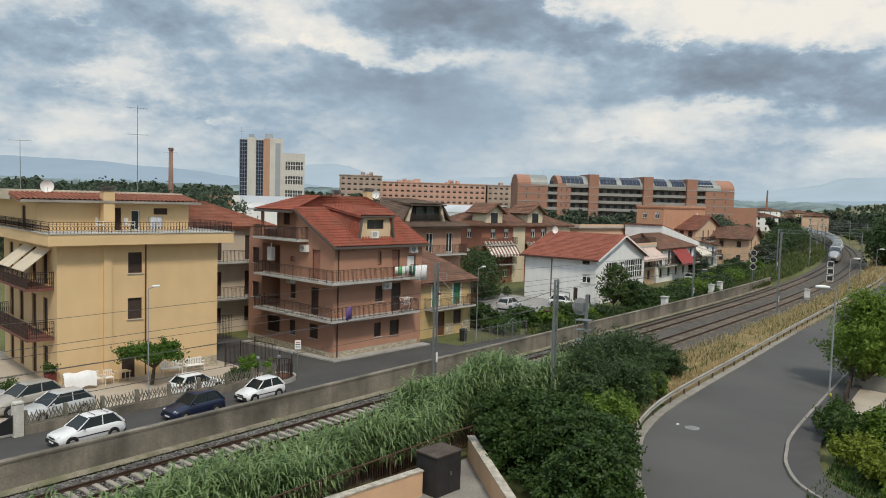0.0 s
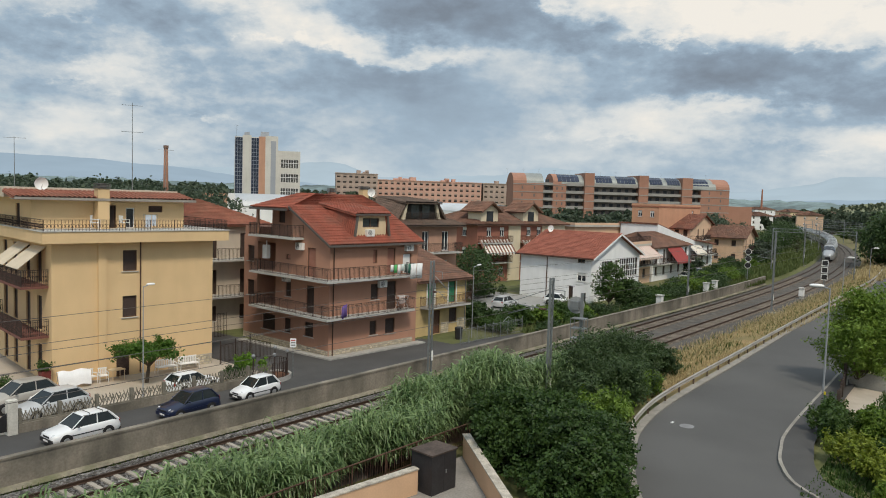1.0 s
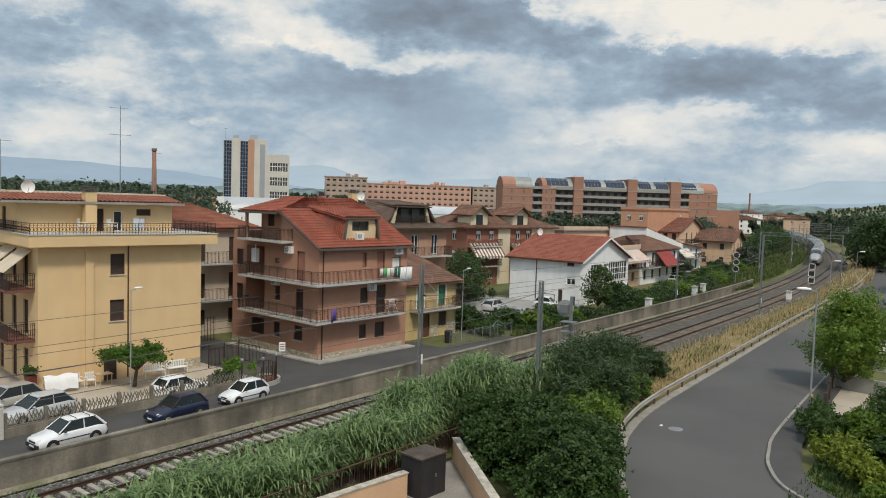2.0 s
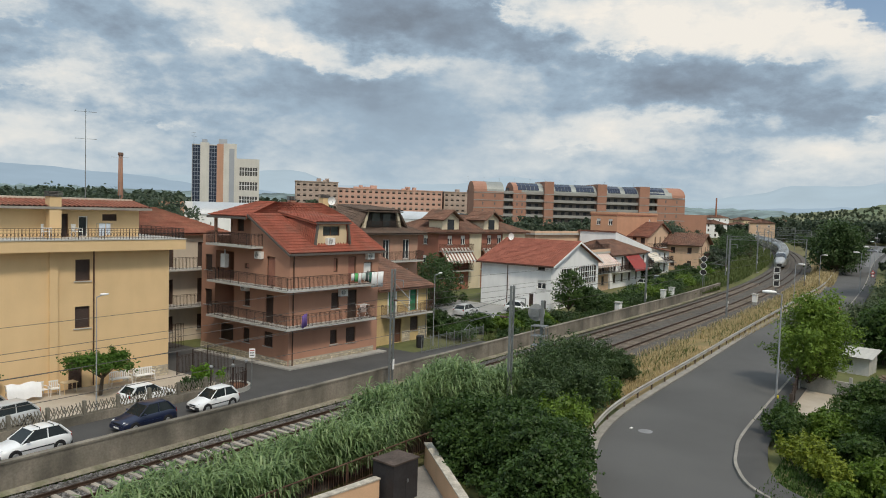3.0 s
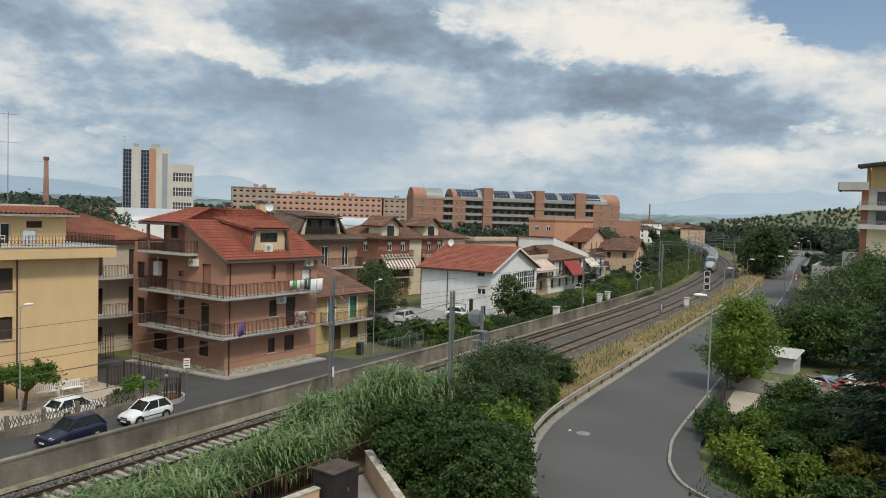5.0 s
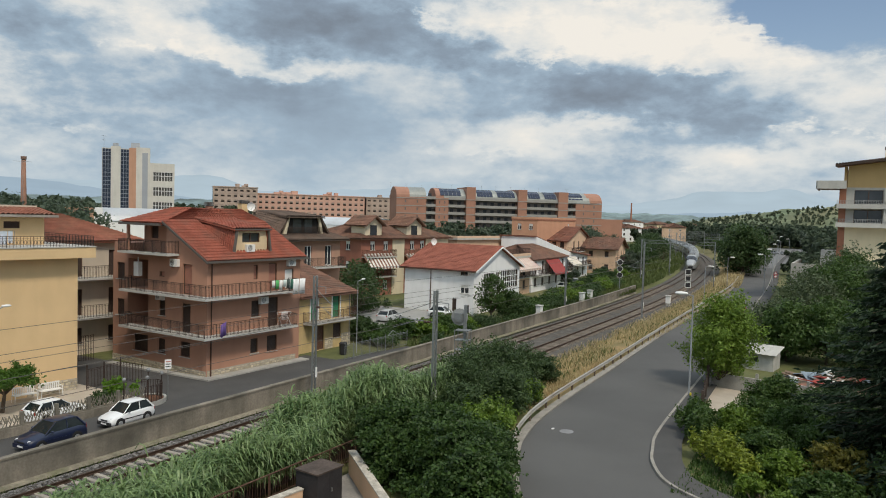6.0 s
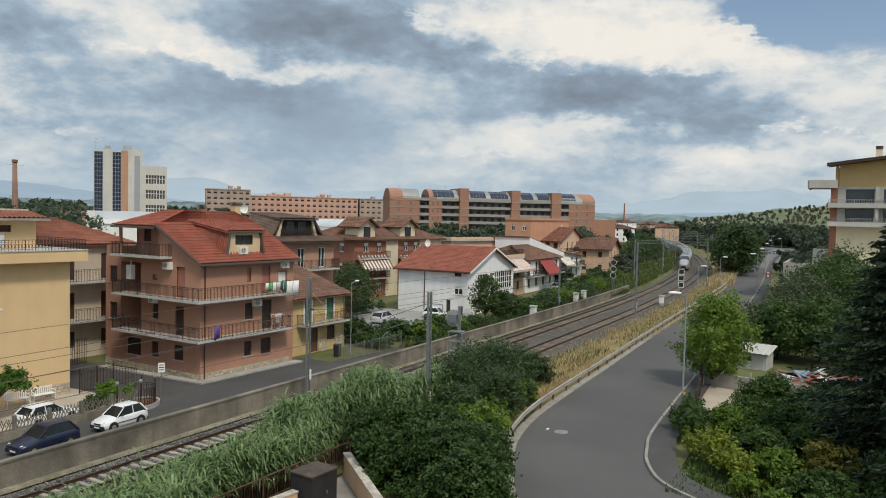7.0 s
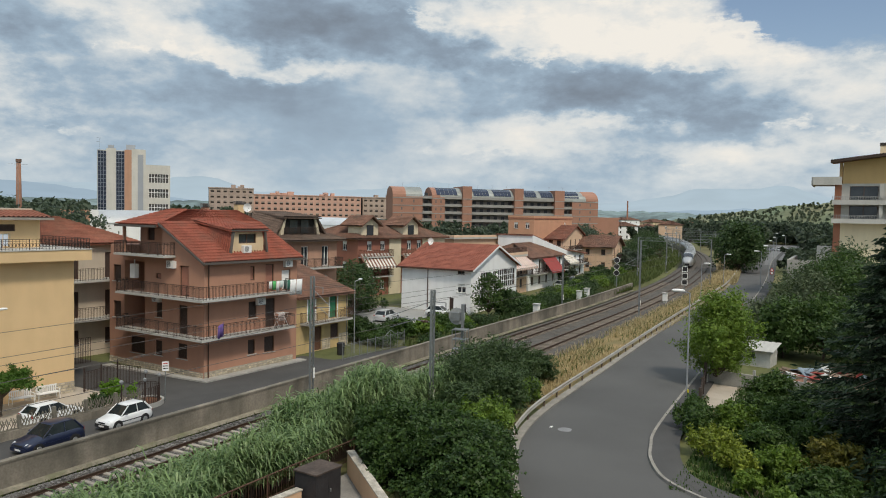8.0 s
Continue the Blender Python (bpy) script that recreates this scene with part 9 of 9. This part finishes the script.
# ---------------------------------------------------------------- garden gate, wall, sheds
gt = thing("garden_gate", pose(57.4, 9.3, 0, 0, 0, 187), "dark wooden garden gate with posts at the pavement", "gate")
for k in range(3):
    part("post", Geo().box(4.2 * k / 1.2 - 0.1, 4.2 * k / 1.2 + 0.1, -0.1, 0.1, 0, 1.9 if k == 0 else 1.3), mat("dark_weathered_wood", (0.06, 0.045, 0.038), 0.9, 0.3, 2, 12, 0.4), gt)
for k in range(22):
    part("slat", Geo().box(0.15 + 0.3 * k, 0.33 + 0.3 * k, -0.03, 0.03, 0.08, 1.15 + 0.05 * (k % 3)), mat("dark_weathered_wood", (0.06, 0.045, 0.038)), gt)
gw = thing("garden_wall", pose(58.6, 9.2, 0, 0, 0, -98), "low pale concrete garden wall with dry posts", "garden wall")
part("wall", Geo().box(0, 11, -0.1, 0.1, -0.1, 1.0), CONCRETE, gw)
for x in (0, 3.4, 6.8):
    part("post", Geo().box(x - 0.09, x + 0.09, -0.7, -0.52, -0.1, 1.5), CONCRETE, gw)
sheet("pavement_drive", [(50.5, 8.2), (58.3, 9.2), (57.6, 4.5), (51.5, 5.2)], 0.0, PAVING, "pale paved garden drive", "drive")


def shed(x, y, rot, w, d, h, label, roof_m):
    ob = thing("garden_shed", pose(x, y, 0, 0, 0, rot), label, "shed", "garden sheds")
    SHED = mat("grey_white_sheet", (0.50, 0.50, 0.49), 0.6, 0.12, 1.2, 10, 0.1, streak=0.4)
    part("wall", wall_geo(sides(w, d)["front"], 0, w, -0.1, h, [(w * 0.4, w * 0.62, 0.6, 1.15)], 0.08), SHED, ob)
    part("wall", wall_geo(sides(w, d)["left"], 0.08, d, -0.1, h, [], 0.08), SHED, ob)
    part("wall", wall_geo(sides(w, d)["right"], 0.08, d, -0.1, h, [], 0.08), SHED, ob)
    part("window", Geo().box(w * 0.4, w * 0.62, 0.03, 0.05, 0.6, 1.15), GLASS, ob)
    g = Geo()
    n = 16
    for i in range(n + 1):
        for y, z in ((-0.4, h + 0.02), (d + 0.2, h + 0.45)):
            g.v.append((-0.3 + (w + 0.6) * i / n, y, z + 0.03 * (i % 2)))
    for i in range(n):
        g.f.append((2 * i, 2 * i + 2, 2 * i + 3, 2 * i + 1))
    r = part("roof", g, roof_m, ob, "pale corrugated roof")


shed(67.8, 8.9, -98, 3.2, 2.4, 1.35, "grey-white garden shed with a pale corrugated roof", SLAB_GREY)
shed(73.5, 8.6, -96, 2.6, 2.2, 1.6, "grey-white garden shed with a pale corrugated roof", SLAB_GREY)
rng2 = random.Random(9)
g = Geo()
n, m = 22, 7
for j in range(m):
    for i in range(n):
        a, f = 2 * math.pi * i / n, j / (m - 1)
        r = 0.05 + 2.9 * f * (1 + 0.2 * math.sin(3 * a))
        g.v.append((r * math.cos(a), r * math.sin(a) * 1.25, 0.75 * (1 - f) ** 0.8 + 0.16 * noise_at(i * 0.7, j, 1.0, 3.0) * (1 - f) - 0.08 * f))
for j in range(m - 1):
    for i in range(n):
        g.f.append((j * n + i, j * n + (i + 1) % n, (j + 1) * n + (i + 1) % n, (j + 1) * n + i))
single("rubble_heap", g, mat("rubble_soil", (0.20, 0.15, 0.115), 0.95, 0.35, 1.5, 9, 0.6, dirt=(0.32, 0.10, 0.07), dirt_amount=0.7), "heap of rubble and scrap in the garden", "rubble heap", m=pose(64.4, 1.6, 0))
JUNK = [mat("red_sheet", (0.30, 0.05, 0.04), 0.7, 0.2), mat("white_sheet_scrap", (0.62, 0.62, 0.60), 0.7, 0.15), mat("old_timber", (0.17, 0.12, 0.085), 0.9, 0.3), mat("blue_grey_scrap", (0.22, 0.27, 0.32), 0.7, 0.2)]
for i in range(40):
    a, f = rng2.uniform(0, 6.28), math.sqrt(rng2.random())
    z = 0.75 * max(0.0, 1 - f) ** 0.8
    L, w = rng2.uniform(0.5, 1.3), rng2.uniform(0.1, 0.4)
    single("scrap_board", Geo().box(-L, L, -w, w, -0.03, 0.03), JUNK[i % 4], "old board lying on the garden rubble heap", "board", "garden junk",
           m=pose(64.4 + 2.8 * f * math.cos(a), 1.6 + 3.4 * f * math.sin(a), z + 0.10, rng2.uniform(-10, 10), rng2.uniform(-14, 14), rng2.uniform(0, 180)))

# ---------------------------------------------------------------- courtyard below the viewpoint
PEACH = mat("peach_yard_wall", (0.62, 0.40, 0.25), 0.9, 0.06, 0.8, 14, 0.15, streak=0.2)


def yard_wall(a, b, h, w, label):
    a, b = Vector(a), Vector(b)
    ob = thing("courtyard_wall", pose(a.x, a.y, 0, 0, 0, math.degrees(math.atan2(b.y - a.y, b.x - a.x))), label, "wall", "courtyard walls")
    L = (b - a).length
    part("wall", Geo().box(0, L, -w / 2, w / 2, -0.2, h), PEACH, ob)
    part("coping", Geo().box(-0.03, L + 0.03, -w / 2 - 0.04, w / 2 + 0.04, h + 0.003, h + 0.06), mat("gravel_coping", (0.42, 0.38, 0.32), 0.95, 0.3, 3, 24, 0.6), ob)


yard_wall((10, 20.9), (23.0, 19.35), 1.05, 0.28, "peach rendered courtyard wall with a rough coping")
yard_wall((22.0, 13.6), (28.0, 20.45), 1.05, 0.3, "peach rendered courtyard wall with a rough coping")
fc = thing("rusty_fence", pose(9.0, 21.25, 0, 0, 0, -0.8), "rusty iron rail fence in front of the reeds", "fence")
part("top_rail", Geo().tube((0, 0, 1.3), (20, 0, 1.3), 0.035, n=6), RUST, fc)
part("bottom_rail", Geo().tube((0, 0, 0.35), (20, 0, 0.35), 0.025, n=6), RUST, fc)
for k in range(11):
    part("post", Geo().tube((2 * k, 0, -0.2), (2 * k, 0, 1.32), 0.035, n=6), RUST, fc)
g = Geo()
for k in range(134):
    g.tube((0.15 * k, 0, 0.35), (0.15 * k, 0, 1.3), 0.009, n=3)
part("picket_rest", g, RUST, fc, kind="stuff")
bx = thing("metal_cabinet", pose(23.95, 19.15, 0, 0, 0, -4), "black sheet-metal cabinet in the courtyard", "cabinet")
part("body", Geo().box(-0.75, 0.75, -0.6, 0.6, 0, 1.68), mat("dark_sheet_metal", (0.028, 0.026, 0.028), 0.6, 0.2, 1.5, 14, 0.1), bx)
part("lid", Geo().box(-0.8, 0.8, -0.65, 0.65, 1.685, 1.75), mat("rusty_lid", (0.075, 0.055, 0.045), 0.8, 0.35, 1.6, 8, 0.2), bx)
part("door_seam", Geo().box(-0.01, 0.01, -0.606, -0.6, 0.1, 1.6), BLACK_TRIM, bx)
part("latch", Geo().box(0.08, 0.14, -0.63, -0.6, 0.8, 0.95), STEEL, bx)
